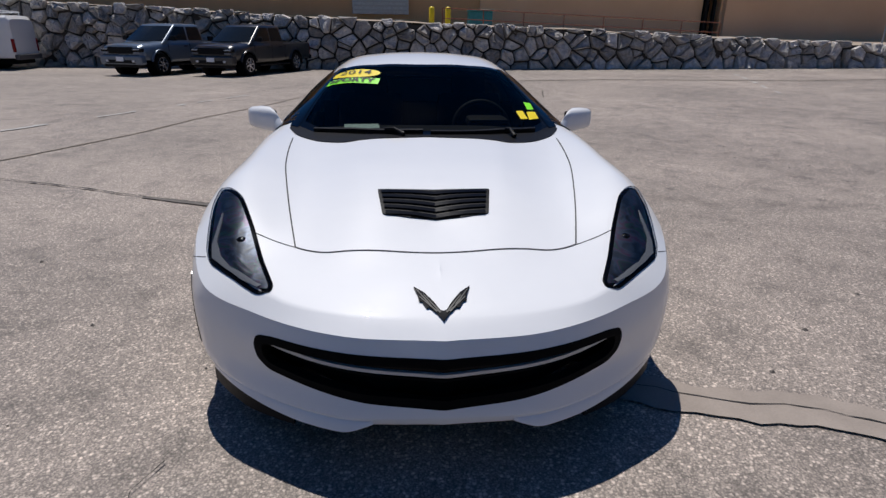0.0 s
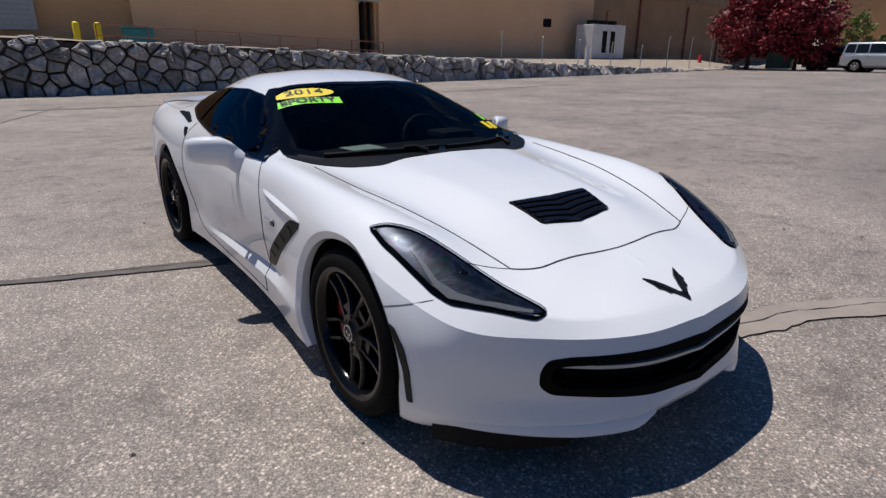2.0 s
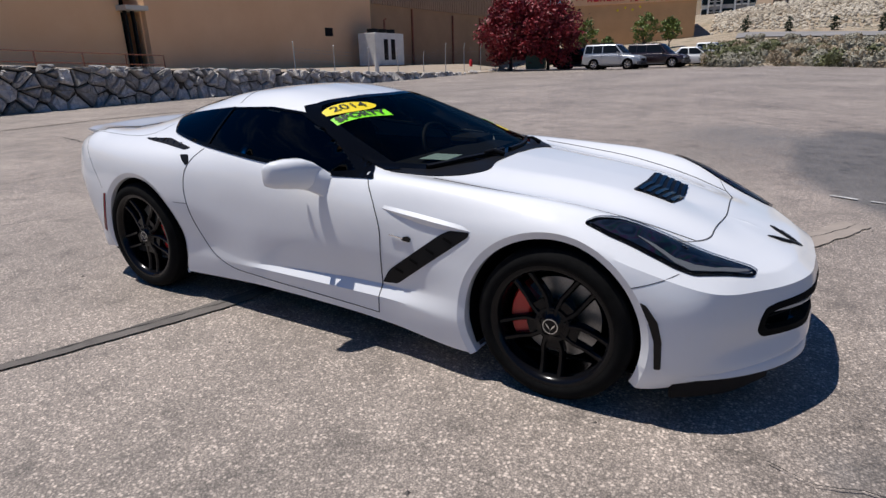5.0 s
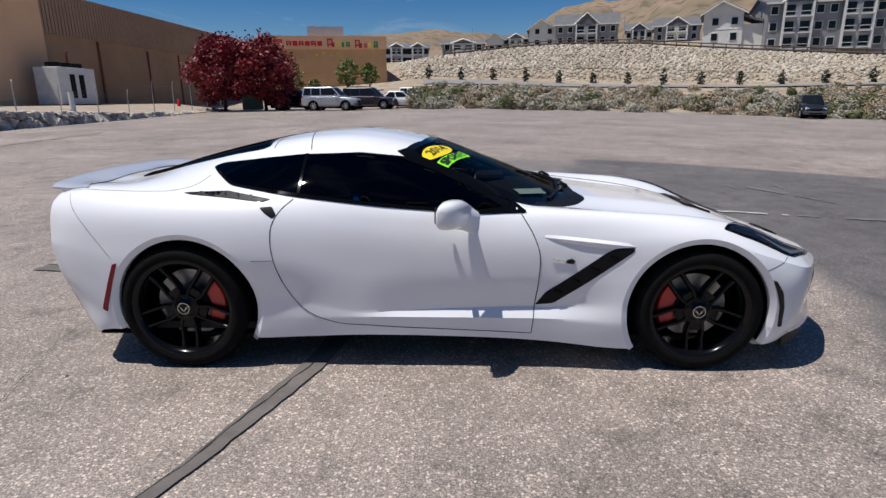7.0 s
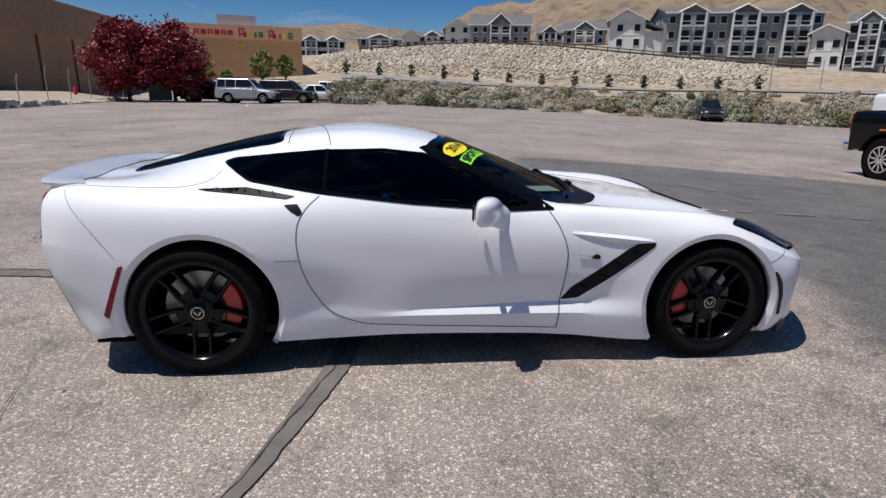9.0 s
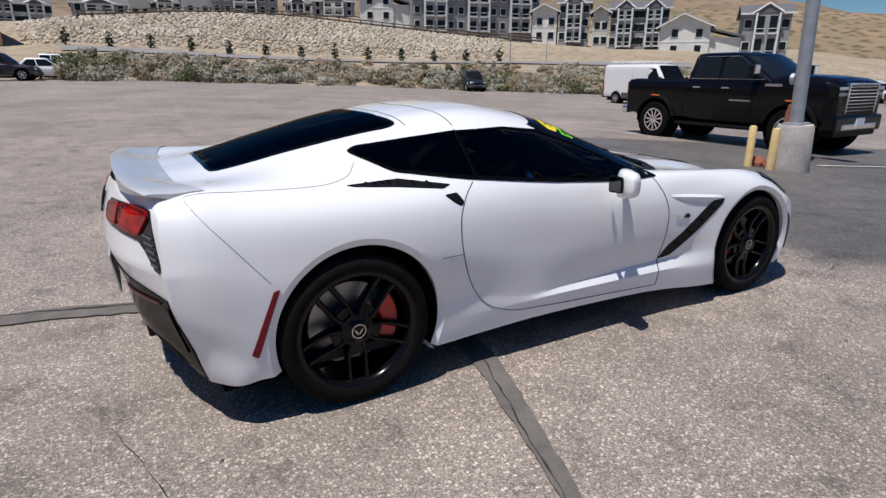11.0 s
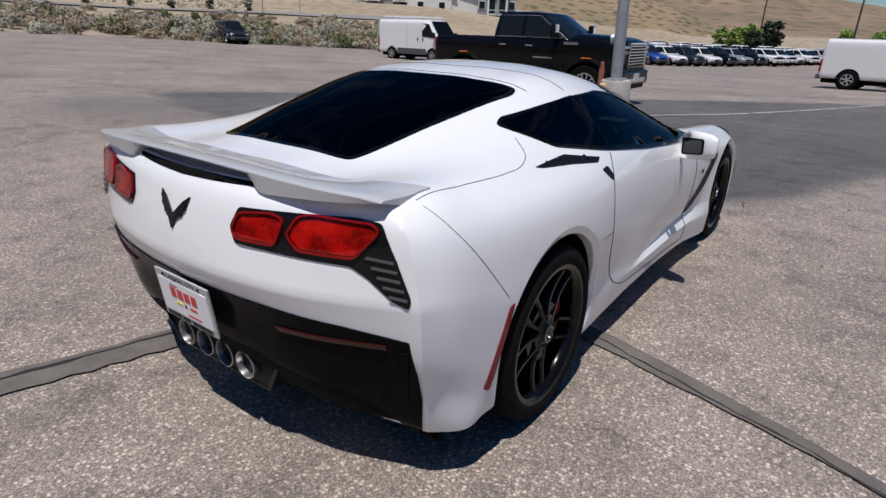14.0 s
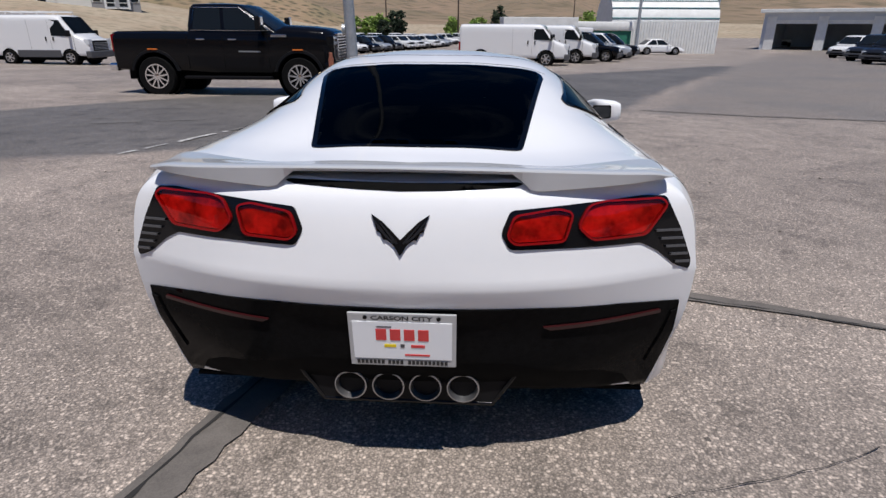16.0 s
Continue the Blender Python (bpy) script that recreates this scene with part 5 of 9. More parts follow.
# ---- mirrors ----
# from the outer tip of the head to the foot of the stalk: place, half depth, half height, turn
MIRROR_SECTIONS = ((1.080, -.034, .893, .022, .026, -8), (1.074, -.038, .893, .040, .046, -8), (1.045, -.052, .893, .058, .057, -10), (.985, -.068, .890, .075, .065, -12), (.936, -.086, .886, .079, .068, -16), (.912, -.110, .876, .075, .064, -28), (.895, -.142, .860, .066, .056, -40), (.876, -.180, .838, .061, .051, -50), (.850, -.222, .810, .060, .050, -54), (.800, -.270, .780, .064, .054, -52))
def door_mirror(s):
    """A wedge-shaped head that flows into its stalk, as one swept shell; the glass sits in a recess at its back."""
    bm = bmesh.new()
    rows = []
    for x, y, z, deep, tall, turn in MIRROR_SECTIONS:
        c, w = Vector((x + .010, y, z - .034)), radians(turn)
        out, row = Vector((math.cos(w), math.sin(w), 0)), []
        fore = Vector((-out.y, out.x, 0))
        for k in range(24):
            a = 2 * math.pi * k / 24
            p, q = math.cos(a), math.sin(a)
            p = math.copysign(abs(p) ** .72, p) * (1 if p < 0 else .72)
            q = math.copysign(abs(q) ** .72, q)
            v = c + fore * p * deep + Vector((0, 0, q * tall * 1.10))
            row.append(bm.verts.new((s * v.x, v.y, v.z)))
        rows.append(row)
    for a, b in zip(rows, rows[1:]):
        for k in range(24):
            bm.faces.new((a[k], a[(k + 1) % 24], b[(k + 1) % 24], b[k]))
    bm.faces.new(rows[0][::-1])
    bm.faces.new(rows[-1])
    bmesh.ops.recalc_face_normals(bm, faces=bm.faces)
    head = part("door_mirror", bm, PAINT, car, "white door mirror", smooth=70)
    for name, grow, lift, mtl in (("glass_rim", .92, .0, SATIN_BLACK), ("mirror_glass", .76, .0035, MIRROR)):
        bm = bmesh.new()
        back = rounded([(-.066 * grow, -.048 * grow), (.056 * grow, -.042 * grow), (.056 * grow, .044 * grow), (-.066 * grow, .048 * grow)], .014, 4)
        prism(bm, [(a * s, b) for a, b in back][::s], 0, .006, m=pose(s * .980, -.0175 + lift, .856, 0, -4 * s, 11 * s) @ Matrix(((1, 0, 0, 0), (0, 0, 1, 0), (0, 1, 0, 0), (0, 0, 0, 1))))
        bmesh.ops.recalc_face_normals(bm, faces=bm.faces)
        part(name, bm, mtl, head, "mirror glass" if mtl is MIRROR else "black rim round the mirror glass")


door_mirror(-1)
door_mirror(1)

# ---- wheels ----
def wheel(side, y, r, rim, width, hub_x, caliper_way):
    """A wheel with five twin spokes at one corner; side -1 is the car's right."""
    w = part("wheel", bmesh.new(), None, car)
    me = w.data
    x0, x1 = hub_x + .02, hub_x + .02 - width
    bm = bmesh.new()
    outer = hub_x + .026
    prof = [(outer - .012, rim + .004), (outer - .002, rim + .018), (outer, rim + .035), (outer - .006, r - .022), (outer - .024, r - .004), (outer - .05, r)]
    for k in range(3):
        g = outer - .07 - k * .05
        prof += [(g + .006, r), (g + .004, r - .007), (g - .004, r - .007), (g - .006, r)]
    prof += [(outer - width + .04, r), (outer - width + .015, r - .006), (outer - width, r - .03), (outer - width + .01, rim)]
    turned(bm, [(a * side, b) for a, b in prof], 64, "X", (0, y, r), closed=True)
    bmesh.ops.recalc_face_normals(bm, faces=bm.faces)
    part("tyre", bm, RUBBER, w, "low-profile black tyre", smooth=35)
    bm = bmesh.new()
    turned(bm, [(a * side, b) for a, b in ((hub_x + .012, rim - .014), (hub_x + .018, rim - .004), (hub_x + .018, rim + .008), (hub_x + .008, rim + .009), (hub_x - .18, rim - .004), (hub_x - .18, rim - .016), (hub_x - .02, rim - .026))], 64, "X", (0, y, r), closed=True)
    bmesh.ops.recalc_face_normals(bm, faces=bm.faces)
    part("rim", bm, WHEEL_BLACK, w, "gloss black rim", smooth=40)
    # five pairs of spokes that part towards the rim
    for k in range(5):
        base = 2 * math.pi * k / 5 - math.pi / 2
        for h in (-1, 1):
            bm = bmesh.new()
            sec = []
            for q in range(7):
                u = q / 6
                rr = .045 + (rim - .012 - .045) * u
                off = h * (.017 + .0215 * min(1, u * 3.2) ** .8)
                ang = base
                half = .0150 - .0025 * math.sin(math.pi * u)
                deep = .030 + .012 * (1 - u)
                xx = hub_x - .006 - .020 * math.sin(math.pi * u * .9) + .008 * u
                row = []
                for o, d in ((-half, -deep), (-half * .92, -.009), (-half * .45, 0), (half * .45, 0), (half * .92, -.009), (half, -deep)):
                    c, s_ = rr, off + o
                    row.append(bm.verts.new(((xx + d) * side, y + c * math.cos(ang) - s_ * math.sin(ang), r + c * math.sin(ang) + s_ * math.cos(ang))))
                sec.append(row)
            for a, b in zip(sec, sec[1:]):
                for i in range(6):
                    bm.faces.new((a[i], a[(i + 1) % 6], b[(i + 1) % 6], b[i]))
            bm.faces.new(sec[0][::-1])
            bm.faces.new(sec[-1])
            bmesh.ops.recalc_face_normals(bm, faces=bm.faces)
            part("spoke", bm, WHEEL_BLACK, w)
        bm = bmesh.new()
        sec = []
        for q in range(4):
            u = q / 3 * .34
            rr = .045 + (rim - .057) * u
            row = []
            for o, d in ((-.022 - .012 * u, -.040), (-.022 - .012 * u, -.016), (.022 + .012 * u, -.016), (.022 + .012 * u, -.040)):
                row.append(bm.verts.new(((hub_x - .006 + d) * side, y + rr * math.cos(base) - o * math.sin(base), r + rr * math.sin(base) + o * math.cos(base))))
            sec.append(row)
        for a, b in zip(sec, sec[1:]):
            for i in range(4):
                bm.faces.new((a[i], a[(i + 1) % 4], b[(i + 1) % 4], b[i]))
        bm.faces.new(sec[0][::-1])
        bm.faces.new(sec[-1])
        bmesh.ops.recalc_face_normals(bm, faces=bm.faces)
        part("spoke_web", bm, WHEEL_BLACK, w)
    bm = bmesh.new()
    turned(bm, [(a * side, b) for a, b in ((hub_x - .06, .075), (hub_x - .012, .072), (hub_x - .008, .045), (hub_x + .002, .036), (hub_x + .004, .030), (hub_x + .004, 0))], 32, "X", (0, y, r))
    bmesh.ops.recalc_face_normals(bm, faces=bm.faces)
    part("hub", bm, WHEEL_BLACK, w, smooth=40)
    bm = bmesh.new()
    turned(bm, [(a * side, b) for a, b in ((hub_x + .003, .032), (hub_x + .007, .032), (hub_x + .007, .029), (hub_x + .003, .029))], 32, "X", (0, y, r), closed=True)
    part("centre_ring", bm, CHROME, w, "chrome ring of the centre cap")
    bm = bmesh.new()
    for s2 in (-1, 1):
        prism(bm, [(0, -.018), (.006 * s2, -.004), (.022 * s2, .014), (.014 * s2, -.002)][::s2], 0, .002, m=Matrix(((0, 0, side, (hub_x + .004) * side), (1, 0, 0, y), (0, 1, 0, r), (0, 0, 0, 1))))
    part("cap_emblem", bm, CHROME, w, "winged emblem on the cap")
    for k in range(5):
        a = 2 * math.pi * k / 5 - math.pi / 2 + math.pi / 5
        bm = bmesh.new()
        turned(bm, [(b * side, c) for b, c in ((hub_x - .03, .010), (hub_x - .006, .009), (hub_x - .004, 0))], 6, "X", (0, y + .058 * math.cos(a), r + .058 * math.sin(a)))
        part("lug_nut", bm, WHEEL_BLACK, w)
    disc_r = rim - .075
    bm = bmesh.new()
    turned(bm, [(a * side, b) for a, b in ((hub_x - .135, disc_r), (hub_x - .105, disc_r), (hub_x - .105, .09), (hub_x - .09, .085), (hub_x - .09, 0))], 48, "X", (0, y, r))
    bmesh.ops.recalc_face_normals(bm, faces=bm.faces)
    part("brake_disc", bm, STEEL, w, "steel brake disc", smooth=40)
    bm = bmesh.new()
    rows = []
    for q in range(9):
        a = (0 if caliper_way > 0 else math.pi) + (q / 8 - .5) * 1.20 + (.10 if caliper_way > 0 else -.10)
        row = []
        for rr, xx in ((disc_r - .066, -.062), (disc_r - .056, -.050), (disc_r + .016, -.052), (disc_r + .028, -.070), (disc_r + .028, -.150), (disc_r - .055, -.150)):
            row.append(bm.verts.new(((hub_x + xx) * side, y + rr * math.cos(a), r + rr * math.sin(a))))
        rows.append(row)
    for a, b in zip(rows, rows[1:]):
        for i in range(6):
            bm.faces.new((a[i], a[(i + 1) % 6], b[(i + 1) % 6], b[i]))
    bm.faces.new(rows[0][::-1])
    bm.faces.new(rows[-1])
    bmesh.ops.recalc_face_normals(bm, faces=bm.faces)
    part("brake_caliper", bm, CALIPER_RED, w, "red brake caliper", smooth=40)
    return w


for s in (-1, 1):
    wheel(s, -1.355, .325, .250, .245, .895, 1)
    wheel(s, 1.355, .338, .263, .285, .900, -1)
# wheel wells and floor pan
for s in (-1, 1):
    for ay, az, r in ARCHES:
        bm = bmesh.new()
        rows = []
        for q in range(25):
            a = -.45 + (math.pi + .9) * q / 24
            rows.append([bm.verts.new((s * x, ay + (r - .004) * math.cos(a), az + (r - .004) * math.sin(a))) for x in (.50, .888)])
        for a, b in zip(rows, rows[1:]):
            bm.faces.new((a[0], a[1], b[1], b[0]))
        bm.faces.new([row[0] for row in rows])
        part("wheel_well", bm, VOID, car)
part("floor_pan", boxed((-.80, .80, -1.85, 1.9, .150, .162)), VOID, car, "dark floor pan")

# ---- cabin ----
bm = bmesh.new()
sections = [(-.62, .846, .862, .64), (-.45, .845, .868, .70), (-.30, .820, .846, .72), (-.22, .76, .790, .72)]
rows = []
for y, z0, z1, hw in sections:
    rows.append([bm.verts.new((hw * x, y + .10 * x * x, (z0 + (z1 - z0) * (1 - x * x)) - .03 * abs(x) ** 6)) for x in np.linspace(-1, 1, 25)])
rows.append([bm.verts.new((.72 * x, -.20, .45)) for x in np.linspace(-1, 1, 25)])
for a, b in zip(rows, rows[1:]):
    for i in range(24):
        bm.faces.new((a[i], a[i + 1], b[i + 1], b[i]))
bmesh.ops.recalc_face_normals(bm, faces=bm.faces)
part("dashboard", bm, CABIN, car, "black dashboard", smooth=50)
bm = bmesh.new()
rim_r = .175
ring = [(rim_r * math.cos(a), rim_r * .96 * math.sin(a), 0) for a in np.linspace(0, 2 * math.pi, 33)]
tube(bm, ring, .015, 8)
tube(bm, [(-.16, 0, 0), (0, -.01, -.02), (.16, 0, 0)], .016, 8)
tube(bm, [(0, 0, -.02), (0, -.16, 0)], .016, 8)
bmesh.ops.transform(bm, matrix=pose(.37, -.08, .80, 68, 0, 0), verts=bm.verts)
part("steering_wheel", bm, CABIN, car, "black steering wheel", smooth=60)
bm = bmesh.new()
box(bm, .25, .49, -.42, -.22, .84, .90, .03)
part("instrument_hood", bm, CABIN, car, smooth=50)
for s in (-1, 1):
    bm = bmesh.new()
    box(bm, -.25, .25, -.27, .25, .25, .42, .05, m=Matrix.Translation((s * .37, .25, 0)))
    box(bm, -.24, .24, -.08, .08, 0, .62, .06, m=pose(s * .37, .50, .36, -22))
    box(bm, -.13, .13, -.05, .05, .60, .78, .04, m=pose(s * .37, .50, .36, -22))
    part("bucket_seat", bm, CABIN, car, "black bucket seat", smooth=50)
part("console", boxed((-.11, .11, -.35, .70, .25, .55), bevel=.03), CABIN, car)
for span in ((-.84, .84, -.62, 1.85, .20, .24), (-.86, -.84, -.62, .85, .2, .80), (.84, .86, -.62, .85, .2, .80), (-.74, .74, .84, .88, .2, .86), (-.7, .7, .88, 1.85, .70, .74), (-.85, .85, -.66, -.62, .2, .82)):
    part("cabin_panel", boxed(span), CABIN, car)
# ceiling of the cabin, just under the roof skin
bm = bmesh.new()
rows = []
for y in np.linspace(.14, 1.0, 12):
    row = []
    for x in np.linspace(-.5, .5, 13):
        p, n = on_skin(x, y, "top")
        row.append(bm.verts.new(p - n * .018))
    rows.append(row)
for a, b in zip(rows, rows[1:]):
    for i in range(12):
        bm.faces.new((a[i], a[i + 1], b[i + 1], b[i]))
part("headliner", bm, CABIN, car, smooth=60)
bm = bmesh.new()
q = [(-.455, -.46), (-.265, -.44), (-.250, -.60), (-.440, -.615)]
prism(bm, q, .872, .8735)
part("dash_paper", bm, PAPER, car, "pale green price sheet on the dashboard")

# ---- stone retaining wall along the north side ----
STONE = surface("granite_boulder", (0.27, 0.252, 0.238), (0.64, 0.60, 0.555), rough=0.9, scale=4, fine=26, bump=0.7, depth=0.03, vary=0.42)
# near-black wall core: shadow between the boulders is painted into its colour
GAP_SHADE = surface("shaded_dirt", (0.030, 0.027, 0.024), (0.075, 0.066, 0.058), rough=0.95, scale=2, fine=30, bump=0.4, depth=0.02)
DIRT = surface("dry_dirt", (0.27, 0.22, 0.17), (0.40, 0.33, 0.26), rough=0.95, scale=0.8, fine=20, bump=0.5, depth=0.03)
rnd = random.Random(5)


def cells(width, height_at, size_x, size_z, jitter=0.42, seed=3):
    """Irregular packed polygons that fill a wall face."""
    r = random.Random(seed)
    seeds = []
    row, z = 0, size_z / 2
    top = max(height_at(x) for x in np.linspace(0, width, 60))
    while z < top + size_z:
        x = (row % 2) * size_x / 2 - size_x
        while x < width + size_x:
            seeds.append((x + (r.random() - .5) * size_x * jitter * 2, z + (r.random() - .5) * size_z * jitter * 2))
            x += size_x * (0.75 + .5 * r.random())
        z += size_z
        row += 1
    out = []
    for i, (sx, sz) in enumerate(seeds):
        if not (0 <= sx <= width):
            continue
        h = height_at(sx)
        if sz > h + size_z * .45:
            continue
        poly = [(sx - size_x * 1.2, max(-.1, sz - size_z * 1.3)), (sx + size_x * 1.2, max(-.1, sz - size_z * 1.3)), (sx + size_x * 1.2, min(h + .12 * r.random(), sz + size_z * 1.3)), (sx - size_x * 1.2, min(h + .12 * r.random(), sz + size_z * 1.3))]
        for j, (tx, tz) in enumerate(seeds):
            if i == j or abs(tx - sx) > size_x * 2.6 or abs(tz - sz) > size_z * 2.6:
                continue
            mx, mz, dx, dz = (sx + tx) / 2, (sz + tz) / 2, tx - sx, tz - sz
            keep = []
            for a, b in zip(poly, poly[1:] + poly[:1]):
                fa, fb = (a[0] - mx) * dx + (a[1] - mz) * dz, (b[0] - mx) * dx + (b[1] - mz) * dz
                if fa <= 0:
                    keep.append(a)
                if fa * fb < 0:
                    w = fa / (fa - fb)
                    keep.append((a[0] + (b[0] - a[0]) * w, a[1] + (b[1] - a[1]) * w))
            poly = keep
            if len(poly) < 3:
                break
        if len(poly) >= 3:
            area = abs(sum(a[0] * b[1] - b[0] * a[1] for a, b in zip(poly, poly[1:] + poly[:1]))) / 2
            if area > size_x * size_z * .12:
                out.append(poly)
    return out


def rock_mesh(poly, depth, r):
    """A boulder face: a polygon that swells forwards (-y) with a broken surface."""
    n = len(poly)
    cx, cz = sum(p[0] for p in poly) / n, sum(p[1] for p in poly) / n
    pts = rounded(poly, .05, 2)
    rings = []
    lean_x, lean_z, wild = .8 * (r.random() - .5), .36 + .9 * (r.random() - .5), .07 + .09 * r.random()
    snug = .87 + .12 * r.random()
    for shrink, out in ((1.0, .0), (.965, -.62), (.87, -.94), (.52, -1.0)):
        ring = []
        for a, b in pts:
            k = snug * shrink * (1 + wild * (r.random() - .5))
            ring.append((cx + (a - cx) * k, out * depth * (.80 + .4 * r.random()) + (-out) * ((a - cx) * lean_x + (b - cz) * lean_z) * .6, cz + (b - cz) * k))
        rings.append(ring)
    verts = [(p[0] - cx, p[1], p[2] - cz) for ring in rings for p in ring] + [(0, -depth * .96, 0)]
    m = len(pts)
    faces = []
    for k in range(len(rings) - 1):
        for i in range(m):
            j = (i + 1) % m
            faces.append((k * m + i, k * m + j, (k + 1) * m + j, (k + 1) * m + i))
    last = (len(rings) - 1) * m
    faces += [(last + i, last + (i + 1) % m, len(verts) - 1) for i in range(m)]
    return verts, faces, (cx, cz)


WALL_X0, WALL_X1, WALL_Y = -24.0, 36.5, 20.4


def wall_height(u):
    """Height of the wall above the lot, falling from west to east."""
    x = WALL_X0 + u
    return float(np.interp(x, (-24, -13, -4, 4.5, 12.5, 20, 26, 32, 36.5), (2.65, 2.32, 1.95, 1.64, 1.25, .92, .60, .35, .2))) + .05 * math.sin(3.1 * x) * math.sin(1.3 * x)


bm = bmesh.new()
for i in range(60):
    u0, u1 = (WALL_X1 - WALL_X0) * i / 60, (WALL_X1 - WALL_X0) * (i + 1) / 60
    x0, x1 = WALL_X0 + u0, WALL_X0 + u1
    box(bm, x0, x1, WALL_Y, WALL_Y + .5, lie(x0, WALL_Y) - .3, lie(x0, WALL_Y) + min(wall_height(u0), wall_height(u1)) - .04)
retaining_wall = tagged(part("wall_north", bm, GAP_SHADE), "low retaining wall of grey granite boulders", "retaining wall", kind="structure")
far_v, far_f = [], []
built = 0
for poly in sorted(cells(WALL_X1 - WALL_X0, wall_height, .58, .40, .55), key=lambda q: abs(WALL_X0 + q[0][0] + 1.0)):
    verts, faces, (cx, cz) = rock_mesh(shrunk(poly, .006 + .016 * rnd.random() ** 2) if len(poly) > 3 else poly, .14 + .16 * rnd.random(), rnd)
    spot_at = Vector((WALL_X0 + cx, WALL_Y + .02 + .08 * (rnd.random() - .5), lie(WALL_X0 + cx, WALL_Y) + cz))
    built += 1
    if built > 300:
        base = len(far_v)
        far_v += [Vector(v) + spot_at for v in verts]
        far_f += [[base + i for i in f] for f in faces]
        continue
    me = bpy.data.meshes.new("stone")
    me.from_pydata(verts, [], faces)
    me.materials.append(STONE)
    ob = new("stone", me)
    ob.parent = retaining_wall
    ob.location = spot_at
me = bpy.data.meshes.new("far_stones")
me.from_pydata(far_v, [], far_f)
me.materials.append(STONE)
ob = new("far_stones", me)
ob.parent = retaining_wall
tagged(ob, kind="stuff")
# terrace behind the wall
bm = bmesh.new()
xs = np.linspace(WALL_X0, 48, 60)
rows = []
for x in xs:
    base = lie(x, WALL_Y)
    h = base + (wall_height(x - WALL_X0) if x < WALL_X1 else .1)
    rows.append([bm.verts.new((x, y, z)) for y, z in ((WALL_Y + .25, h - .05), (WALL_Y + 1.2, h + .02), (26.0, max(h, 1.25)), (30.5, max(h, 1.3)))])
for a, b in zip(rows, rows[1:]):
    for i in range(3):
        bm.faces.new((a[i], b[i], b[i + 1], a[i + 1]))
bmesh.ops.recalc_face_normals(bm, faces=bm.faces)
terrace = tagged(part("terrace", bm, DIRT), "dirt terrace behind the boulder wall", "ground", kind="structure")
# loose stones at the wall's low end
for k in range(26):
    x = 33 + 16 * rnd.random() ** 1.2
    s = .12 + .25 * rnd.random()
    poly = [(s * (1 + .3 * rnd.random()) * math.cos(a), s * .7 * math.sin(a)) for a in np.linspace(0, 2 * math.pi, 7, endpoint=False)]
    bm = bmesh.new()
    bmesh.ops.create_icosphere(bm, subdivisions=2, radius=s)
    for v in bm.verts:
        v.co *= .8 + .4 * noise.noise(v.co * 3 + Vector((k, 0, 0)))
        v.co.z *= .7
    y = 20.2 + (x - 33) * .06 + rnd.random() * .8
    ob = part("loose_stone", bm, STONE, smooth=30)
    ob.location = (x, y, soil(x, y) + s * .3)
    tagged(ob, "loose grey granite stone at the end of the wall", "stone", "loose stones")

# ---- parked vehicles ----
CAR_GLASS = plain("dark_vehicle_glass", (0.010, 0.013, 0.016), rough=0.05, coat=0.0, spec=0.18)
LAMP_CLEAR = plain("clear_lamp", (0.60, 0.62, 0.64), rough=0.12, coat=1.0)
AMBER = plain("amber_lamp", (0.65, 0.16, 0.02), rough=0.25, coat=0.6)
BLACK_PAINT = plain("black_metallic_paint", (0.004, 0.004, 0.005), rough=0.14, coat=0.1, spec=0.2)
WHITE_VAN = plain("white_vehicle_paint", (0.74, 0.74, 0.74), rough=0.3, coat=0.8)
SILVER = plain("silver_vehicle_paint", (0.42, 0.44, 0.46), rough=0.3, metal=0.4, coat=0.8)
BLUE_GREY = plain("blue_grey_paint", (0.12, 0.155, 0.20), rough=0.3, metal=0.3, coat=0.8)
CHARCOAL = plain("charcoal_paint", (0.020, 0.021, 0.023), rough=0.3, metal=0.3, coat=0.8)
MAROON = plain("dark_maroon_paint", (0.022, 0.010, 0.011), rough=0.3, coat=0.8)
BLUE_PAINT = plain("blue_paint", (0.02, 0.07, 0.30), rough=0.3, coat=0.8)
SKIRT = plain("grey_plastic_skirt", (0.07, 0.07, 0.075), rough=0.6)
ALLOY = plain("bright_alloy", (0.55, 0.55, 0.56), rough=0.25, metal=0.8)


def flank(name, poly, x_at, material, owner, thick=0.012):
    """A plate of (y, z) on each flank of a vehicle, at half-width x_at(z): one part a side."""
    for s in (-1, 1):
        bm = bmesh.new()
        out = [bm.verts.new((s * (x_at(z) + thick), y, z)) for y, z in poly]
        low = [bm.verts.new((s * (x_at(z) - .02), y, z)) for y, z in poly]
        n = len(poly)
        bm.faces.new(out)
        for i in range(n):
            bm.faces.new((out[i], out[(i + 1) % n], low[(i + 1) % n], low[i]))
        bmesh.ops.recalc_face_normals(bm, faces=bm.faces)
        part(name, bm, material, owner)


def quad(name, corners, shift, material, owner):
    """A flat pane through four corners, moved out by shift, with a little thickness."""
    bm = bmesh.new()
    f = bm.faces.new([bm.verts.new(Vector(p) + Vector(shift)) for p in corners])
    bmesh.ops.solidify(bm, geom=[f], thickness=.012)
    bmesh.ops.recalc_face_normals(bm, faces=bm.faces)
    part(name, bm, material, owner)


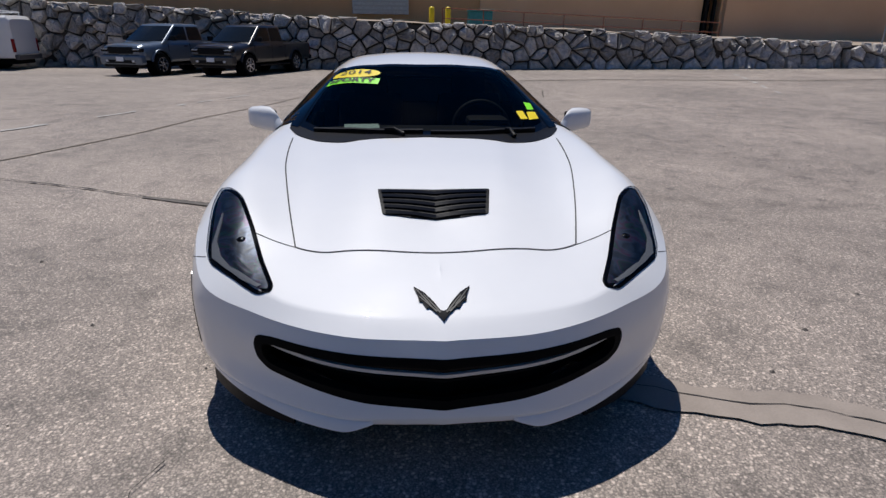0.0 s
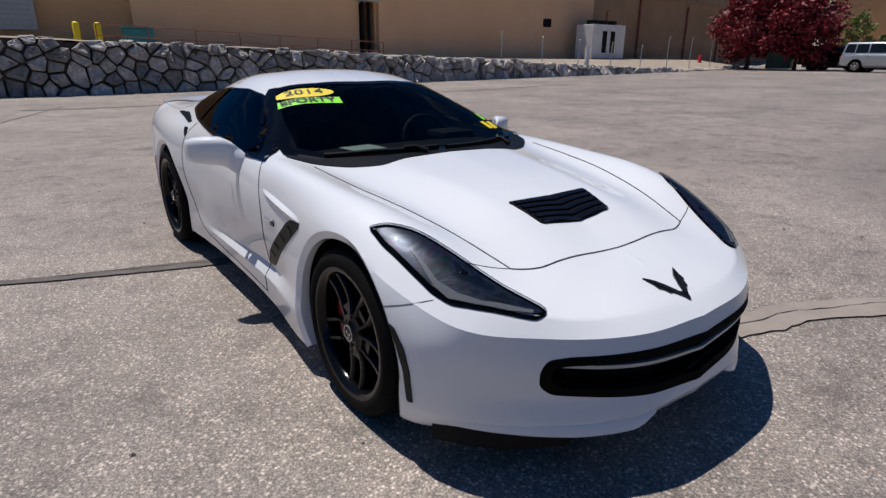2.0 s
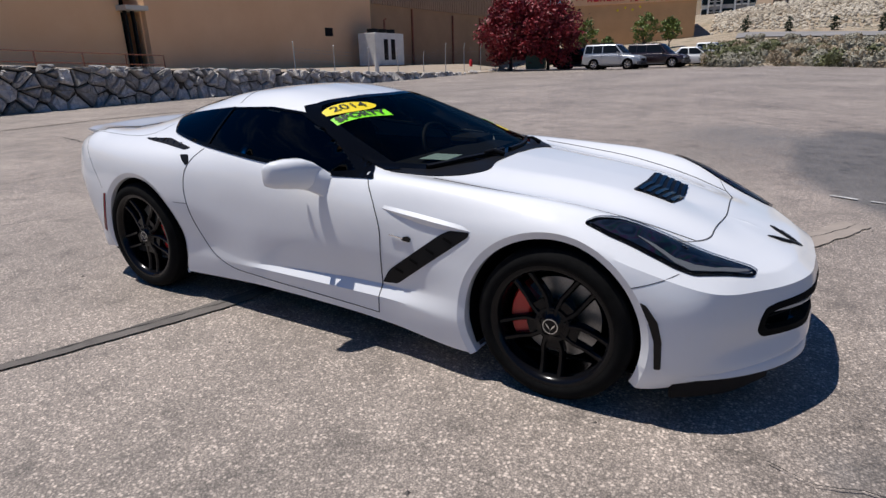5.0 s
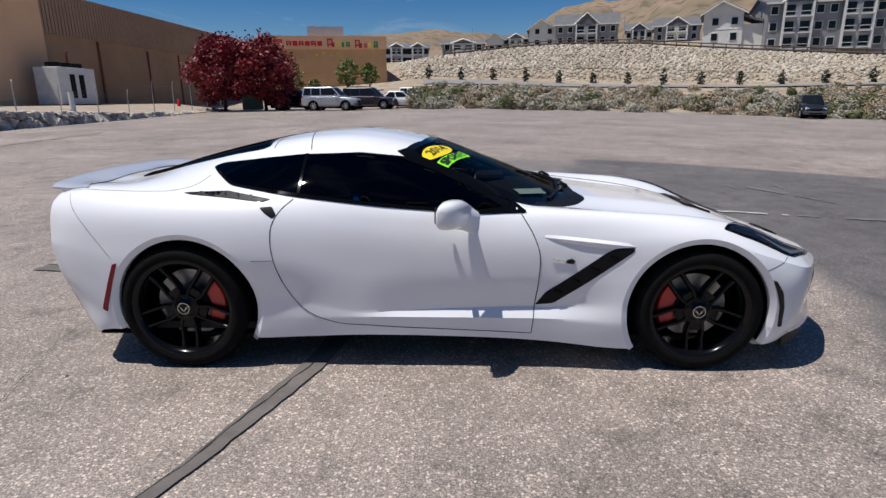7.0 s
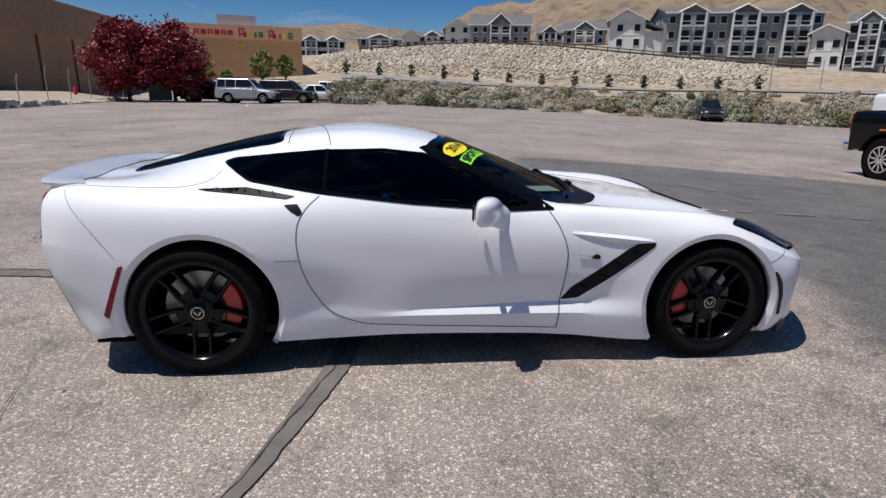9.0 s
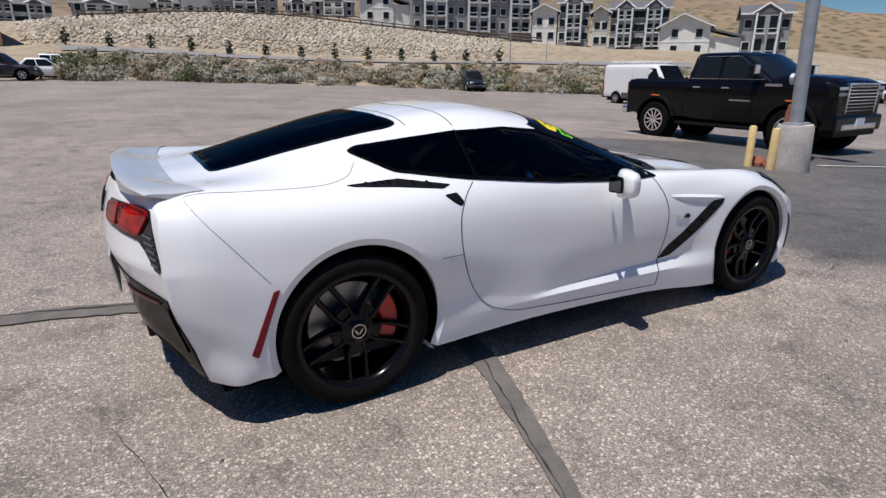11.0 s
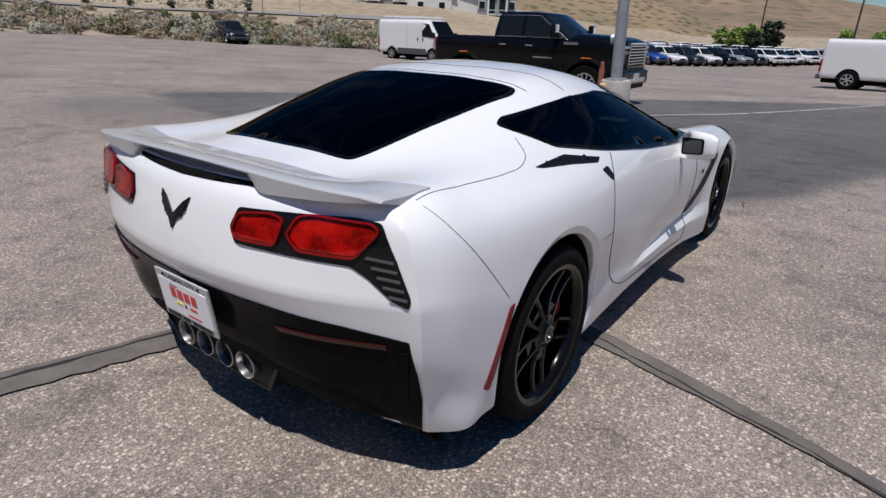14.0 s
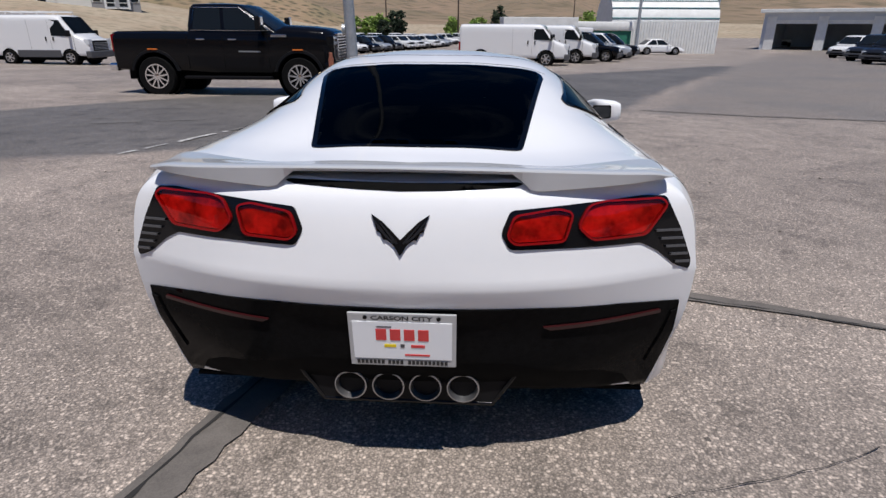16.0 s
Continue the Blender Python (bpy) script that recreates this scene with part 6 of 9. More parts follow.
def road_wheel(owner, x, y, r, w, rim_material=None, spokes=6):
    s = 1 if x > 0 else -1
    hub = part("wheel", bmesh.new(), None, owner)
    bm = bmesh.new()
    k = .64
    turned(bm, [(a, b) for a, b in ((-w / 2, r * k), (-w / 2, r * .94), (-w * .36, r), (w * .36, r), (w / 2, r * .94), (w / 2, r * k))], 28, "X", (x, y, r), closed=True)
    bmesh.ops.recalc_face_normals(bm, faces=bm.faces)
    part("tyre", bm, RUBBER, hub, smooth=35)
    bm = bmesh.new()
    turned(bm, [(a * s, b) for a, b in ((w * .44, r * .65), (w * .505, r * .63), (w * .505, r * .57), (w * .42, r * .55))], 28, "X", (x, y, r), closed=True)
    turned(bm, [(a * s, b) for a, b in ((w * .42, r * .16), (w * .49, r * .14), (w * .51, .0))], 16, "X", (x, y, r))
    for q in range(spokes):
        a = 2 * math.pi * q / spokes + .3
        m = Matrix.Translation((x + s * w * .455, y, r)) @ Matrix.Rotation(a, 4, "X")
        box(bm, -w * .035, w * .035, -r * .45 / spokes, r * .45 / spokes, r * .1, r * .60, m=m)
    bmesh.ops.recalc_face_normals(bm, faces=bm.faces)
    part("rim", bm, rim_material or ALLOY, hub)
    bm = bmesh.new()
    turned(bm, [(x + s * w * .405, r * .58), (x + s * w * .408, 0)], 20, "X", (0, y, r))
    part("brake_shade", bm, VOID, hub)
    return hub


def wheels(owner, track, front, rear, r, w, half, rim=None, spokes=6):
    for y in (front, rear):
        for s in (-1, 1):
            road_wheel(owner, s * track, y, r, w, rim, spokes)
            bm = bmesh.new()
            turned(bm, [(s * (half - .34), r * 1.19), (s * (half - .05), r * 1.19)], 28, "X", (0, y, r * 1.02))
            bmesh.ops.delete(bm, geom=[f for f in bm.faces if len(f.verts) > 4 and abs(f.calc_center_median().x) > half - .1], context="FACES_ONLY")
            part("wheel_well", bm, VOID, owner)


def hull(owner, name, table, paint, arches=(), step=.07, label=""):
    """A lower body lofted along y from rows of (y, half width, floor, shoulder, centre height), with round wheel openings of (y, z, radius)."""
    t = np.array(table, float)
    ys = np.unique(np.concatenate([t[:, 0], np.arange(t[0, 0], t[-1, 0], step)]))
    col = lambda k: np.interp(ys, t[:, 0], t[:, k])
    rows = []
    for y, w, lo, sh, top in zip(ys, col(1), col(2), col(3), col(4)):
        key = [(0, lo), (.84 * w, lo), (.955 * w, lo + .03), (.99 * w, lo + .12), (w, lo + .45 * (sh - lo)), (.998 * w, sh - .20), (.985 * w, sh - .07), (.965 * w, sh - .015), (.93 * w, sh + .25 * (top - sh)), (.80 * w, sh + .75 * (top - sh)), (.5 * w, top - .1 * (top - sh)), (0, top)]
        sec = []
        for a, b, n in zip(key, key[1:], (1, 1, 1, 6, 4, 2, 1, 1, 1, 1, 1)):
            sec += [(a[0] + (b[0] - a[0]) * q / n, a[1] + (b[1] - a[1]) * q / n) for q in range(n)]
        sec.append(key[-1])
        rows.append([(x, y, z) for x, z in sec] + [(-x, y, z) for x, z in sec[-2:0:-1]])
    bm = bmesh.new()
    v = [[bm.verts.new(p) for p in row] for row in rows]
    n = len(v[0])
    for a, b in zip(v, v[1:]):
        for i in range(n):
            bm.faces.new((a[i], a[(i + 1) % n], b[(i + 1) % n], b[i]))
    bm.faces.new(v[0])
    bm.faces.new(v[-1][::-1])
    bmesh.ops.recalc_face_normals(bm, faces=bm.faces)
    wide = t[:, 1].max()
    for ay, az, r in arches:
        near = lambda q: abs(q.co.x) > .62 * wide and math.hypot(q.co.y - ay, q.co.z - az) < r
        bmesh.ops.delete(bm, geom=[f for f in bm.faces if all(near(q) for q in f.verts)], context="FACES")
        for q in bm.verts:
            if near(q):
                d = math.hypot(q.co.y - ay, q.co.z - az)
                q.co.y, q.co.z = ay + (q.co.y - ay) * r / d, az + (q.co.z - az) * r / d
    return part(name, bm, paint, owner, label, smooth=32)


def greenhouse(owner, paint, belt, height, low, high, half_low, half_high, name="cab", corner=.08, bow=.16):
    """A cab or roof: rounded outlines that narrow from the belt line to the roof. low, high: (rear y, front y) at belt and roof."""
    bm = bmesh.new()
    rows = []
    for u, inset in ((-.06, 0), (.0, 0), (.45, 0), (.86, 0), (.93, .018), (.975, .055), (1.0, .14)):
        k = min(u, .9)
        y0, y1, w = low[0] + (high[0] - low[0]) * k + inset, low[1] + (high[1] - low[1]) * k - inset * 1.6, half_low + (half_high - half_low) * k - inset
        g = bow * (1 - .45 * k)
        out = rounded([(w, y0), (w, y1), (w * .55, y1 + g * .7), (0, y1 + g), (-w * .55, y1 + g * .7), (-w, y1), (-w, y0)], corner, 4)
        rows.append([bm.verts.new((x, y, belt + (height - belt) * u)) for x, y in out])
    top = [bm.verts.new((q.co.x * .5, (q.co.y + (high[0] + high[1]) / 2) / 2, height + .02)) for q in rows[-1]]
    rows.append(top)
    n = len(top)
    for a, b in zip(rows, rows[1:]):
        for i in range(n):
            bm.faces.new((a[i], a[(i + 1) % n], b[(i + 1) % n], b[i]))
    bm.faces.new(top)
    bmesh.ops.recalc_face_normals(bm, faces=bm.faces)
    part(name, bm, paint, owner, smooth=38)
    at = lambda u: (low[0] + (high[0] - low[0]) * u, low[1] + (high[1] - low[1]) * u, half_low + (half_high - half_low) * u)
    return at


def side_glass(owner, at, belt, height, spans, u0=.08, u1=.84, name="door_window"):
    """Panes on both flanks of a greenhouse; spans: (rear, front) from its rear pillar (>= 0) or front pillar (< 0), at foot and head."""
    for (a0, b0), (a1, b1) in spans:
        (r0, f0, w0), (r1, f1, w1) = at(u0), at(u1)
        z0, z1 = belt + (height - belt) * u0, belt + (height - belt) * u1
        fix = lambda k, r, f: f + k if k < 0 else r + k
        flat = rounded([(fix(a0, r0, f0), z0), (fix(b0, r0, f0), z0), (fix(b1, r1, f1), z1), (fix(a1, r1, f1), z1)], .045, 3)
        for s in (-1, 1):
            bm = bmesh.new()
            x_at = lambda z: w0 + (w1 - w0) * (z - z0) / (z1 - z0)
            out = [bm.verts.new((s * (x_at(z) + .008), y, z)) for y, z in flat]
            low = [bm.verts.new((s * (x_at(z) - .02), y, z)) for y, z in flat]
            bm.faces.new(out)
            for i in range(len(out)):
                bm.faces.new((out[i], out[(i + 1) % len(out)], low[(i + 1) % len(out)], low[i]))
            bmesh.ops.recalc_face_normals(bm, faces=bm.faces)
            part(name, bm, CAR_GLASS, owner)


def end_glass(owner, at, belt, height, front, u0=.05, u1=.86, wide=.93):
    """The windscreen or rear window of a greenhouse, a gently bowed pane."""
    bm = bmesh.new()
    (r0, f0, w0), (r1, f1, w1) = at(u0), at(u1)
    z0, z1 = belt + (height - belt) * u0, belt + (height - belt) * u1
    s = 1 if front else -1
    (ya, yb) = (f0, f1) if front else (r0, r1)
    rows = []
    for u in (0, .5, 1):
        y, z, w = ya + (yb - ya) * u, z0 + (z1 - z0) * u, (w0 + (w1 - w0) * u) * wide
        g = .17 * (1 - .45 * (u0 + (u1 - u0) * u))
        rows.append([(bm.verts.new((w * x, y + s * .014 + (g * (1 - abs(x) ** 1.8) if front else 0), z + .006)), bm.verts.new((w * x, y - s * .03 + (g * (1 - abs(x) ** 1.8) if front else 0), z - .01))) for x in np.linspace(-1, 1, 7)])
    for a, b in zip(rows, rows[1:]):
        for i in range(6):
            bm.faces.new((a[i][0], a[i + 1][0], b[i + 1][0], b[i][0]))
    ring = [q for q in rows[0]] + [r[-1] for r in rows[1:]] + [q for q in rows[-1][-2::-1]] + [r[0] for r in rows[-2:0:-1]]
    for a, b in zip(ring, ring[1:] + ring[:1]):
        bm.faces.new((a[0], b[0], b[1], a[1]))
    bmesh.ops.recalc_face_normals(bm, faces=bm.faces)
    part("windscreen" if front else "rear_window", bm, CAR_GLASS, owner)


def arch_flare(owner, y, z, r0, r1, half, material, low):
    """A moulding over a wheel opening, on each side."""
    for s in (-1, 1):
        bm = bmesh.new()
        rows = []
        for q in range(19):
            a = math.pi * (-.06 + 1.12 * q / 18)
            rows.append([bm.verts.new((s * x, y + r * math.cos(a), max(low, z + r * math.sin(a)))) for x, r in ((half - .02, r1), (half + .022, r1 - .015), (half + .028, r0 + .01), (half - .03, r0))])
        for a, b in zip(rows, rows[1:]):
            for i in range(3):
                bm.faces.new((a[i], a[i + 1], b[i + 1], b[i]))
        bmesh.ops.recalc_face_normals(bm, faces=bm.faces)
        part("fender_flare", bm, material, owner, smooth=35)


def place_vehicle(x, y, heading, scale=1.0):
    """Pose on the lot; heading: the way that the nose points, in plan."""
    a = math.atan2(-heading[0], heading[1])
    return Matrix.Translation((x, y, soil(x, y) + .008)) @ Matrix.Rotation(a, 4, "Z") @ Matrix.Scale(scale, 4)


def pickup(label, m, paint, half=.94, height=1.80, r=.39, wb=3.26, chrome=False, group="", belt_at=.645, hood_at=.62, cab_from=None, cab_to=None, flare=None, over=(.92, 1.2), spokes=6):
    """A crew-cab pickup: nose to +y, on its wheels."""
    t = thing("pickup_truck", label, "pickup truck", m, group)
    f, b = wb / 2 + over[0], -wb / 2 - over[1]
    bz, hood, belt = .50 * r / .39, height * hood_at, height * belt_at
    cab0, cab1 = cab_from if cab_from is not None else wb / 2 - 2.46, cab_to if cab_to is not None else wb / 2 - .42
    arches = [(y, r * 1.04, r * 1.20) for y in (wb / 2, -wb / 2)]
    hull(t, "body", [(b, half * .955, bz + .10, belt - .05, belt - .04), (b + .05, half * .985, bz, belt - .02, belt), (cab0 - .02, half, bz - .02, belt - .02, belt), (cab0 + .5, half, bz - .06, belt - .03, belt + .01), (cab1, half, bz - .06, belt - .05, belt + .01), (cab1 + .35, half * .995, bz - .02, hood - .06, hood + .055), (f - .55, half * .985, bz + .02, hood - .09, hood + .03), (f - .22, half * .955, bz + .04, hood - .12, hood - .01), (f - .06, half * .90, bz + .06, hood - .18, hood - .07), (f, half * .84, bz + .12, hood - .24, hood - .16)], paint, arches, label="painted cab sides, hood and load bed")
    low, high = (cab0, cab1 + .22), (cab0 + .10, cab1 - .66)
    at = greenhouse(t, paint, belt - .01, height, low, high, half * .955, half * .80)
    mid = (cab0 + cab1) / 2 - .10
    side_glass(t, at, belt, height, (((mid - cab0 + .05, -.14), (mid - cab0 - .05, -.07)), ((.13, mid - cab0 - .03), (.13, mid - cab0 - .13))))
    end_glass(t, at, belt, height, True)
    end_glass(t, at, belt, height, False, u0=.16)
    part("cargo_bed", boxed((-half * .84, half * .84, b + .10, cab0 - .05, belt - .004, belt + .008)), VOID, t)
    part("tailgate", boxed((-half * .78, half * .78, b - .025, b + .02, bz + .16, belt - .03), bevel=.015), paint, t)
    g = CHROME if chrome else SATIN_BLACK
    grille = part("grille", boxed((-half * .58, half * .58, f - .10, f + .03, bz + .26, hood - .12), bevel=.03), SATIN_BLACK, t, "dark radiator grille")
    n = 8 if chrome else 3
    for k in range(n):
        z = bz + .31 + (hood - bz - .50) * k / (n - 1)
        part("grille_bar", boxed((-half * .56, half * .56, f + .02, f + .045, z - .009, z + .009)), g, grille)
    if chrome:
        for s in (-1, 1):
            part("grille_frame", boxed((s * half * .58 - .025, s * half * .58 + .025, f - .04, f + .05, bz + .26, hood - .12), bevel=.01), CHROME, grille)
        part("grille_frame", boxed((-half * .58, half * .58, f - .04, f + .05, hood - .16, hood - .11), bevel=.01), CHROME, grille)
    for s in (-1, 1):
        lamp = part("headlight", boxed((s * half * .75 - .17, s * half * .75 + .17, f - .22, f + .012, hood - (.42 if chrome else .30), hood - .16), bevel=.04), GLOSS_BLACK, t, "headlight in a dark housing")
        for k in range(2):
            part("lens", boxed((s * half * .75 - .14, s * half * .75 + .14, f - .02, f + .020, hood - (.25 if chrome else .22) - .11 * k, hood - .19 - .11 * k), bevel=.015), LAMP_CLEAR if k == 0 else GREY_TRIM, lamp)
        part("tail_light", boxed((s * half * .90 - .065, s * half * .90 + .065, b - .012, b + .11, belt - .44, belt - .06), bevel=.02), LENS_RED, t)
        tall = .30 if chrome else .17
        mirror = part("door_mirror", boxed((s * (half + .16) - .10, s * (half + .16) + .10, cab1 - .16, cab1 - .03, belt + .04, belt + .04 + tall), bevel=.035), SATIN_BLACK, t)
        part("mirror_arm", boxed((min(s * half * .9, s * (half + .1)), max(s * half * .9, s * (half + .1)), cab1 - .12, cab1 - .07, belt + .06, belt + .10)), SATIN_BLACK, mirror)
        if chrome:
            part("mirror_cap", boxed((s * (half + .16) - .09, s * (half + .16) + .09, cab1 - .05, cab1 - .015, belt + .14, belt + .34), bevel=.015), CHROME, mirror, "chrome mirror cap")
        for y in (mid + .13, cab0 + .22):
            part("door_handle", boxed((s * (half - .002) - .018, s * (half - .002) + .018, y, y + .19, belt - .17, belt - .135), bevel=.008), g, t)
        part("running_board", boxed((min(s * half * .86, s * (half + .05)), max(s * half * .86, s * (half + .05)), -wb / 2 + r * 1.5, wb / 2 - r * 1.5, bz - .17, bz - .11), bevel=.02), SATIN_BLACK, t)
        part("tow_hook" if chrome else "fog_light", boxed((s * half * .62 - .06, s * half * .62 + .06, f + .05, f + .09, bz - .02, bz + .06), bevel=.015), g if chrome else LAMP_CLEAR, t)
    part("front_bumper", boxed((-half * .96, half * .96, f - .22, f + .075, bz - .10, bz + .22), bevel=.06), paint, t)
    part("bumper_insert", boxed((-half * .70, half * .70, f - .02, f + .085, bz - .06, bz + .06), bevel=.02), g if chrome else SATIN_BLACK, t)
    part("air_dam", boxed((-half * .86, half * .86, f - .26, f + .02, bz - .20, bz - .08), bevel=.03), SATIN_BLACK, t)
    part("rear_bumper", boxed((-half * .95, half * .95, b - .16, b + .02, bz - .02, bz + .16), bevel=.04), CHROME if chrome else SATIN_BLACK, t)
    for y in (mid, cab1 + .02, cab0 - .01):
        flank("door_gap", [(y - .007, bz + .06), (y + .007, bz + .06), (y + .007, belt - .08), (y - .007, belt - .08)], lambda z: half - .004, VOID, t, .003)
    part("front_plate", boxed((-.16, .16, f + .08, f + .097, bz + .01, bz + .16)), PLATE_WHITE, t)
    part("chassis", boxed((-half * .62, half * .62, b + .1, f - .3, bz - .22, bz + .1)), VOID, t)
    for y in (wb / 2, -wb / 2):
        arch_flare(t, y, r * 1.04, r * 1.16, r * 1.34, half, flare or paint, bz)
        if chrome:
            for s in (-1, 1):
                part("side_marker", boxed((min(s * (half + .005), s * (half + .04)), max(s * (half + .005), s * (half + .04)), y - .12, y + .12, r * 2.32, r * 2.39), bevel=.01), AMBER, t)
    if chrome:
        for s in (-1, 1):
            (r0, f0, w0), (r1, f1, w1) = at(.06), at(.87)
            zz = [belt + (height - belt) * u for u in (.06, .87)]
            bm = bmesh.new()
            tube(bm, [(s * (w0 + .012), f0 - .10, zz[0]), (s * (w0 + .012), r0 + .10, zz[0]), (s * (w1 + .012), r1 + .10, zz[1]), (s * (w1 + .012), f1 - .08, zz[1]), (s * (w0 + .012), f0 - .10, zz[0])], .008, 5)
            part("window_trim", bm, CHROME, t, "chrome window trim")
            part("wing_badge", boxed((min(s * (half - .01), s * (half + .006)), max(s * (half - .01), s * (half + .006)), cab1 + .10, cab1 + .46, belt - .10, belt - .04), bevel=.006), CHROME, t)
            part("door_badge", boxed((min(s * (half - .01), s * (half + .006)), max(s * (half - .01), s * (half + .006)), mid + .35, mid + .85, bz + .42, bz + .45)), GREY_TRIM, t)
    wheels(t, half - .12, wb / 2, -wb / 2, r, .27, half, CHROME if chrome else None, spokes)
    return t


def panel_van(label, m, paint, length=5.4, half=1.0, height=2.28, r=.34, wb=3.2, nose=.95, skirt=False, rack=False, group=""):
    """A panel van: nose to +y."""
    t = thing("panel_van", label, "van", m, group)
    f, b = wb / 2 + nose, -wb / 2 - (length - wb - nose)
    bz, hood, belt = .40, height * .54, height * (.57 if skirt else .62)
    y0 = f - nose * .62
    arches = [(y, r, r * 1.20) for y in (wb / 2, -wb / 2)]
    hull(t, "body", [(b, half * .93, bz + .06, height - .24, height - .15), (b + .10, half * .985, bz, height - .11, height - .02), (y0 - 1.15, half, bz, height - .11, height), (y0 - .84, half * .995, bz, height - .13, height - .01), (y0 - .66, half * .985, bz, height - .20, height - .07), (y0 - .02, half * .975, bz, hood + .10, hood + .17), (f - .30, half * .95, bz, hood - .07, hood + .03), (f - .08, half * .92, bz, hood - .14, hood - .04), (f, half * .88, bz + .03, hood - .26, hood - .14)], paint, arches)
    span = lambda z: half * .985 - .02 * max(0, z - belt)
    flank("door_window", [(y0 - 1.10, belt + .03), (y0 - .22, belt + .0), (y0 - .62, height - .26), (y0 - 1.10, height - .24)], span, CAR_GLASS, t, .02)
    q = [(-.84 * half, y0 - .06, hood + .185), (.84 * half, y0 - .06, hood + .185), (.76 * half, y0 - .62, height - .115), (-.76 * half, y0 - .62, height - .115)]
    quad("windscreen", q, (0, .02, .02), CAR_GLASS, t)
    for y in (y0 - 1.18, y0 - 2.2, y0 - .06):
        flank("door_gap", [(y - .006, bz + .15), (y + .006, bz + .15), (y + .006, belt if y > y0 - .5 else height - .24), (y - .006, belt if y > y0 - .5 else height - .24)], lambda z: half - .004, GREY_TRIM, t, .003)
    for k in range(5):
        part("grille_bar", boxed((-half * .56, half * .56, f + .02, f + .05, bz + .30 + .07 * k, bz + .325 + .07 * k), bevel=.008), GREY_TRIM, t)
    part("grille", boxed((-half * .6, half * .6, f - .02, f + .035, bz + .22, hood - .12), bevel=.02), SATIN_BLACK, t)
    part("front_bumper", boxed((-half * .98, half * .98, f - .18, f + .09, bz - .08, bz + .24), bevel=.05), SKIRT, t)
    part("rear_bumper", boxed((-half * .95, half * .95, b - .10, b + .06, bz - .04, bz + .16), bevel=.03), SKIRT, t)
    if skirt:
        part("side_skirt", boxed((-half - .02, half + .02, -wb / 2 + r * 1.3, wb / 2 - r * 1.3, bz - .05, bz + .28), bevel=.02), SKIRT, t)
    for s in (-1, 1):
        part("headlight", boxed((s * half * .78 - .14, s * half * .78 + .14, f - .22, f + .025, hood * .74, hood * .96), bevel=.03), LAMP_CLEAR, t)
        part("tail_light", boxed((s * half * .93 - .05, s * half * .93 + .05, b - .02, b + .06, hood * .6, hood * 1.05)), LENS_RED, t)
        part("door_mirror", boxed((s * (half + .12) - .09, s * (half + .12) + .09, y0 - .25, y0 - .12, belt + .0, belt + .28), bevel=.03), SATIN_BLACK, t)
        part("mirror_arm", boxed((min(s * half * .93, s * (half + .05)), max(s * half * .93, s * (half + .05)), y0 - .2, y0 - .15, belt + .08, belt + .13)), SATIN_BLACK, t)
        for y in (y0 - 1.06, y0 - 1.42):
            part("door_handle", boxed((s * (half + .01) - .016, s * (half + .01) + .016, y, y + .06, belt - .20, belt - .02)), SATIN_BLACK, t)
    if rack:
        bm = bmesh.new()
        for s in (-1, 1):
            tube(bm, [(s * half * .72, b + .3, height + .10), (s * half * .72, y0 - .9, height + .10)], .022, 6)
        for y in np.linspace(b + .35, y0 - .95, 5):
            tube(bm, [(-half * .74, y, height - .02), (-half * .74, y, height + .13), (half * .74, y, height + .13), (half * .74, y, height - .02)], .02, 6)
        part("ladder_rack", bm, WHITE_VAN, t)
    part("chassis", boxed((-half * .7, half * .7, b + .1, f - .2, .2, bz + .1)), VOID, t)
    wheels(t, half - .10, wb / 2, -wb / 2, r, .24, half)
    return t


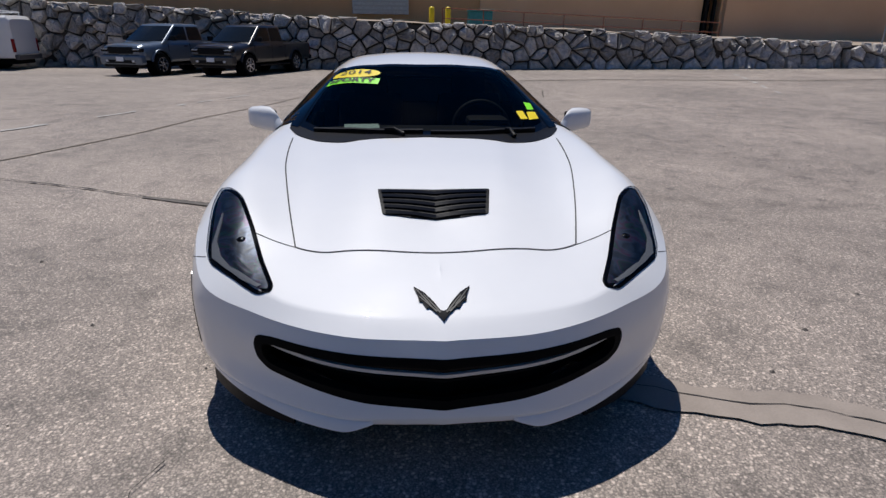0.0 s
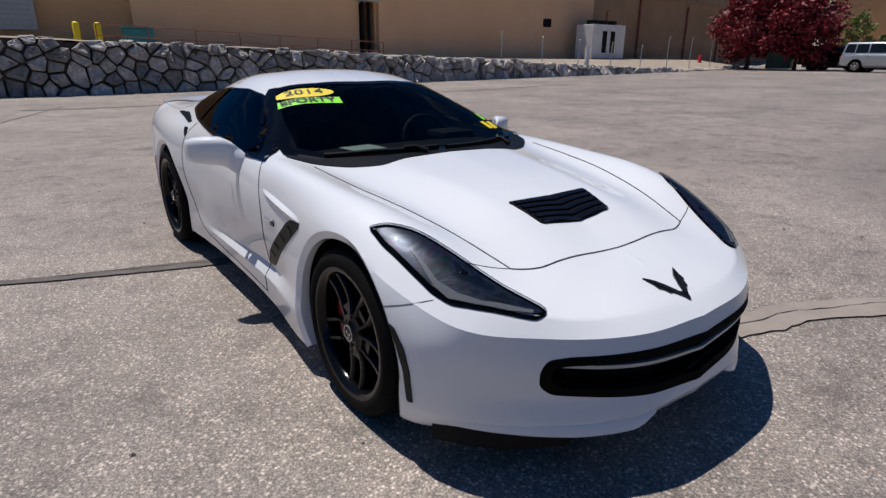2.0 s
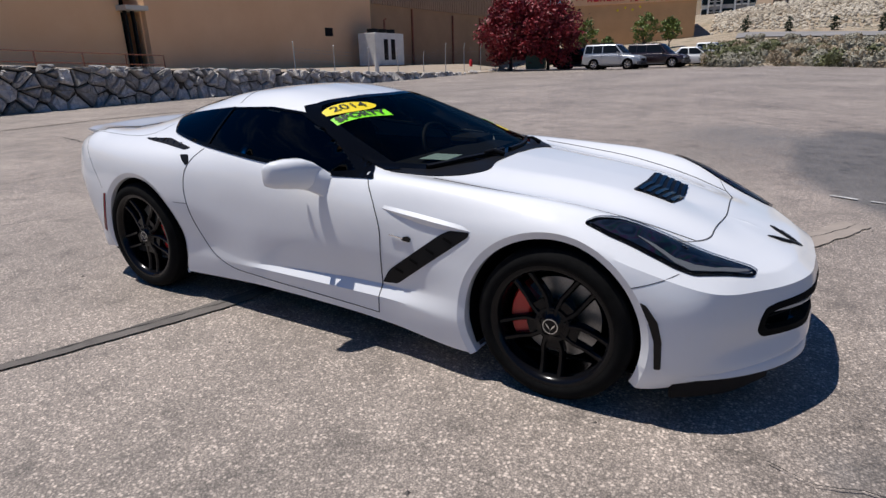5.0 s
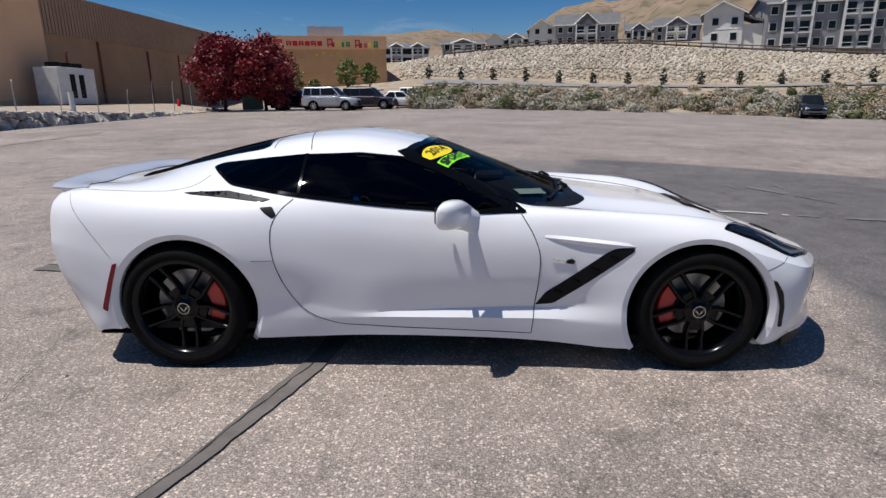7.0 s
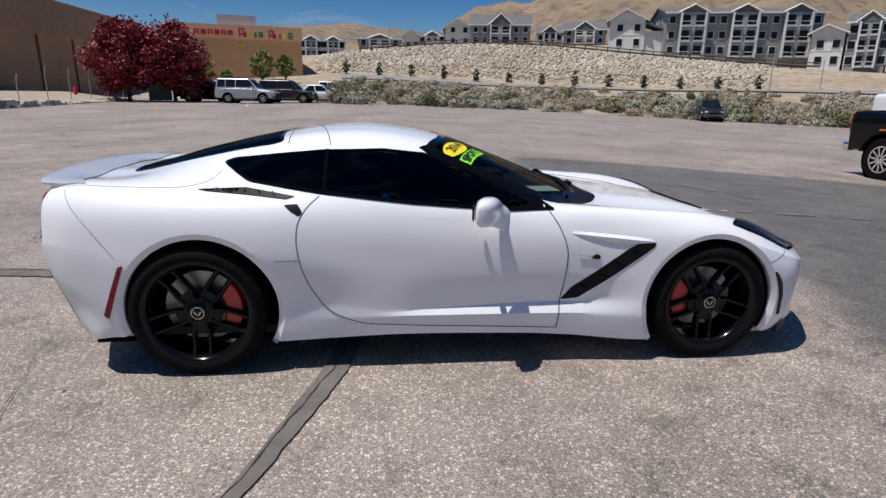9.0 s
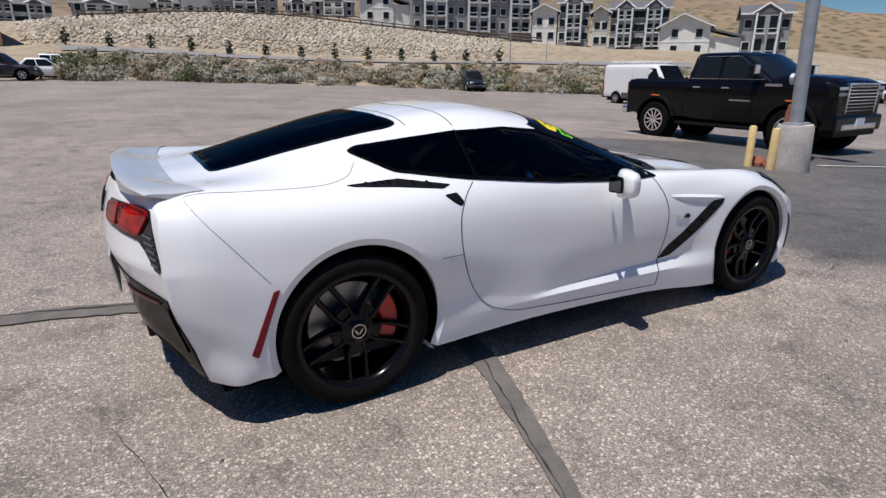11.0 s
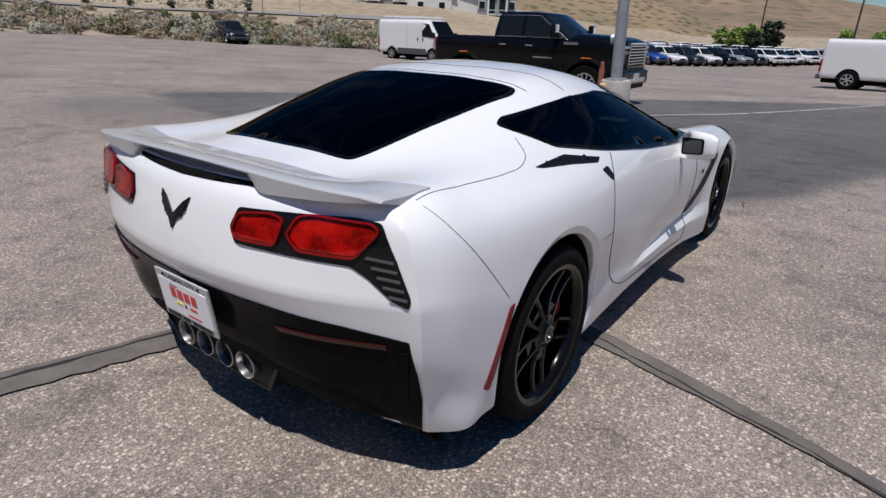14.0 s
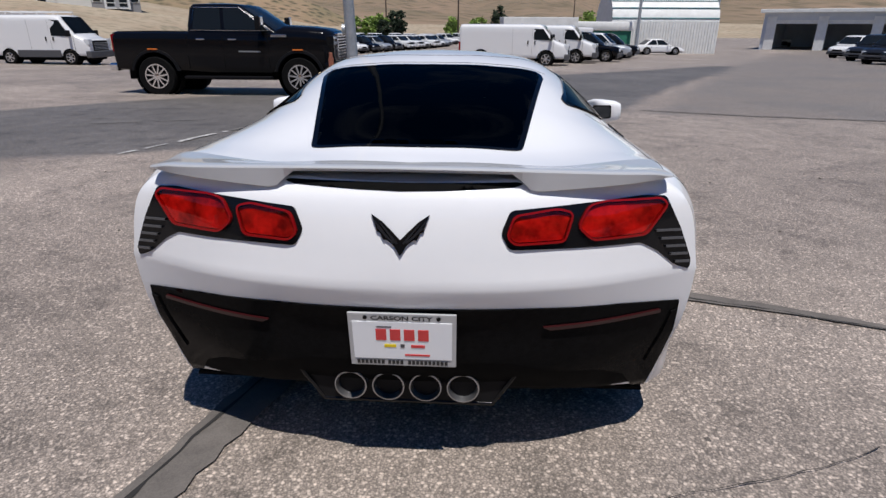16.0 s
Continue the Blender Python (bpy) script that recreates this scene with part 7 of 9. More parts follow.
def car_like(kind, label, m, paint, length=4.6, half=.91, height=1.75, r=.36, wb=2.7, boxy=1.0, group=""):
    """A passenger car, upright (off-roader) or sloped (saloon): nose to +y."""
    t = thing(kind, label, "car", m, group)
    f, b = wb / 2 + (length - wb) * .45, -wb / 2 - (length - wb) * .55
    bz, hood, belt = .26 + .12 * boxy, height * (.50 + .06 * boxy), height * (.60 + .02 * boxy)
    c0, c1 = b + .10 + .62 * (1 - boxy), wb / 2 - .62
    arches = [(y, r * 1.02, r * 1.18) for y in (wb / 2, -wb / 2)]
    deck = belt - .02 if boxy > .5 else belt + .01
    hull(t, "body", [(b, half * .84, bz + .16, deck - .22, deck - .18), (b + .06, half * .93, bz + .06, deck - .10, deck - .04), (b + .25, half * .985, bz, deck - .05, deck + .01), (-wb / 2, half, bz - .02, belt - .05, belt + .01), (c1 - .2, half, bz - .04, belt - .06, belt - .01), (c1 + .30, half * .995, bz, hood - .03, hood + .05), (f - .40, half * .97, bz, hood - .12, hood - .01), (f - .16, half * .91, bz + .02, hood - .20, hood - .09), (f - .03, half * .80, bz + .06, hood - .28, hood - .20), (f + .01, half * .72, bz + .10, hood - .32, hood - .26)], paint, arches)
    low, high = (c0, c1 + .22), (c0 + .10 + .75 * (1 - boxy), c1 - .52 - .25 * (1 - boxy))
    at = greenhouse(t, paint, belt - .02, height, low, high, half * .945, half * .74, "roof")
    y_mid = (c0 + c1) / 2 + .05
    if boxy > .5:
        spans = (((y_mid - c0 + .04, -.14), (y_mid - c0 - .06, -.06)), ((.80, y_mid - c0 - .03), (.72, y_mid - c0 - .13)), ((.12, .74), (.12, .66)))
    else:
        k = high[0] - low[0]
        spans = (((y_mid - c0 + .04, -.14), (y_mid - c0 - .04 - k * .8, -.06)), ((.30, y_mid - c0 - .03), (.20, y_mid - c0 - .11 - k * .8)))
    side_glass(t, at, belt, height, spans, name="side_window")
    end_glass(t, at, belt, height, True)
    end_glass(t, at, belt, height, False, u0=.14)
    trim = SKIRT if boxy > .7 else paint
    part("front_bumper", boxed((-half * .90, half * .90, f - .20, f + .05, bz - .06, bz + .20), bevel=.06), trim, t)
    part("rear_bumper", boxed((-half * .90, half * .90, b - .05, b + .16, bz - .02, bz + .22), bevel=.06), trim, t)
    part("air_intake", boxed((-half * .52, half * .52, f, f + .058, bz - .02, bz + .09), bevel=.015), SATIN_BLACK, t)
    part("grille", boxed((-half * .44, half * .44, f - .10, f + .025, hood - .44, hood - .27), bevel=.02), SATIN_BLACK, t)
    for s in (-1, 1):
        part("headlight", boxed((s * half * .66 - .15, s * half * .66 + .15, f - .22, f - .012, hood - .36, hood - .19), bevel=.045), LAMP_CLEAR, t)
        part("tail_light", boxed((s * half * .84 - .07, s * half * .84 + .07, b - .01, b + .10, belt - .40, belt - .12), bevel=.03), LENS_RED, t)
        mirror = part("door_mirror", boxed((s * (half + .08) - .09, s * (half + .08) + .09, c1 - .22, c1 - .10, belt - .01, belt + .14), bevel=.04), paint, t)
        for y in (y_mid + .08, c0 + .88):
            part("door_handle", boxed((s * (half - .004) - .014, s * (half - .004) + .014, y, y + .16, belt - .17, belt - .14), bevel=.006), paint, t)
        if boxy > .7:
            part("side_step", boxed((min(s * half * .86, s * (half + .03)), max(s * half * .86, s * (half + .03)), -wb / 2 + r * 1.4, wb / 2 - r * 1.4, bz - .10, bz - .03), bevel=.02), SKIRT, t)
    for y in (y_mid, c1 + .10, c0 + .78):
        flank("door_gap", [(y - .006, bz + .10), (y + .006, bz + .10), (y + .006, belt - .08), (y - .006, belt - .08)], lambda z: half - .004, VOID, t, .003)
    if boxy > .8:
        top = half * .74
        for s in (-1, 1):
            bm = bmesh.new()
            tube(bm, [(s * top * .86, high[0] + .25, height - .02), (s * top * .86, high[0] + .30, height + .07), (s * top * .86, high[1] - .30, height + .07), (s * top * .86, high[1] - .2, height - .02)], .018, 6)
            part("roof_rail", bm, SATIN_BLACK, t)
        for y in (wb / 2, -wb / 2):
            arch_flare(t, y, r * 1.02, r * 1.15, r * 1.28, half, paint, bz)
    part("chassis", boxed((-half * .62, half * .62, b + .2, f - .3, .17, bz + .1)), VOID, t)
    wheels(t, half - .11, wb / 2, -wb / 2, r, .23, half, spokes=6 if boxy > .5 else 10)
    return t


pickup("lifted black heavy-duty crew-cab pickup with chrome grille on the asphalt", place_vehicle(5.56, -10.86, (-1, -.02)), BLACK_PAINT, half=.98, height=2.01, r=.44, wb=3.36, chrome=True, belt_at=.702, hood_at=.755, cab_from=-.86, cab_to=.98, flare=SATIN_BLACK, over=(.80, .95), spokes=11)
pickup("blue-grey mid-size crew-cab pickup parked by the boulder wall", place_vehicle(-8.05, 17.55, (-.36, -.93), .87), BLUE_GREY, group="pickups by the wall")
pickup("dark grey mid-size crew-cab pickup parked by the boulder wall", place_vehicle(-5.35, 17.65, (-.36, -.93), .87), CHARCOAL, group="pickups by the wall")
panel_van("white cargo van with grey lower panels and roof rack", place_vehicle(19.8, -23.9, (-1, -.02), .95), WHITE_VAN, skirt=True, rack=True, length=5.0, wb=3.0)
panel_van("white service truck with ladder rack beside the boulder wall", place_vehicle(-16.3, 18.55, (-1, -.12), .9), WHITE_VAN, rack=True, length=5.8, height=2.0, nose=1.2)
panel_van("long white passenger-style cargo van without side windows", place_vehicle(-2.3, -29.4, (-.985, .17)), WHITE_VAN, length=5.75, height=2.12, half=1.0, r=.39, wb=3.45, nose=1.12)
car_like("off_road_car", "dark grey off-roader facing the lot beside the sagebrush", place_vehicle(36.9, -23.3, (-.95, .30), .82), CHARCOAL, length=4.7, height=1.85, r=.42)
car_like("silver_suv", "silver boxy off-road wagon with roof rails by the trees", place_vehicle(44.0, 10.7, (-.12, -.99)), SILVER, height=1.86, r=.38, group="cars by the trees")
car_like("dark_suv", "very dark maroon off-road wagon parked in the row by the trees", place_vehicle(46.6, 8.0, (-.12, -.99)), MAROON, height=1.8, r=.38, group="cars by the trees")
car_like("black_suv", "black wagon standing in the shade of the trees", place_vehicle(47.2, 14.6, (-.12, -.99)), BLACK_PAINT, height=1.7, group="cars by the trees")
car_like("white_saloon", "white compact saloon car at the end of the row", place_vehicle(48.8, 5.5, (-.12, -.99)), WHITE_VAN, boxy=.2, height=1.48, r=.32, group="cars by the trees")
pickup("white pickup truck with its tailgate to the bank", place_vehicle(53.5, 5.4, (-.12, -.99)), WHITE_VAN, group="cars by the trees")
# the sales row to the south
row = [("blue", BLUE_PAINT), ("white", WHITE_VAN), ("charcoal", CHARCOAL), ("silver", SILVER), ("black", BLACK_PAINT)]


def stall(k, deep=0.0):
    """Pose in the k-th stall of the sales row, deep metres behind its front line."""
    return place_vehicle(16.6 - .9 * k + .95 * deep, -53.4 - 3.0 * k - .30 * deep, (-.90, .44))


proto = {n: car_like("row_car", n + " sport wagon in the row of parked cars", stall(k), p, boxy=.8, height=1.75, group="row of parked cars") for (n, p), k in zip(row, (0, 1, 2, 5, 4))}
truck_proto = pickup("white pickup in the row of parked cars", stall(7), WHITE_VAN, group="row of parked cars")
seq = random.Random(9)
for k, n in ((-1, "charcoal"), (3, "white"), (6, "black"), (8, "truck"), (9, "white"), (10, "truck"), (11, "white"), (12, "silver")):
    copy_thing(truck_proto if n == "truck" else proto[n], stall(k))
for k in range(16):
    n = seq.choice(("white", "white", "white", "truck", "truck", "silver", "charcoal"))
    copy_thing(truck_proto if n == "truck" else proto[n], stall(k % 8 * 1.25 - .6 + .3 * seq.random(), 8.2 + 7.4 * (k // 8)))
for k in range(12):
    n = seq.choice(("white", "white", "white", "truck", "silver", "black"))
    copy_thing(truck_proto if n == "truck" else proto[n], place_vehicle(31 - 2.9 * k, -96 - .6 * k, (-.75, .65)))
for k, (n, x, y, h) in enumerate((("black", -7.2, -35.5, (-.95, .3)), ("silver", -8.8, -39.5, (-.95, .3)), ("black", -10.4, -43.5, (-.95, .3)))):
    copy_thing(proto[n], place_vehicle(x, y, h))
panel_van("white cargo van second in the southern row", place_vehicle(-4.6, -32.8, (-.96, .25)), WHITE_VAN, length=5.4, height=2.1, r=.38, nose=1.1, group="southern row")
for n, x, y in (("charcoal", -25.6, -34.5), ("charcoal", -28.2, -40.5), ("white", -31.5, -48.5)):
    copy_thing(proto[n], place_vehicle(x, y, (.85, .5)))
copy_thing(proto["white"], place_vehicle(-44.0, -86.0, (.35, .94)))
car_like("white_coupe", "white low saloon beside the white shed", place_vehicle(-17.6, -55.4, (-1, -.05)), WHITE_VAN, boxy=.1, height=1.42, r=.33)

# ---- light pole and bollards ----
CONCRETE = surface("weathered_concrete", (0.30, 0.27, 0.25), (0.52, 0.49, 0.46), rough=0.9, scale=3, fine=40, bump=0.3, depth=0.01)
GALV = surface("galvanised_steel", (0.33, 0.35, 0.37), (0.50, 0.52, 0.54), rough=0.5, metal=0.6, scale=6, fine=60, bump=0.05)
CREAM = surface("faded_yellow_paint", (0.60, 0.42, 0.16), (0.78, 0.62, 0.34), rough=0.7, scale=6, fine=60, bump=0.1, depth=0.004)
RUST = surface("rusty_red", (0.16, 0.05, 0.03), (0.34, 0.13, 0.08), rough=0.9, scale=6, fine=50, bump=0.3)
px_, py_ = 1.95, -6.83
pole = thing("light_pole", "grey steel parking-lot light pole on a round concrete base", "lamp post", Matrix.Translation((px_, py_, soil(px_, py_))) @ Matrix.Rotation(radians(2.5), 4, Vector((-.868, .497, 0))))
bm = bmesh.new()
turned(bm, [(-.05, .255), (.0, .26), (.66, .25), (.69, .235), (.69, 0)], 36, "Z")
for v in bm.verts:
    v.co.xy *= 1 + .012 * noise.noise(v.co * 6)
part("concrete_base", bm, CONCRETE, pole, "stained round concrete footing", smooth=50)
bm = bmesh.new()
box(bm, -.14, .14, -.14, .14, .69, .72, .005)
part("base_plate", bm, GALV, pole)
bm = bmesh.new()
turned(bm, [(.72, .095), (9.0, .075), (9.02, 0)], 20, "Z")
part("shaft", bm, GALV, pole, smooth=50)
bm = bmesh.new()
turned(bm, [(0, .075), (.05, .085), (.06, 0)], 16, "X", (.08, .02, 1.35))
part("handhole_cover", bm, GALV, pole)
for s in (-1, 1):
    part("lamp_head", boxed((s * .45 - .3, s * .45 + .3, -.16, .16, 8.86, 9.0), bevel=.02), GALV, pole)
for x, y, tilt in ((2.50, -6.62, 2), (2.10, -6.56, -2)):
    bm = bmesh.new()
    turned(bm, [(-.03, .060), (.60, .058), (.63, .045), (.64, 0)], 20, "Z")
    b = part("bollard", bm, CREAM, smooth=50)
    b.matrix_basis = pose(x, y, soil(x, y), tilt, tilt * .8, 0)
    tagged(b, "cream-yellow steel bollard guarding the light pole", "bollard", "bollards at the pole")
bm = bmesh.new()
turned(bm, [(0, .05), (.85, .05), (.90, .03), (.95, .035), (.97, 0)], 14, "Z")
hyd = part("red_post", bm, RUST, smooth=40)
hyd.location = (2.55, -7.6, soil(2.55, -7.6))
tagged(hyd, "slim red marker post behind the bollards", "post")
for k in range(14):
    bm = bmesh.new()
    s = .05 + .07 * rnd.random()
    bmesh.ops.create_icosphere(bm, subdivisions=1, radius=s)
    for v in bm.verts:
        v.co *= .8 + .4 * rnd.random()
    ob = part("rubble", bm, RUST)
    x, y = 2.2 + .35 * rnd.random(), -6.95 + .3 * rnd.random()
    ob.location = (x, y, soil(x, y) + s * .4)
    tagged(ob, "broken red brick lump at the foot of the pole", "rubble", "rubble at the pole")

# ---- long stucco building behind the wall ----
STUCCO = surface("tan_stucco", (0.82, 0.50, 0.27), (0.88, 0.57, 0.33), rough=0.9, scale=0.5, fine=30, bump=0.2, depth=0.01)
STUCCO_R = surface("rose_tan_stucco", (0.79, 0.48, 0.27), (0.87, 0.56, 0.33), rough=0.9, scale=0.4, fine=30, bump=0.2, depth=0.01)
STUCCO_B = surface("brown_stucco", (0.58, 0.34, 0.165), (0.70, 0.42, 0.21), rough=0.9, scale=0.4, fine=30, bump=0.2, depth=0.01)
STUCCO_D = surface("weathered_brown_stucco", (0.30, 0.185, 0.105), (0.44, 0.285, 0.165), rough=0.9, scale=0.3, fine=12, bump=0.2, depth=0.01)
SIDING = surface("ribbed_brown_siding", (0.33, 0.215, 0.135), (0.42, 0.28, 0.18), rough=0.6, scale=0.7, fine=20, bump=0.05)
WHITE_PAINT = surface("white_paint", (0.62, 0.62, 0.60), (0.78, 0.78, 0.76), rough=0.6, scale=2, fine=40, bump=0.05)
GREY_PAINT = surface("grey_siding", (0.26, 0.265, 0.28), (0.34, 0.345, 0.36), rough=0.7, scale=0.6, fine=20, bump=0.1)
CREAM_PAINT = surface("cream_siding", (0.48, 0.46, 0.41), (0.62, 0.60, 0.54), rough=0.7, scale=0.6, fine=20, bump=0.1)
ROOF_GREY = surface("grey_roofing", (0.09, 0.09, 0.095), (0.16, 0.16, 0.165), rough=0.85, scale=1.0, fine=12, bump=0.2)
TEAL = surface("teal_plastic", (0.02, 0.16, 0.18), (0.04, 0.24, 0.26), rough=0.5)
GREEN_BIN = surface("dark_green_steel", (0.008, 0.03, 0.02), (0.02, 0.06, 0.04), rough=0.5)
SIGN_RED = plain("sign_red", (0.55, 0.02, 0.03), rough=0.4)
SIGN_GREEN = plain("sign_green", (0.04, 0.25, 0.06), rough=0.4)

hall = thing("stucco_building", "long tan stucco hall with a ribbed metal upper band", "building", Matrix.Identity(4))
part("wall", boxed((-45, 4.1, 30.5, 44, 0, 8.9)), STUCCO_B, hall, "brown stucco wall")
part("wall", boxed((4.1, 16.7, 30.2, 44, 0, 8.9)), STUCCO, hall, "tan stucco wall")
part("wall", boxed((17.7, 37.8, 29.5, 44, 0, 8.9)), STUCCO_R, hall, "rosy tan stucco wall")
part("wall", boxed((37.8, 79, 30.0, 44, 0, 6.3)), STUCCO_D, hall, "stained brown stucco wall")
bm = bmesh.new()
for k in range(110):
    x = 37.8 + 41.2 * k / 110
    box(bm, x, x + .24, 29.84, 30.4, 6.3, 9.1)
box(bm, 37.8, 79, 29.90, 44, 6.3, 9.08)
part("ribbed_band", bm, SIDING, hall, "ribbed brown metal siding")
part("roof_trim", boxed((37.7, 79.1, 29.78, 30.0, 9.1, 9.22)), SIDING, hall)
part("door_recess", boxed((16.7, 17.7, 31.4, 31.6, 0, 8.9)), VOID, hall)
for x in (16.75, 17.2, 17.62):
    part("door_post", boxed((x, x + .13, 29.9, 30.1, 1.2, 4.6), bevel=.01), STUCCO if x > 17.5 else SATIN_BLACK, hall)
part("door_canopy", boxed((16.5, 17.8, 29.3, 31.0, 4.5, 4.75), bevel=.02), CREAM_PAINT, hall)
part("wall_vent", boxed((32.1, 32.9, 29.42, 29.5, 3.55, 4.15), bevel=.01), SATIN_BLACK, hall, "small dark wall vent")
part("wall_louvre", boxed((-2.9, .15, 30.2, 30.5, 2.35, 4.6), bevel=.02), GALV, hall, "pale grey wall unit")
for k in range(9):
    part("louvre_blade", boxed((-2.8, .05, 30.14, 30.2, 2.5 + .22 * k, 2.6 + .22 * k)), GREY_TRIM, hall)
for x, z1 in ((44.5, 6.2), (52, 6.0), (58, 6.1)):
    part("drain_pipe", boxed((x, x + .14, 29.84, 29.98, .8, z1)), RUST, hall, "rust-stained drain pipe")
unit = thing("chiller_unit", "white cooling unit with two dark louvred doors on red base", "cooling unit", Matrix.Translation((36.6, 27.6, 1.0)) @ Matrix.Scale(.92, 4))
part("cabinet", boxed((-2.1, 2.1, -.9, .9, .35, 3.0), bevel=.04), WHITE_PAINT, unit)
part("base_frame", boxed((-2.2, 2.2, -1.0, 1.0, -.4, .35), bevel=.02), RUST, unit, "red base frame")
for x in (-.62, .42):
    part("louvre_door", boxed((x - .26, x + .26, -.96, -.88, .8, 2.5), bevel=.01), SATIN_BLACK, unit)
for x in (-1.2, 0, 1.2):
    bm = bmesh.new()
    turned(bm, [(3.0, .5), (3.35, .5), (3.36, .42), (3.1, .40)], 24, "Z", (x, 0, 0), closed=True)
    part("fan_shroud", bm, SATIN_BLACK, unit, smooth=40)
bm = bmesh.new()
tube(bm, [(1.2, .5, 3.0), (1.2, .5, 4.2), (1.45, .5, 4.3)], .09, 8)
part("flue", bm, RUST, unit)
for x in (1.25, 2.05):
    bm = bmesh.new()
    turned(bm, [(0, .13), (.95, .13), (1.02, .08), (1.03, 0)], 16, "Z")
    b = part("yellow_bollard", bm, YELLOW, smooth=50)
    b.location = (x, 26.5, 1.6)
    tagged(b, "bright yellow safety bollard on the terrace", "bollard", "terrace bollards")
    part("bollard_foot", boxed((-.2, .2, -.2, .2, -.4, 0)), CONCRETE, b)
bin_ = thing("teal_bin", "teal wheeled refuse bin on the terrace", "bin", Matrix.Translation((3.75, 27.5, 1.3)))
part("body", boxed((-.6, .6, -.45, .45, .1, 1.15), bevel=.05), TEAL, bin_)
part("lid", boxed((-.63, .63, -.5, .48, 1.15, 1.25), bevel=.03), TEAL, bin_)
rail = thing("pipe_railing", "thin brown pipe railing along the terrace edge", "railing", Matrix.Identity(4))
rail_z = lambda x: 2.45 - (x - 1.6) * .034
for k in range(2):
    bm = bmesh.new()
    tube(bm, [(x, 23.6, rail_z(x) - .42 * k) for x in np.linspace(1.6, 14.4, 12)], .022, 6)
    part("rail", bm, RUST, rail)
for x in np.linspace(1.6, 14.4, 8):
    bm = bmesh.new()
    tube(bm, [(x, 23.6, rail_z(x) - 1.3), (x, 23.6, rail_z(x))], .024, 6)
    part("post", bm, RUST, rail)
fence = thing("wire_fence", "chain-link fence with leaning barbed-wire arms", "fence", Matrix.Identity(4))
for k, x in enumerate(np.linspace(21, 50, 10)):
    y = 21.6 + (.25 if x < 36 else .25 + (x - 36) * .05)
    z = max(soil(x, y), lie(x, y)) + (wall_height(x - WALL_X0) if x < WALL_X1 else 0)
    bm = bmesh.new()
    h = 1.15 if x < 36 else 2.0
    tube(bm, [(x, y, z - .3), (x, y, z + h), (x - .22, y - .2, z + h + .35)], .03, 6)
    part("fence_post", bm, GALV, fence)
    if k:
        bm = bmesh.new()
        for q in (.15, .5, .85, 1.0):
            tube(bm, [(last[0], last[1], last[2] + last[3] * q), (x, y, z + h * q)], .003, 4)
        part("fence_wire", bm, GALV, fence)
    last = (x, y, z, h)
bm = bmesh.new()
tube(bm, [(27.6, 21.3, lie(27, 20) + .5), (27.6, 21.3, 2.0)], .14, 10)
ob = tagged(part("white_pipe", bm, WHITE_PAINT), "short white vent pipe behind the wall", "pipe")
bm = bmesh.new()
turned(bm, [(-.05, .14), (.95, .14), (1.05, .08), (1.06, 0)], 14, "Z")
hy = part("red_bollard", bm, SIGN_RED, smooth=40)
hy.location = (45.6, 24.3, soil(45.6, 24.3))
tagged(hy, "red steel bollard beside the fence", "bollard")
dump = thing("dumpster", "dark green steel refuse container under the trees", "dumpster", Matrix.Translation((45.6, 17.9, soil(45.6, 17.9))) @ Matrix.Rotation(.3, 4, "Z"))
part("body", boxed((-.9, .9, -.8, .8, .1, 1.25), bevel=.04), GREEN_BIN, dump)
part("lid", boxed((-.92, .92, -.82, .82, 1.25, 1.36), bevel=.03), SATIN_BLACK, dump)
for s in (-1, 1):
    part("lift_pocket", boxed((s * .95 - .08, s * .95 + .08, -.5, .5, .6, .8)), GREEN_BIN, dump)

# ---- theatre with sign band ----
th = thing("theatre_building", "brown theatre block with a tan sign band and coloured lettering shapes", "building", Matrix.Translation((86.3, 30.5, 0)) @ Matrix.Rotation(math.atan2(-18.1, 4.2), 4, "Z"))
part("wall", boxed((0, 18.6, 0, 16, 0, 9.0)), STUCCO_B, th, "brown wall")
part("sign_band", boxed((-.1, 18.7, -.18, 16, 9.0, 10.9)), STUCCO_R, th, "rosy tan sign band")
part("roof_box", boxed((6.6, 12.2, 3, 8, 10.9, 12.6)), GALV, th)
def sign_shape(x0, x1, z0, z1, mtl, hollow):
    """A letter-sized shape: a ring or a bar with rounded corners, standing off the band."""
    bm = bmesh.new()
    w = min(.17, (x1 - x0) * .3)
    if hollow:
        for sp in ((x0, x0 + w, z0, z1), (x1 - w, x1, z0, z1), (x0 + w, x1 - w, z1 - w, z1), (x0 + w, x1 - w, z0 + .25 * (z1 - z0), z0 + .25 * (z1 - z0) + w)):
            box(bm, sp[0], sp[1], -.27, -.18, sp[2], sp[3])
    else:
        box(bm, x0, x1, -.27, -.18, z0, z1, .04)
    part("sign_shape", bm, mtl, th)


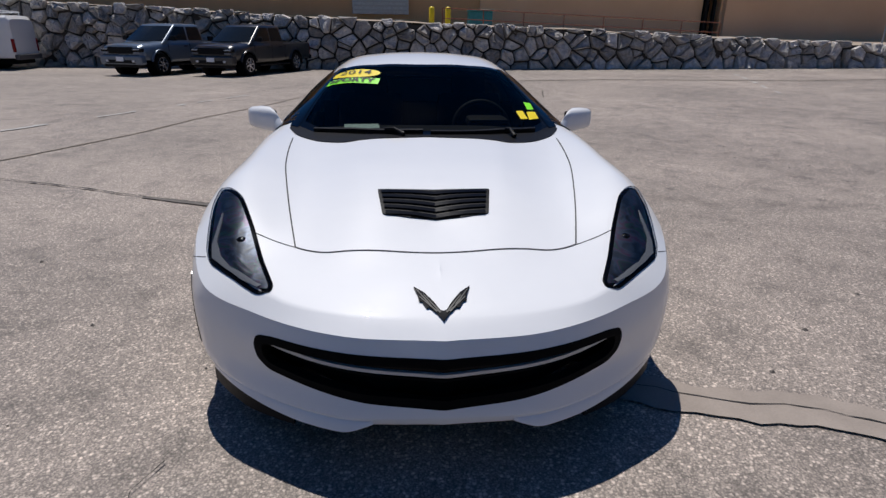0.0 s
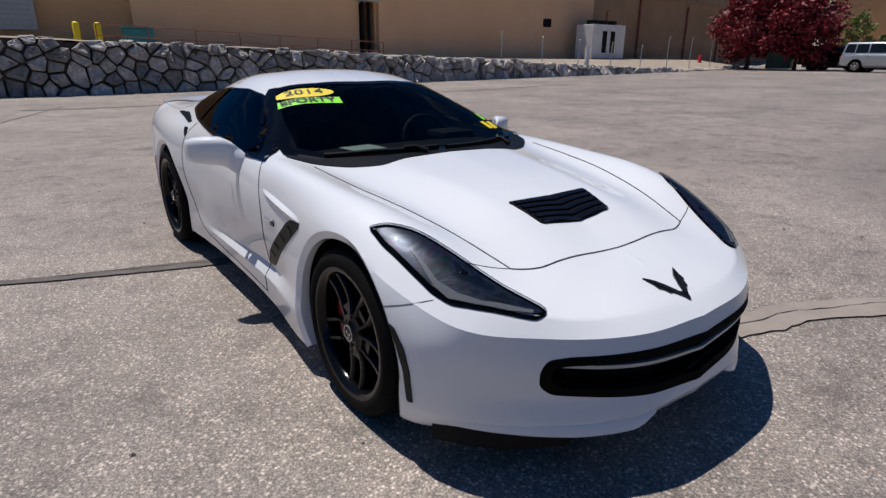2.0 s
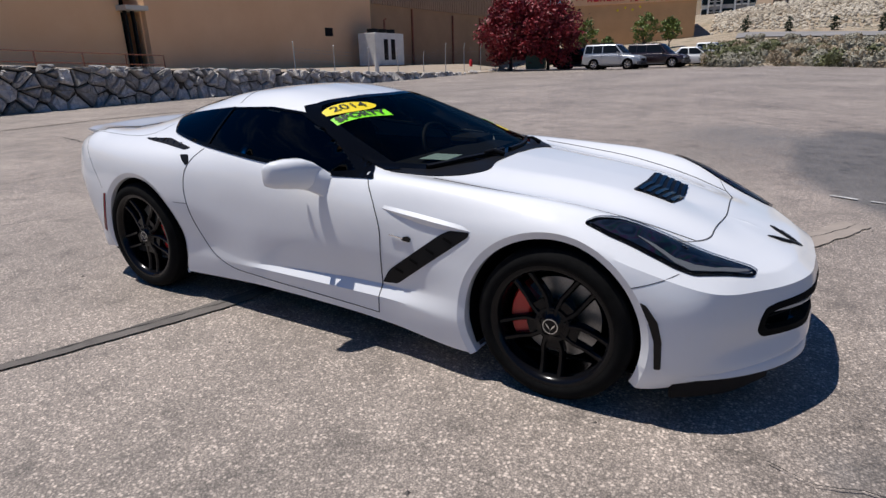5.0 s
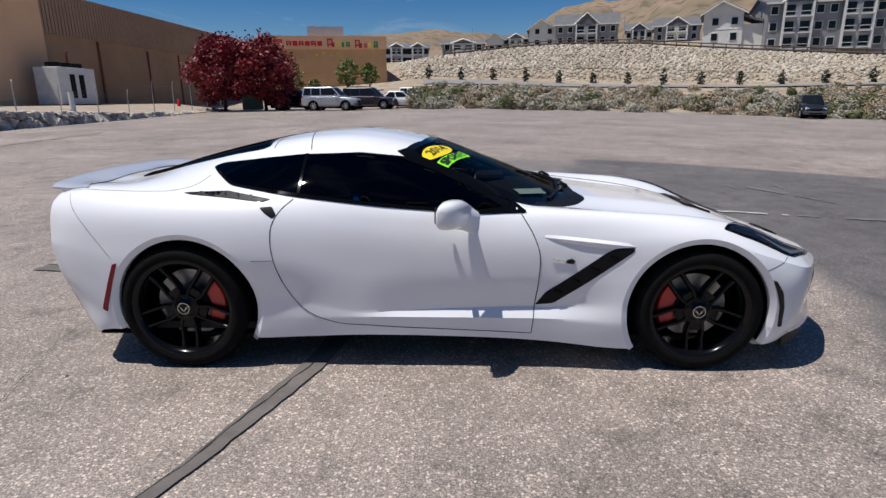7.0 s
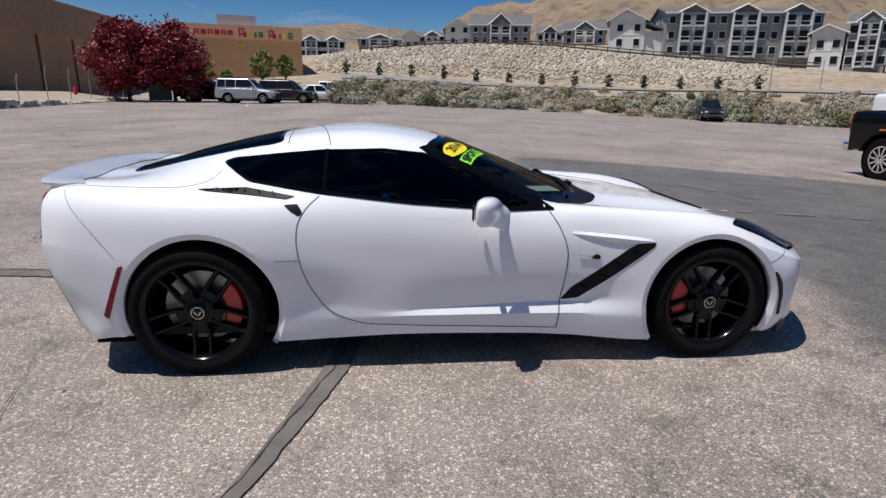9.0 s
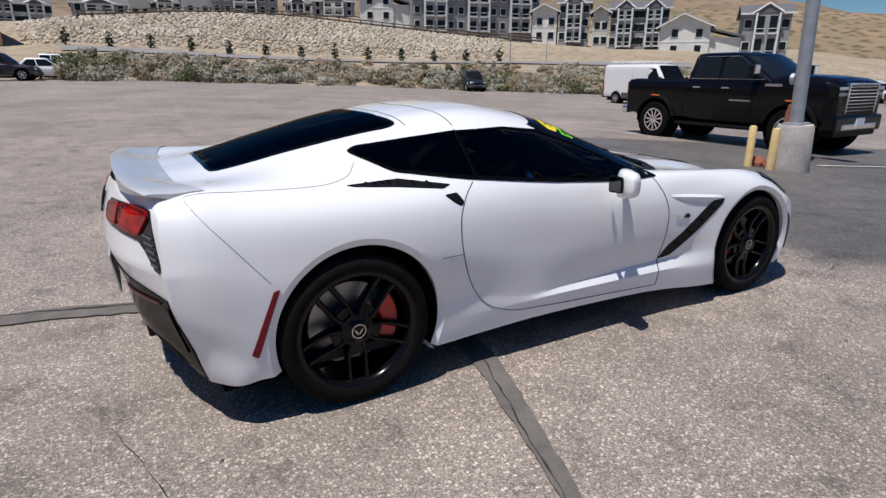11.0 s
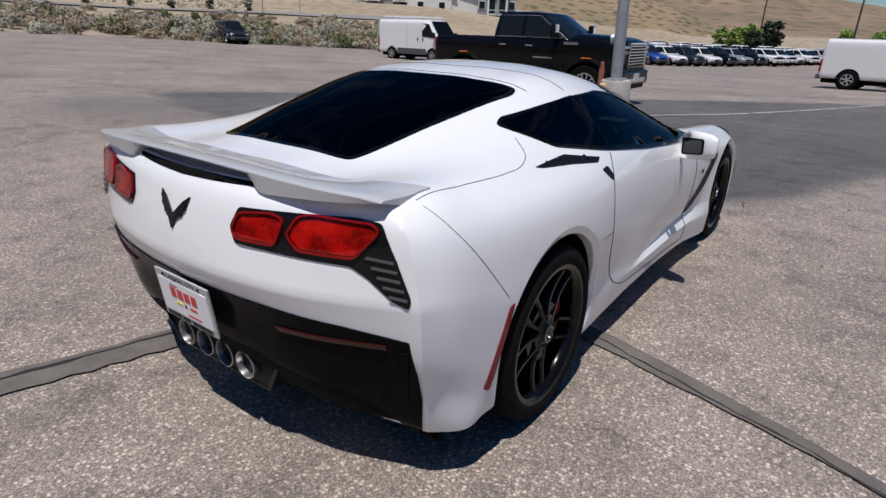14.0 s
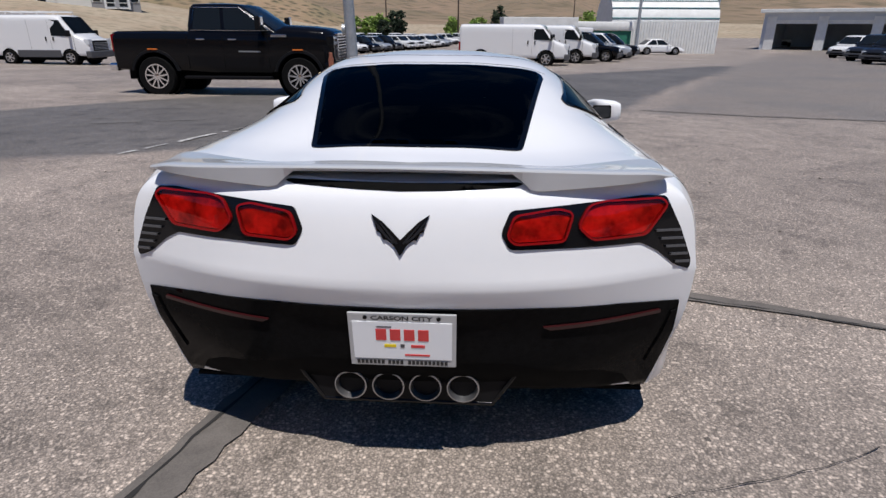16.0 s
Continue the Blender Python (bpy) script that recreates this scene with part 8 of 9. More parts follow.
sign_shape(1.9, 2.9, 9.75, 10.35, SIGN_RED, True)
for k in range(6):
    sign_shape(3.5 + .92 * k, 4.2 + .92 * k, 9.45, 10.15, SIGN_RED, k % 2 == 0)
for k, (w, up, mtl) in enumerate(((.8, 1.25, SIGN_RED), (.35, .7, SIGN_RED), (.4, .7, YELLOW), (.35, .75, SIGN_GREEN), (.5, .8, SIGN_GREEN))):
    sign_shape(9.6 + .72 * k, 9.6 + .72 * k + w, 9.25, 9.25 + up, mtl, k in (0, 2, 4))
for k, (w, up, mtl) in enumerate(((.75, 1.2, SIGN_RED), (.35, .7, SIGN_RED), (.35, .7, SIGN_RED), (.35, .8, YELLOW), (.6, 1.0, SIGN_GREEN))):
    sign_shape(13.8 + .72 * k, 13.8 + .72 * k + w, 9.15, 9.15 + up, mtl, k in (0, 2, 4))
for k in range(4):
    bm = bmesh.new()
    star = [((.26 if q % 2 == 0 else .11) * math.sin(math.pi * q / 5), (.26 if q % 2 == 0 else .11) * math.cos(math.pi * q / 5)) for q in range(10)]
    prism(bm, star, 0, .06, m=Matrix(((1, 0, 0, 7.9 + 1.05 * k), (0, 0, -1, -.005), (0, 1, 0, 8.15 + .3 * (k % 2)), (0, 0, 0, 1))))
    bmesh.ops.recalc_face_normals(bm, faces=bm.faces)
    part("star_shape", bm, YELLOW, th, "yellow star on the wall")

# ---- flats on the hill ----
WINDOW_MESH, FRAME_MESH = mesh_of("pane", boxed((-.55, .55, -.02, .05, -.65, .65)), CAR_GLASS), mesh_of("frame", boxed((-.68, .68, 0.0, .09, -.80, .78), bevel=.01), WHITE_PAINT)


def flats(p0, p1, z0, height, storeys, depth, body, gables, label, eave=0.0):
    """A block of flats: front along p0 to p1; a long roof, gabled balcony bays in white trim, windows between them."""
    d = Vector((p1[0] - p0[0], p1[1] - p0[1]))
    n = d.length
    t = thing("apartment_block", label, "apartment building", Matrix.Translation((p0[0], p0[1], z0)) @ Matrix.Rotation(math.atan2(d.y, d.x), 4, "Z"), group="flats on the hill")
    eave = eave or height * .82
    rise = height - eave
    part("wall", boxed((0, n, 0, depth, -4, eave)), body, t)
    turn = Matrix(((0, 0, 1, 0), (1, 0, 0, 0), (0, 1, 0, 0), (0, 0, 0, 1)))
    bm = bmesh.new()
    prism(bm, [(-.8, eave - .25), (depth / 2, eave + rise), (depth + .8, eave - .25), (depth + .8, eave + .05), (depth / 2, eave + rise + .25), (-.8, eave + .05)], -.6, n + .6, m=turn)
    bmesh.ops.recalc_face_normals(bm, faces=bm.faces)
    part("roof", bm, ROOF_GREY, t, "dark grey shingled roof")
    for x in (0, n - .12):
        bm = bmesh.new()
        prism(bm, [(0, eave - .1), (depth / 2, eave + rise - .05), (depth, eave - .1)], x, x + .12, m=turn)
        bmesh.ops.recalc_face_normals(bm, faces=bm.faces)
        part("gable", bm, body, t)
    part("eaves_board", boxed((-.6, n + .6, -.86, -.78, eave - .3, eave + .02)), WHITE_PAINT, t)
    lift = eave / storeys
    across = Matrix(((1, 0, 0, 0), (0, 0, -1, 0), (0, 1, 0, 0), (0, 0, 0, 1)))
    per = n / gables
    for g in range(gables):
        c, w = (g + .5) * per, min(2.6, per * .24)
        part("balcony_recess", boxed((c - w, c + w, -1.0, .02, .1, eave - .2)), GREY_PAINT if body is not GREY_PAINT else CREAM_PAINT, t)
        for k in range(storeys):
            for s in (-1, 1):
                part("balcony_opening", boxed((c + s * w * .55 - w * .36, c + s * w * .55 + w * .30, -1.04, -.98, lift * k + .5, lift * (k + 1) - .6)), CAR_GLASS, t)
                part("balcony", boxed((c + s * w * .55 - w * .42, c + s * w * .55 + w * .42, -1.5, -1.0, lift * k + .12, lift * k + .32)), WHITE_PAINT, t)
                part("balcony_rail", boxed((c + s * w * .55 - w * .42, c + s * w * .55 + w * .42, -1.5, -1.44, lift * k + 1.0, lift * k + 1.1)), WHITE_PAINT, t)
        for s in (-1, 1):
            part("balcony_post", boxed((c + s * w - .16, c + s * w + .16, -1.45, -1.0, 0, eave - .1)), WHITE_PAINT, t)
        bm = bmesh.new()
        prism(bm, [(c - w - .5, eave - .1), (c, eave + rise * .85), (c + w + .5, eave - .1)], -depth * .5, 1.1, m=across)
        bmesh.ops.recalc_face_normals(bm, faces=bm.faces)
        part("bay_gable", bm, ROOF_GREY, t)
        bm = bmesh.new()
        tube(bm, [(c - w - .6, -1.2, eave - .1), (c, -1.2, eave + rise * .85 + .08), (c + w + .6, -1.2, eave - .1)], .15, 4)
        part("bargeboard", bm, WHITE_PAINT, t)
        spare = per / 2 - w - .3
        if spare > .9:
            for s in (-1, 1):
                for q in range(max(1, int(spare / 2.2))):
                    for k in range(storeys):
                        fr = new("window", FRAME_MESH)
                        fr.parent, fr.location = t, (c + s * (w + .3 + spare * (q + .5) / max(1, int(spare / 2.2))), -.08, lift * (k + .52))
                        pn = new("pane", WINDOW_MESH)
                        pn.parent, pn.location = fr, (0, -.025, 0)
    for k in range(storeys):
        for x, flip in ((-.08, -1), (n + .08, 1)):
            for y in (depth * .3, depth * .7):
                fr = new("window", FRAME_MESH)
                fr.parent, fr.location, fr.rotation_euler = t, (x, y, lift * (k + .52)), (0, 0, math.pi / 2 * flip)
                pn = new("pane", WINDOW_MESH)
                pn.parent, pn.location = fr, (0, -.025, 0)
    return t


def end_wing(p0, p1, z0, eave, peak, depth, body, lean, label):
    """A gabled end of a block of flats: a pale wall with few windows under a pitched roof; lean: a lower lean-to roof beside it."""
    d = Vector((p1[0] - p0[0], p1[1] - p0[1]))
    n = d.length
    t = thing("apartment_wing", label, "apartment building", Matrix.Translation((p0[0], p0[1], z0)) @ Matrix.Rotation(math.atan2(d.y, d.x), 4, "Z"), group="flats on the hill")
    across = Matrix(((1, 0, 0, 0), (0, 0, -1, 0), (0, 1, 0, 0), (0, 0, 0, 1)))
    bm = bmesh.new()
    prism(bm, [(0, -4), (n, -4), (n, eave), (n * .45, peak), (0, eave)], -depth, 0, m=across)
    bmesh.ops.recalc_face_normals(bm, faces=bm.faces)
    part("wall", bm, body, t, "pale gabled end wall")
    for a, b in (((-.7, eave - .45), (n * .45, peak)), ((n * .45, peak), (n + .7, eave - .35))):
        bm = bmesh.new()
        prism(bm, [a, b, (b[0], b[1] + .28), (a[0], a[1] + .28)], -depth, .7, m=across)
        bmesh.ops.recalc_face_normals(bm, faces=bm.faces)
        part("roof_slope", bm, ROOF_GREY, t, "grey shingled roof slope")
        bm = bmesh.new()
        prism(bm, [(a[0], a[1] - .12), (b[0], b[1] - .12), (b[0], b[1] + .18), (a[0], a[1] + .18)], .7, .82, m=across)
        bmesh.ops.recalc_face_normals(bm, faces=bm.faces)
        part("bargeboard", bm, WHITE_PAINT, t)
    part("floor_band", boxed((0, n, -.05, 0, eave * .48, eave * .48 + .16)), WHITE_PAINT, t)
    for k in range(max(1, round(eave / 2.9))):
        for x in (n * .30, n * .78):
            fr = new("window", FRAME_MESH)
            fr.parent, fr.location = t, (x, -.08, 1.5 + 2.8 * k)
            pn = new("pane", WINDOW_MESH)
            pn.parent, pn.location = fr, (0, -.025, 0)
    if lean:
        part("lean_to", boxed((n, n + lean, .4, depth * .6, -4, eave * .62)), body, t)
        bm = bmesh.new()
        prism(bm, [(n - .1, eave * .86), (n + lean + .5, eave * .60), (n + lean + .5, eave * .66), (n - .1, eave * .92)], -depth * .62, .2, m=across)
        bmesh.ops.recalc_face_normals(bm, faces=bm.faces)
        part("lean_to_roof", bm, ROOF_GREY, t)
    return t


WHITE_SIDE = surface("off_white_siding", (0.62, 0.61, 0.57), (0.76, 0.75, 0.71), rough=0.7, scale=0.6, fine=20, bump=0.1)
DARK_SIDE = surface("dark_grey_siding", (0.215, 0.215, 0.225), (0.30, 0.30, 0.31), rough=0.7, scale=0.6, fine=20, bump=0.1)
for p0, p1, z, h, st, dep, bodym, gb, eave, lab in (
    ((145, 19.7), (146, 9.2), 9.6, 5.2, 2, 10, WHITE_SIDE, 2, 0, "low white block of flats on the hillside"), ((146.2, 5.7), (146.2, -4.6), 10.4, 5.2, 2, 10, GREY_PAINT, 1, 0, "low grey block of flats on the hillside"),
    ((169.0, -10.8), (168.4, -17.9), 13.9, 5.1, 2, 9, GREY_PAINT, 1, 3.8, "grey two-storey flats with a white end wing"), ((158.5, -23.9), (155.4, -39.5), 14.6, 8.3, 2, 12, DARK_SIDE, 1, 5.2, "dark gabled two-storey flats above the stones"),
    ((175.2, -46.8), (173.3, -53.7), 16.9, 5.0, 1, 9, WHITE_SIDE, 1, 3.2, "pale low flats behind the larger blocks"), ((166.4, -52.1), (162.6, -63.2), 16.0, 6.3, 2, 10, GREY_PAINT, 1, 4.0, "grey gabled flats behind the larger blocks"),
    ((112.3, -56.2), (105.4, -84.3), 9.3, 10.0, 3, 14, DARK_SIDE, 3, 8.5, "large dark grey three-storey flats with white balconies"),
    ((96.0, -82.3), (91.9, -86.6), 7.0, 9.6, 3, 12, DARK_SIDE, 1, 0, "dark three-storey flats with white balcony bays"), ((88.9, -89.8), (80.8, -97.4), 6.0, 9.2, 3, 12, DARK_SIDE, 2, 0, "dark grey flats with pale trim"),
    ((64.5, -97.3), (58.6, -101.8), 3.8, 9.0, 2, 12, DARK_SIDE, 1, 0, "dark grey flats beside a cream end wing")):
    flats(p0, p1, z, h, st, dep, bodym, gb, lab, eave)
for p0, p1, z, eave, peak, dep, bodym, lean, lab in (
    ((168.2, -6.1), (168.0, -10.7), 13.7, 3.7, 5.4, 9, WHITE_SIDE, 0, "white gabled end wing of hillside flats"), ((161.4, -17.3), (160.5, -24.2), 14.3, 5.0, 7.3, 10, WHITE_SIDE, 0, "white gabled end wing beside dark flats"),
    ((118.5, -47.0), (115.8, -53.5), 11.0, 5.9, 7.9, 12, WHITE_SIDE, 3.8, "tall white gabled end wing with a lean-to"), ((99.8, -78.2), (96.4, -82.0), 7.0, 6.4, 7.6, 10, WHITE_SIDE, 0, "narrow white end wing of the flats"),
    ((91.4, -87.3), (89.2, -89.5), 6.0, 7.0, 8.0, 10, CREAM_PAINT, 0, "narrow cream end wing of the flats"), ((75.3, -89.0), (68.5, -94.2), 3.8, 5.6, 7.6, 12, WHITE_SIDE, 5.2, "broad cream end wing with a grey lean-to roof")):
    end_wing(p0, p1, z, eave, peak, dep, bodym, lean, lab)

# ---- southern yard: white shed, tarped trailer, workshop with open bays ----
shed = thing("white_shed", "white corrugated shed with a rounded roof", "shed", Matrix.Translation((-21.2, -58.7, soil(-19, -58.7))))
bm = bmesh.new()
prof = [(0, 0), (0, 3.1), (.25, 4.0), (1.0, 4.85), (2.3, 5.45), (4.2, 5.75), (6.1, 5.45), (7.4, 4.85), (8.15, 4.0), (8.4, 3.1), (8.4, 0)]
prism(bm, prof, 0, 10.5, m=Matrix(((0, 0, 1, -3.0), (-1, 0, 0, 0), (0, 1, 0, 0), (0, 0, 0, 1))))
bmesh.ops.recalc_face_normals(bm, faces=bm.faces)
part("shell", bm, WHITE_PAINT, shed, smooth=30)
for k in range(38):
    part("rib", boxed((-2.95 + .272 * k, -2.80 + .272 * k, 0, .10, 0, 3.05)), WHITE_PAINT, shed)
for y, z in ((-.05, 3.3), (-.42, 4.25), (-1.1, 4.92)):
    part("roof_seam", boxed((-3.0, 7.5, y - .1, y + .08, z, z + .07)), TEAL, shed)
trailer = thing("tarped_trailer", "white-topped trailer with a green side tarp", "trailer", Matrix.Translation((-11.4, -54.5, soil(-11.4, -54.5))))
part("tarp", boxed((-3, 3, -1.1, 1.1, .6, 2.1), bevel=.05), surface("green_tarp", (0.015, 0.13, 0.08), (0.03, 0.20, 0.13), rough=0.6), trailer, "green tarp side")
part("canopy", boxed((-3.2, 3.2, -1.3, 1.3, 2.1, 2.9), bevel=.25), WHITE_PAINT, trailer, "white canopy", smooth=40)
for x in (-2, 2):
    for s in (-1, 1):
        road_wheel(trailer, x, s * .9, .35, .2)
truck_box = thing("box_truck", "white box truck body beyond the vans", "truck", Matrix.Translation((-5.5, -50.0, soil(-5.5, -50))) @ Matrix.Rotation(math.atan2(-.1, -.99), 4, "Z"))
part("cargo_box", boxed((-3.2, 3.2, -1.2, 1.2, 1.0, 3.1), bevel=.04), WHITE_PAINT, truck_box)
part("cab", boxed((3.2, 4.6, -1.1, 1.1, .6, 2.3), bevel=.15), WHITE_VAN, truck_box)
part("chassis", boxed((-3.2, 4.4, -.8, .8, .4, 1.0)), VOID, truck_box)
for x in (-2.2, 3.8):
    for s in (-1, 1):
        bm = bmesh.new()
        turned(bm, [(s * .95, .42), (s * 1.2, .42), (s * 1.2, 0)], 20, "Y", (x, 0, .42))
        part("wheel", bm, RUBBER, truck_box)
shop = thing("workshop", "pale grey-blue workshop with open dark bays", "building", Matrix.Translation((-34.5, -72.0, soil(-34.5, -72))) @ Matrix.Rotation(math.atan2(.55, -.83), 4, "Z"))
BLUE_WALL = surface("pale_blue_wall", (0.46, 0.50, 0.56), (0.58, 0.62, 0.68), rough=0.7, scale=0.7, fine=20, bump=0.1)
part("wall", boxed((0, .4, 0, 16, -.4, 4.3)), BLUE_WALL, shop)
part("back_wall", boxed((0, 60, 15.6, 16, -.4, 4.3)), BLUE_WALL, shop)
part("roof", boxed((-.4, 60.4, -.8, 16.4, 4.1, 4.5), bevel=.05), WHITE_PAINT, shop, "white metal roof")
part("header", boxed((.4, 60, 0, .4, 3.3, 4.1)), BLUE_WALL, shop)
for k in range(11):
    x = .4 + 5.2 * k
    part("pier", boxed((x, x + 1.0, -.12, .5, -.4, 3.7)), WHITE_PAINT, shop)
    part("rolled_door", boxed((x + 1.0, x + 5.2, .1, .4, 2.9, 3.3)), WHITE_PAINT, shop)
part("bay_floor", boxed((0, 60, .2, 15.6, -.5, .02)), CONCRETE, shop)

# ---- bank, hills and plants ----
def earth(name, dirt, grass, scrub, spot, relief=.4, broad=.06):
    m, t, b = shader(name)
    link = t.links.new
    co = t.nodes.new("ShaderNodeTexCoord")
    big = node(t, "ShaderNodeTexNoise", Scale=broad, Detail=9.0, Roughness=0.68)
    dots = node(t, "ShaderNodeTexVoronoi", Scale=spot, Randomness=1.0)
    fine = node(t, "ShaderNodeTexNoise", Scale=spot * 6 * .4 / relief, Detail=8.0, Roughness=.6)
    for n in (big, dots, fine):
        link(co.outputs["Object"], n.inputs["Vector"])
    ramp = t.nodes.new("ShaderNodeValToRGB")
    ramp.color_ramp.elements[0].position, ramp.color_ramp.elements[0].color = .38, rgba(dirt)
    ramp.color_ramp.elements[1].position, ramp.color_ramp.elements[1].color = .62, rgba(grass)
    link(big.outputs["Fac"], ramp.inputs["Fac"])
    near = node(t, "ShaderNodeMapRange", From_Min=.20, From_Max=.50, To_Min=.85, To_Max=0.0)
    link(dots.outputs["Distance"], near.inputs["Value"])
    mx = t.nodes.new("ShaderNodeMix")
    mx.data_type = "RGBA"
    mx.inputs[7].default_value = rgba(scrub)
    link(near.outputs["Result"], mx.inputs[0])
    link(ramp.outputs["Color"], mx.inputs[6])
    link(mx.outputs[2], b.inputs["Base Color"])
    b.inputs["Roughness"].default_value = .95
    bp = node(t, "ShaderNodeBump", Strength=.6, Distance=relief)
    link(fine.outputs["Fac"], bp.inputs["Height"])
    link(bp.outputs["Normal"], b.inputs["Normal"])
    return m


EARTH = earth("dry_bank", (0.34, 0.26, 0.18), (0.40, 0.33, 0.24), (0.20, 0.18, 0.12), .6)
HILL = earth("dry_hill", (0.255, 0.178, 0.118), (0.165, 0.130, 0.078), (0.100, 0.082, 0.048), .07, 4.0, .012)
FOOTHILL = earth("scrubby_foothill", (0.290, 0.200, 0.122), (0.205, 0.165, 0.092), (0.055, 0.053, 0.030), .30, 1.5, .05)
AZ = (-20, -55, -70, -79, -87, -95, -99, -102, -103.5, -106, -110, -115, -125, -135, -141, -150, -165, -180, -205, -240, -300, -340)
RIDGE_AZ = (-20, -55, -70, -79, -87, -95, -99, -102, -103.5, -106, -110, -115, -125, -135, -141, -150, -157.4, -162, -166, -172, -176, -180, -184, -188, -191, -196, -205, -240, -300, -340)
RIDGE = (2, 3, 5.0, 6.1, 6.8, 5.8, 8.6, 8.9, 8.6, 10.0, 11.6, 12.6, 12.4, 9.4, 7.4, 5.5, 3.5, 4.7, 3.9, 3.7, 3.0, 2.4, 3.3, 3.2, 2.4, 3.2, 3.1, 2.8, 2, 2)
START = (90, 80, 66, 57, 50, 49.5, 49.5, 49.5, 49.5, 49.5, 49.2, 49, 49, 50, 56, 90, 130, 150, 150, 150, 120, 110)
Z80 = (0, 1.0, 1.5, 2.4, 3.2, 2.9, 2.6, 2.5, 2.45, 2.4, 2.3, 2.2, 2.2, 1.9, 1.6, 0, -1.4, -1.4, -1.4, -1.2, 0, 0)
Z95 = (0, 1.5, 2.5, 3.6, 4.6, 4.0, 3.6, 3.4, 3.3, 3.15, 2.95, 2.7, 2.8, 2.9, 2.9, 1.2, -1.4, -1.4, -1.4, -1.2, 0, 0)
Z118 = (0, 2, 4, 6.5, 9.2, 10.6, 10.9, 10.75, 10.7, 10.4, 9.6, 8.6, 6.8, 5.2, 5.0, 3.0, -1.3, -1.4, -1.4, -1.2, 0, 0)
Z145 = (0, 3, 6, 9.4, 10.6, 11.6, 12.2, 12.4, 12.5, 12.45, 11.8, 11.0, 8.2, 6.5, 6.4, 4.5, -1.0, -1.2, -1.2, -1, 0, 0)


def land(az, d):
    """Height of the country beyond the lot at an azimuth (degrees, clockwise negative from north) and distance."""
    f = lambda table: float(np.interp(-az, [-a for a in AZ], table))
    s = f(START)
    x, y = -3.7 - math.sin(math.radians(az)) * s, math.cos(math.radians(az)) * s
    zr = math.tan(math.radians(float(np.interp(-az, [-a for a in RIDGE_AZ], RIDGE)))) * 1000
    ds = [s, max(s + 4, 80), max(s + 8, 95), max(s + 12, 118), max(s + 20, 145), 260, 520, 1000, 1700]
    zs = [lie(x, y) - .12, f(Z80), f(Z95), f(Z118), f(Z145), f(Z145) + (zr * .26 - f(Z145)) * .35, zr * .40, zr, zr * .8]
    z = float(np.interp(d, ds, zs))
    if d > 160:
        k = min(1, (d - 160) / 500)
        ease = 1 - .8 * min(1, max(0, (d - 650) / 350))
        z += k * ease * zr * .20 * noise.fractal(Vector((d * math.sin(math.radians(az)) * .005, d * math.cos(math.radians(az)) * .005, 3.3)), .9, 2.0, 4)
        z -= k * ease * zr * .16 * abs(noise.noise(Vector((az * .42 + d * .004, d * .0022, 7.7))))  # gullies running down to the lot
    return z


def spot(az, d):
    return -3.7 - math.sin(math.radians(az)) * d, math.cos(math.radians(az)) * d


bm = bmesh.new()
azs = np.arange(-24, -340, -1.0)
rows = []
for az in azs:
    s = float(np.interp(-az, [-a for a in AZ], START))
    ds = np.concatenate([np.linspace(s, max(150, s + 25), 22), np.geomspace(max(150, s + 25), 1700, 26)[1:]])
    rows.append([bm.verts.new((*spot(az, d), land(az, d))) for d in ds])
n_near = 24
for a, b in zip(rows, rows[1:]):
    for i in range(len(a) - 1):
        f = bm.faces.new((a[i], b[i], b[i + 1], a[i + 1]))
        f.material_index = 0 if i < n_near else 1
bmesh.ops.recalc_face_normals(bm, faces=bm.faces)
if sum(f.normal.z for f in bm.faces) < 0:
    bmesh.ops.reverse_faces(bm, faces=bm.faces)
me = mesh_of("hillside", bm, EARTH, smooth=60)
me.materials.append(HILL)
tagged(new("hillside", me), "dry tan hillside rising behind the lot", "hillside", kind="structure")

# nearer foothill with scattered shrubs, falling away to the west
CREST_AZ = (-132, -140, -146, -151.3, -156.4, -160.5, -163.5, -166.8, -169.5)
CREST_EL = (5.0, 5.0, 4.8, 4.35, 3.8, 3.0, 1.9, .6, -.5)
bm = bmesh.new()
rows = []
for az in np.arange(-132, -169.6, -.5):
    top = 1.4 + math.tan(math.radians(float(np.interp(-az, [-a for a in CREST_AZ], CREST_EL)))) * 300
    row = []
    for d in np.linspace(150, 360, 34):
        rise = math.sin(min(1, (d - 150) / 150) * math.pi / 2) ** 1.15 if d < 300 else 1 - .5 * ((d - 300) / 60) ** 2
        p = Vector((*spot(az, d), 0))
        bumps = noise.fractal(p * .022, .9, 2.0, 5) * 3.2 * min(1, (d - 150) / 60) * (1 if d < 270 else .35)
        row.append(bm.verts.new((p.x, p.y, -2.6 + (top + 2.6) * rise + bumps)))
    rows.append(row)
for a, b in zip(rows, rows[1:]):
    for i in range(len(a) - 1):
        bm.faces.new((a[i], b[i], b[i + 1], a[i + 1]))
bmesh.ops.recalc_face_normals(bm, faces=bm.faces)
if sum(f.normal.z for f in bm.faces) < 0:
    bmesh.ops.reverse_faces(bm, faces=bm.faces)
tagged(part("foothill", bm, FOOTHILL, smooth=60), "dry foothill with orange soil and scattered shrubs", "hillside", kind="structure")

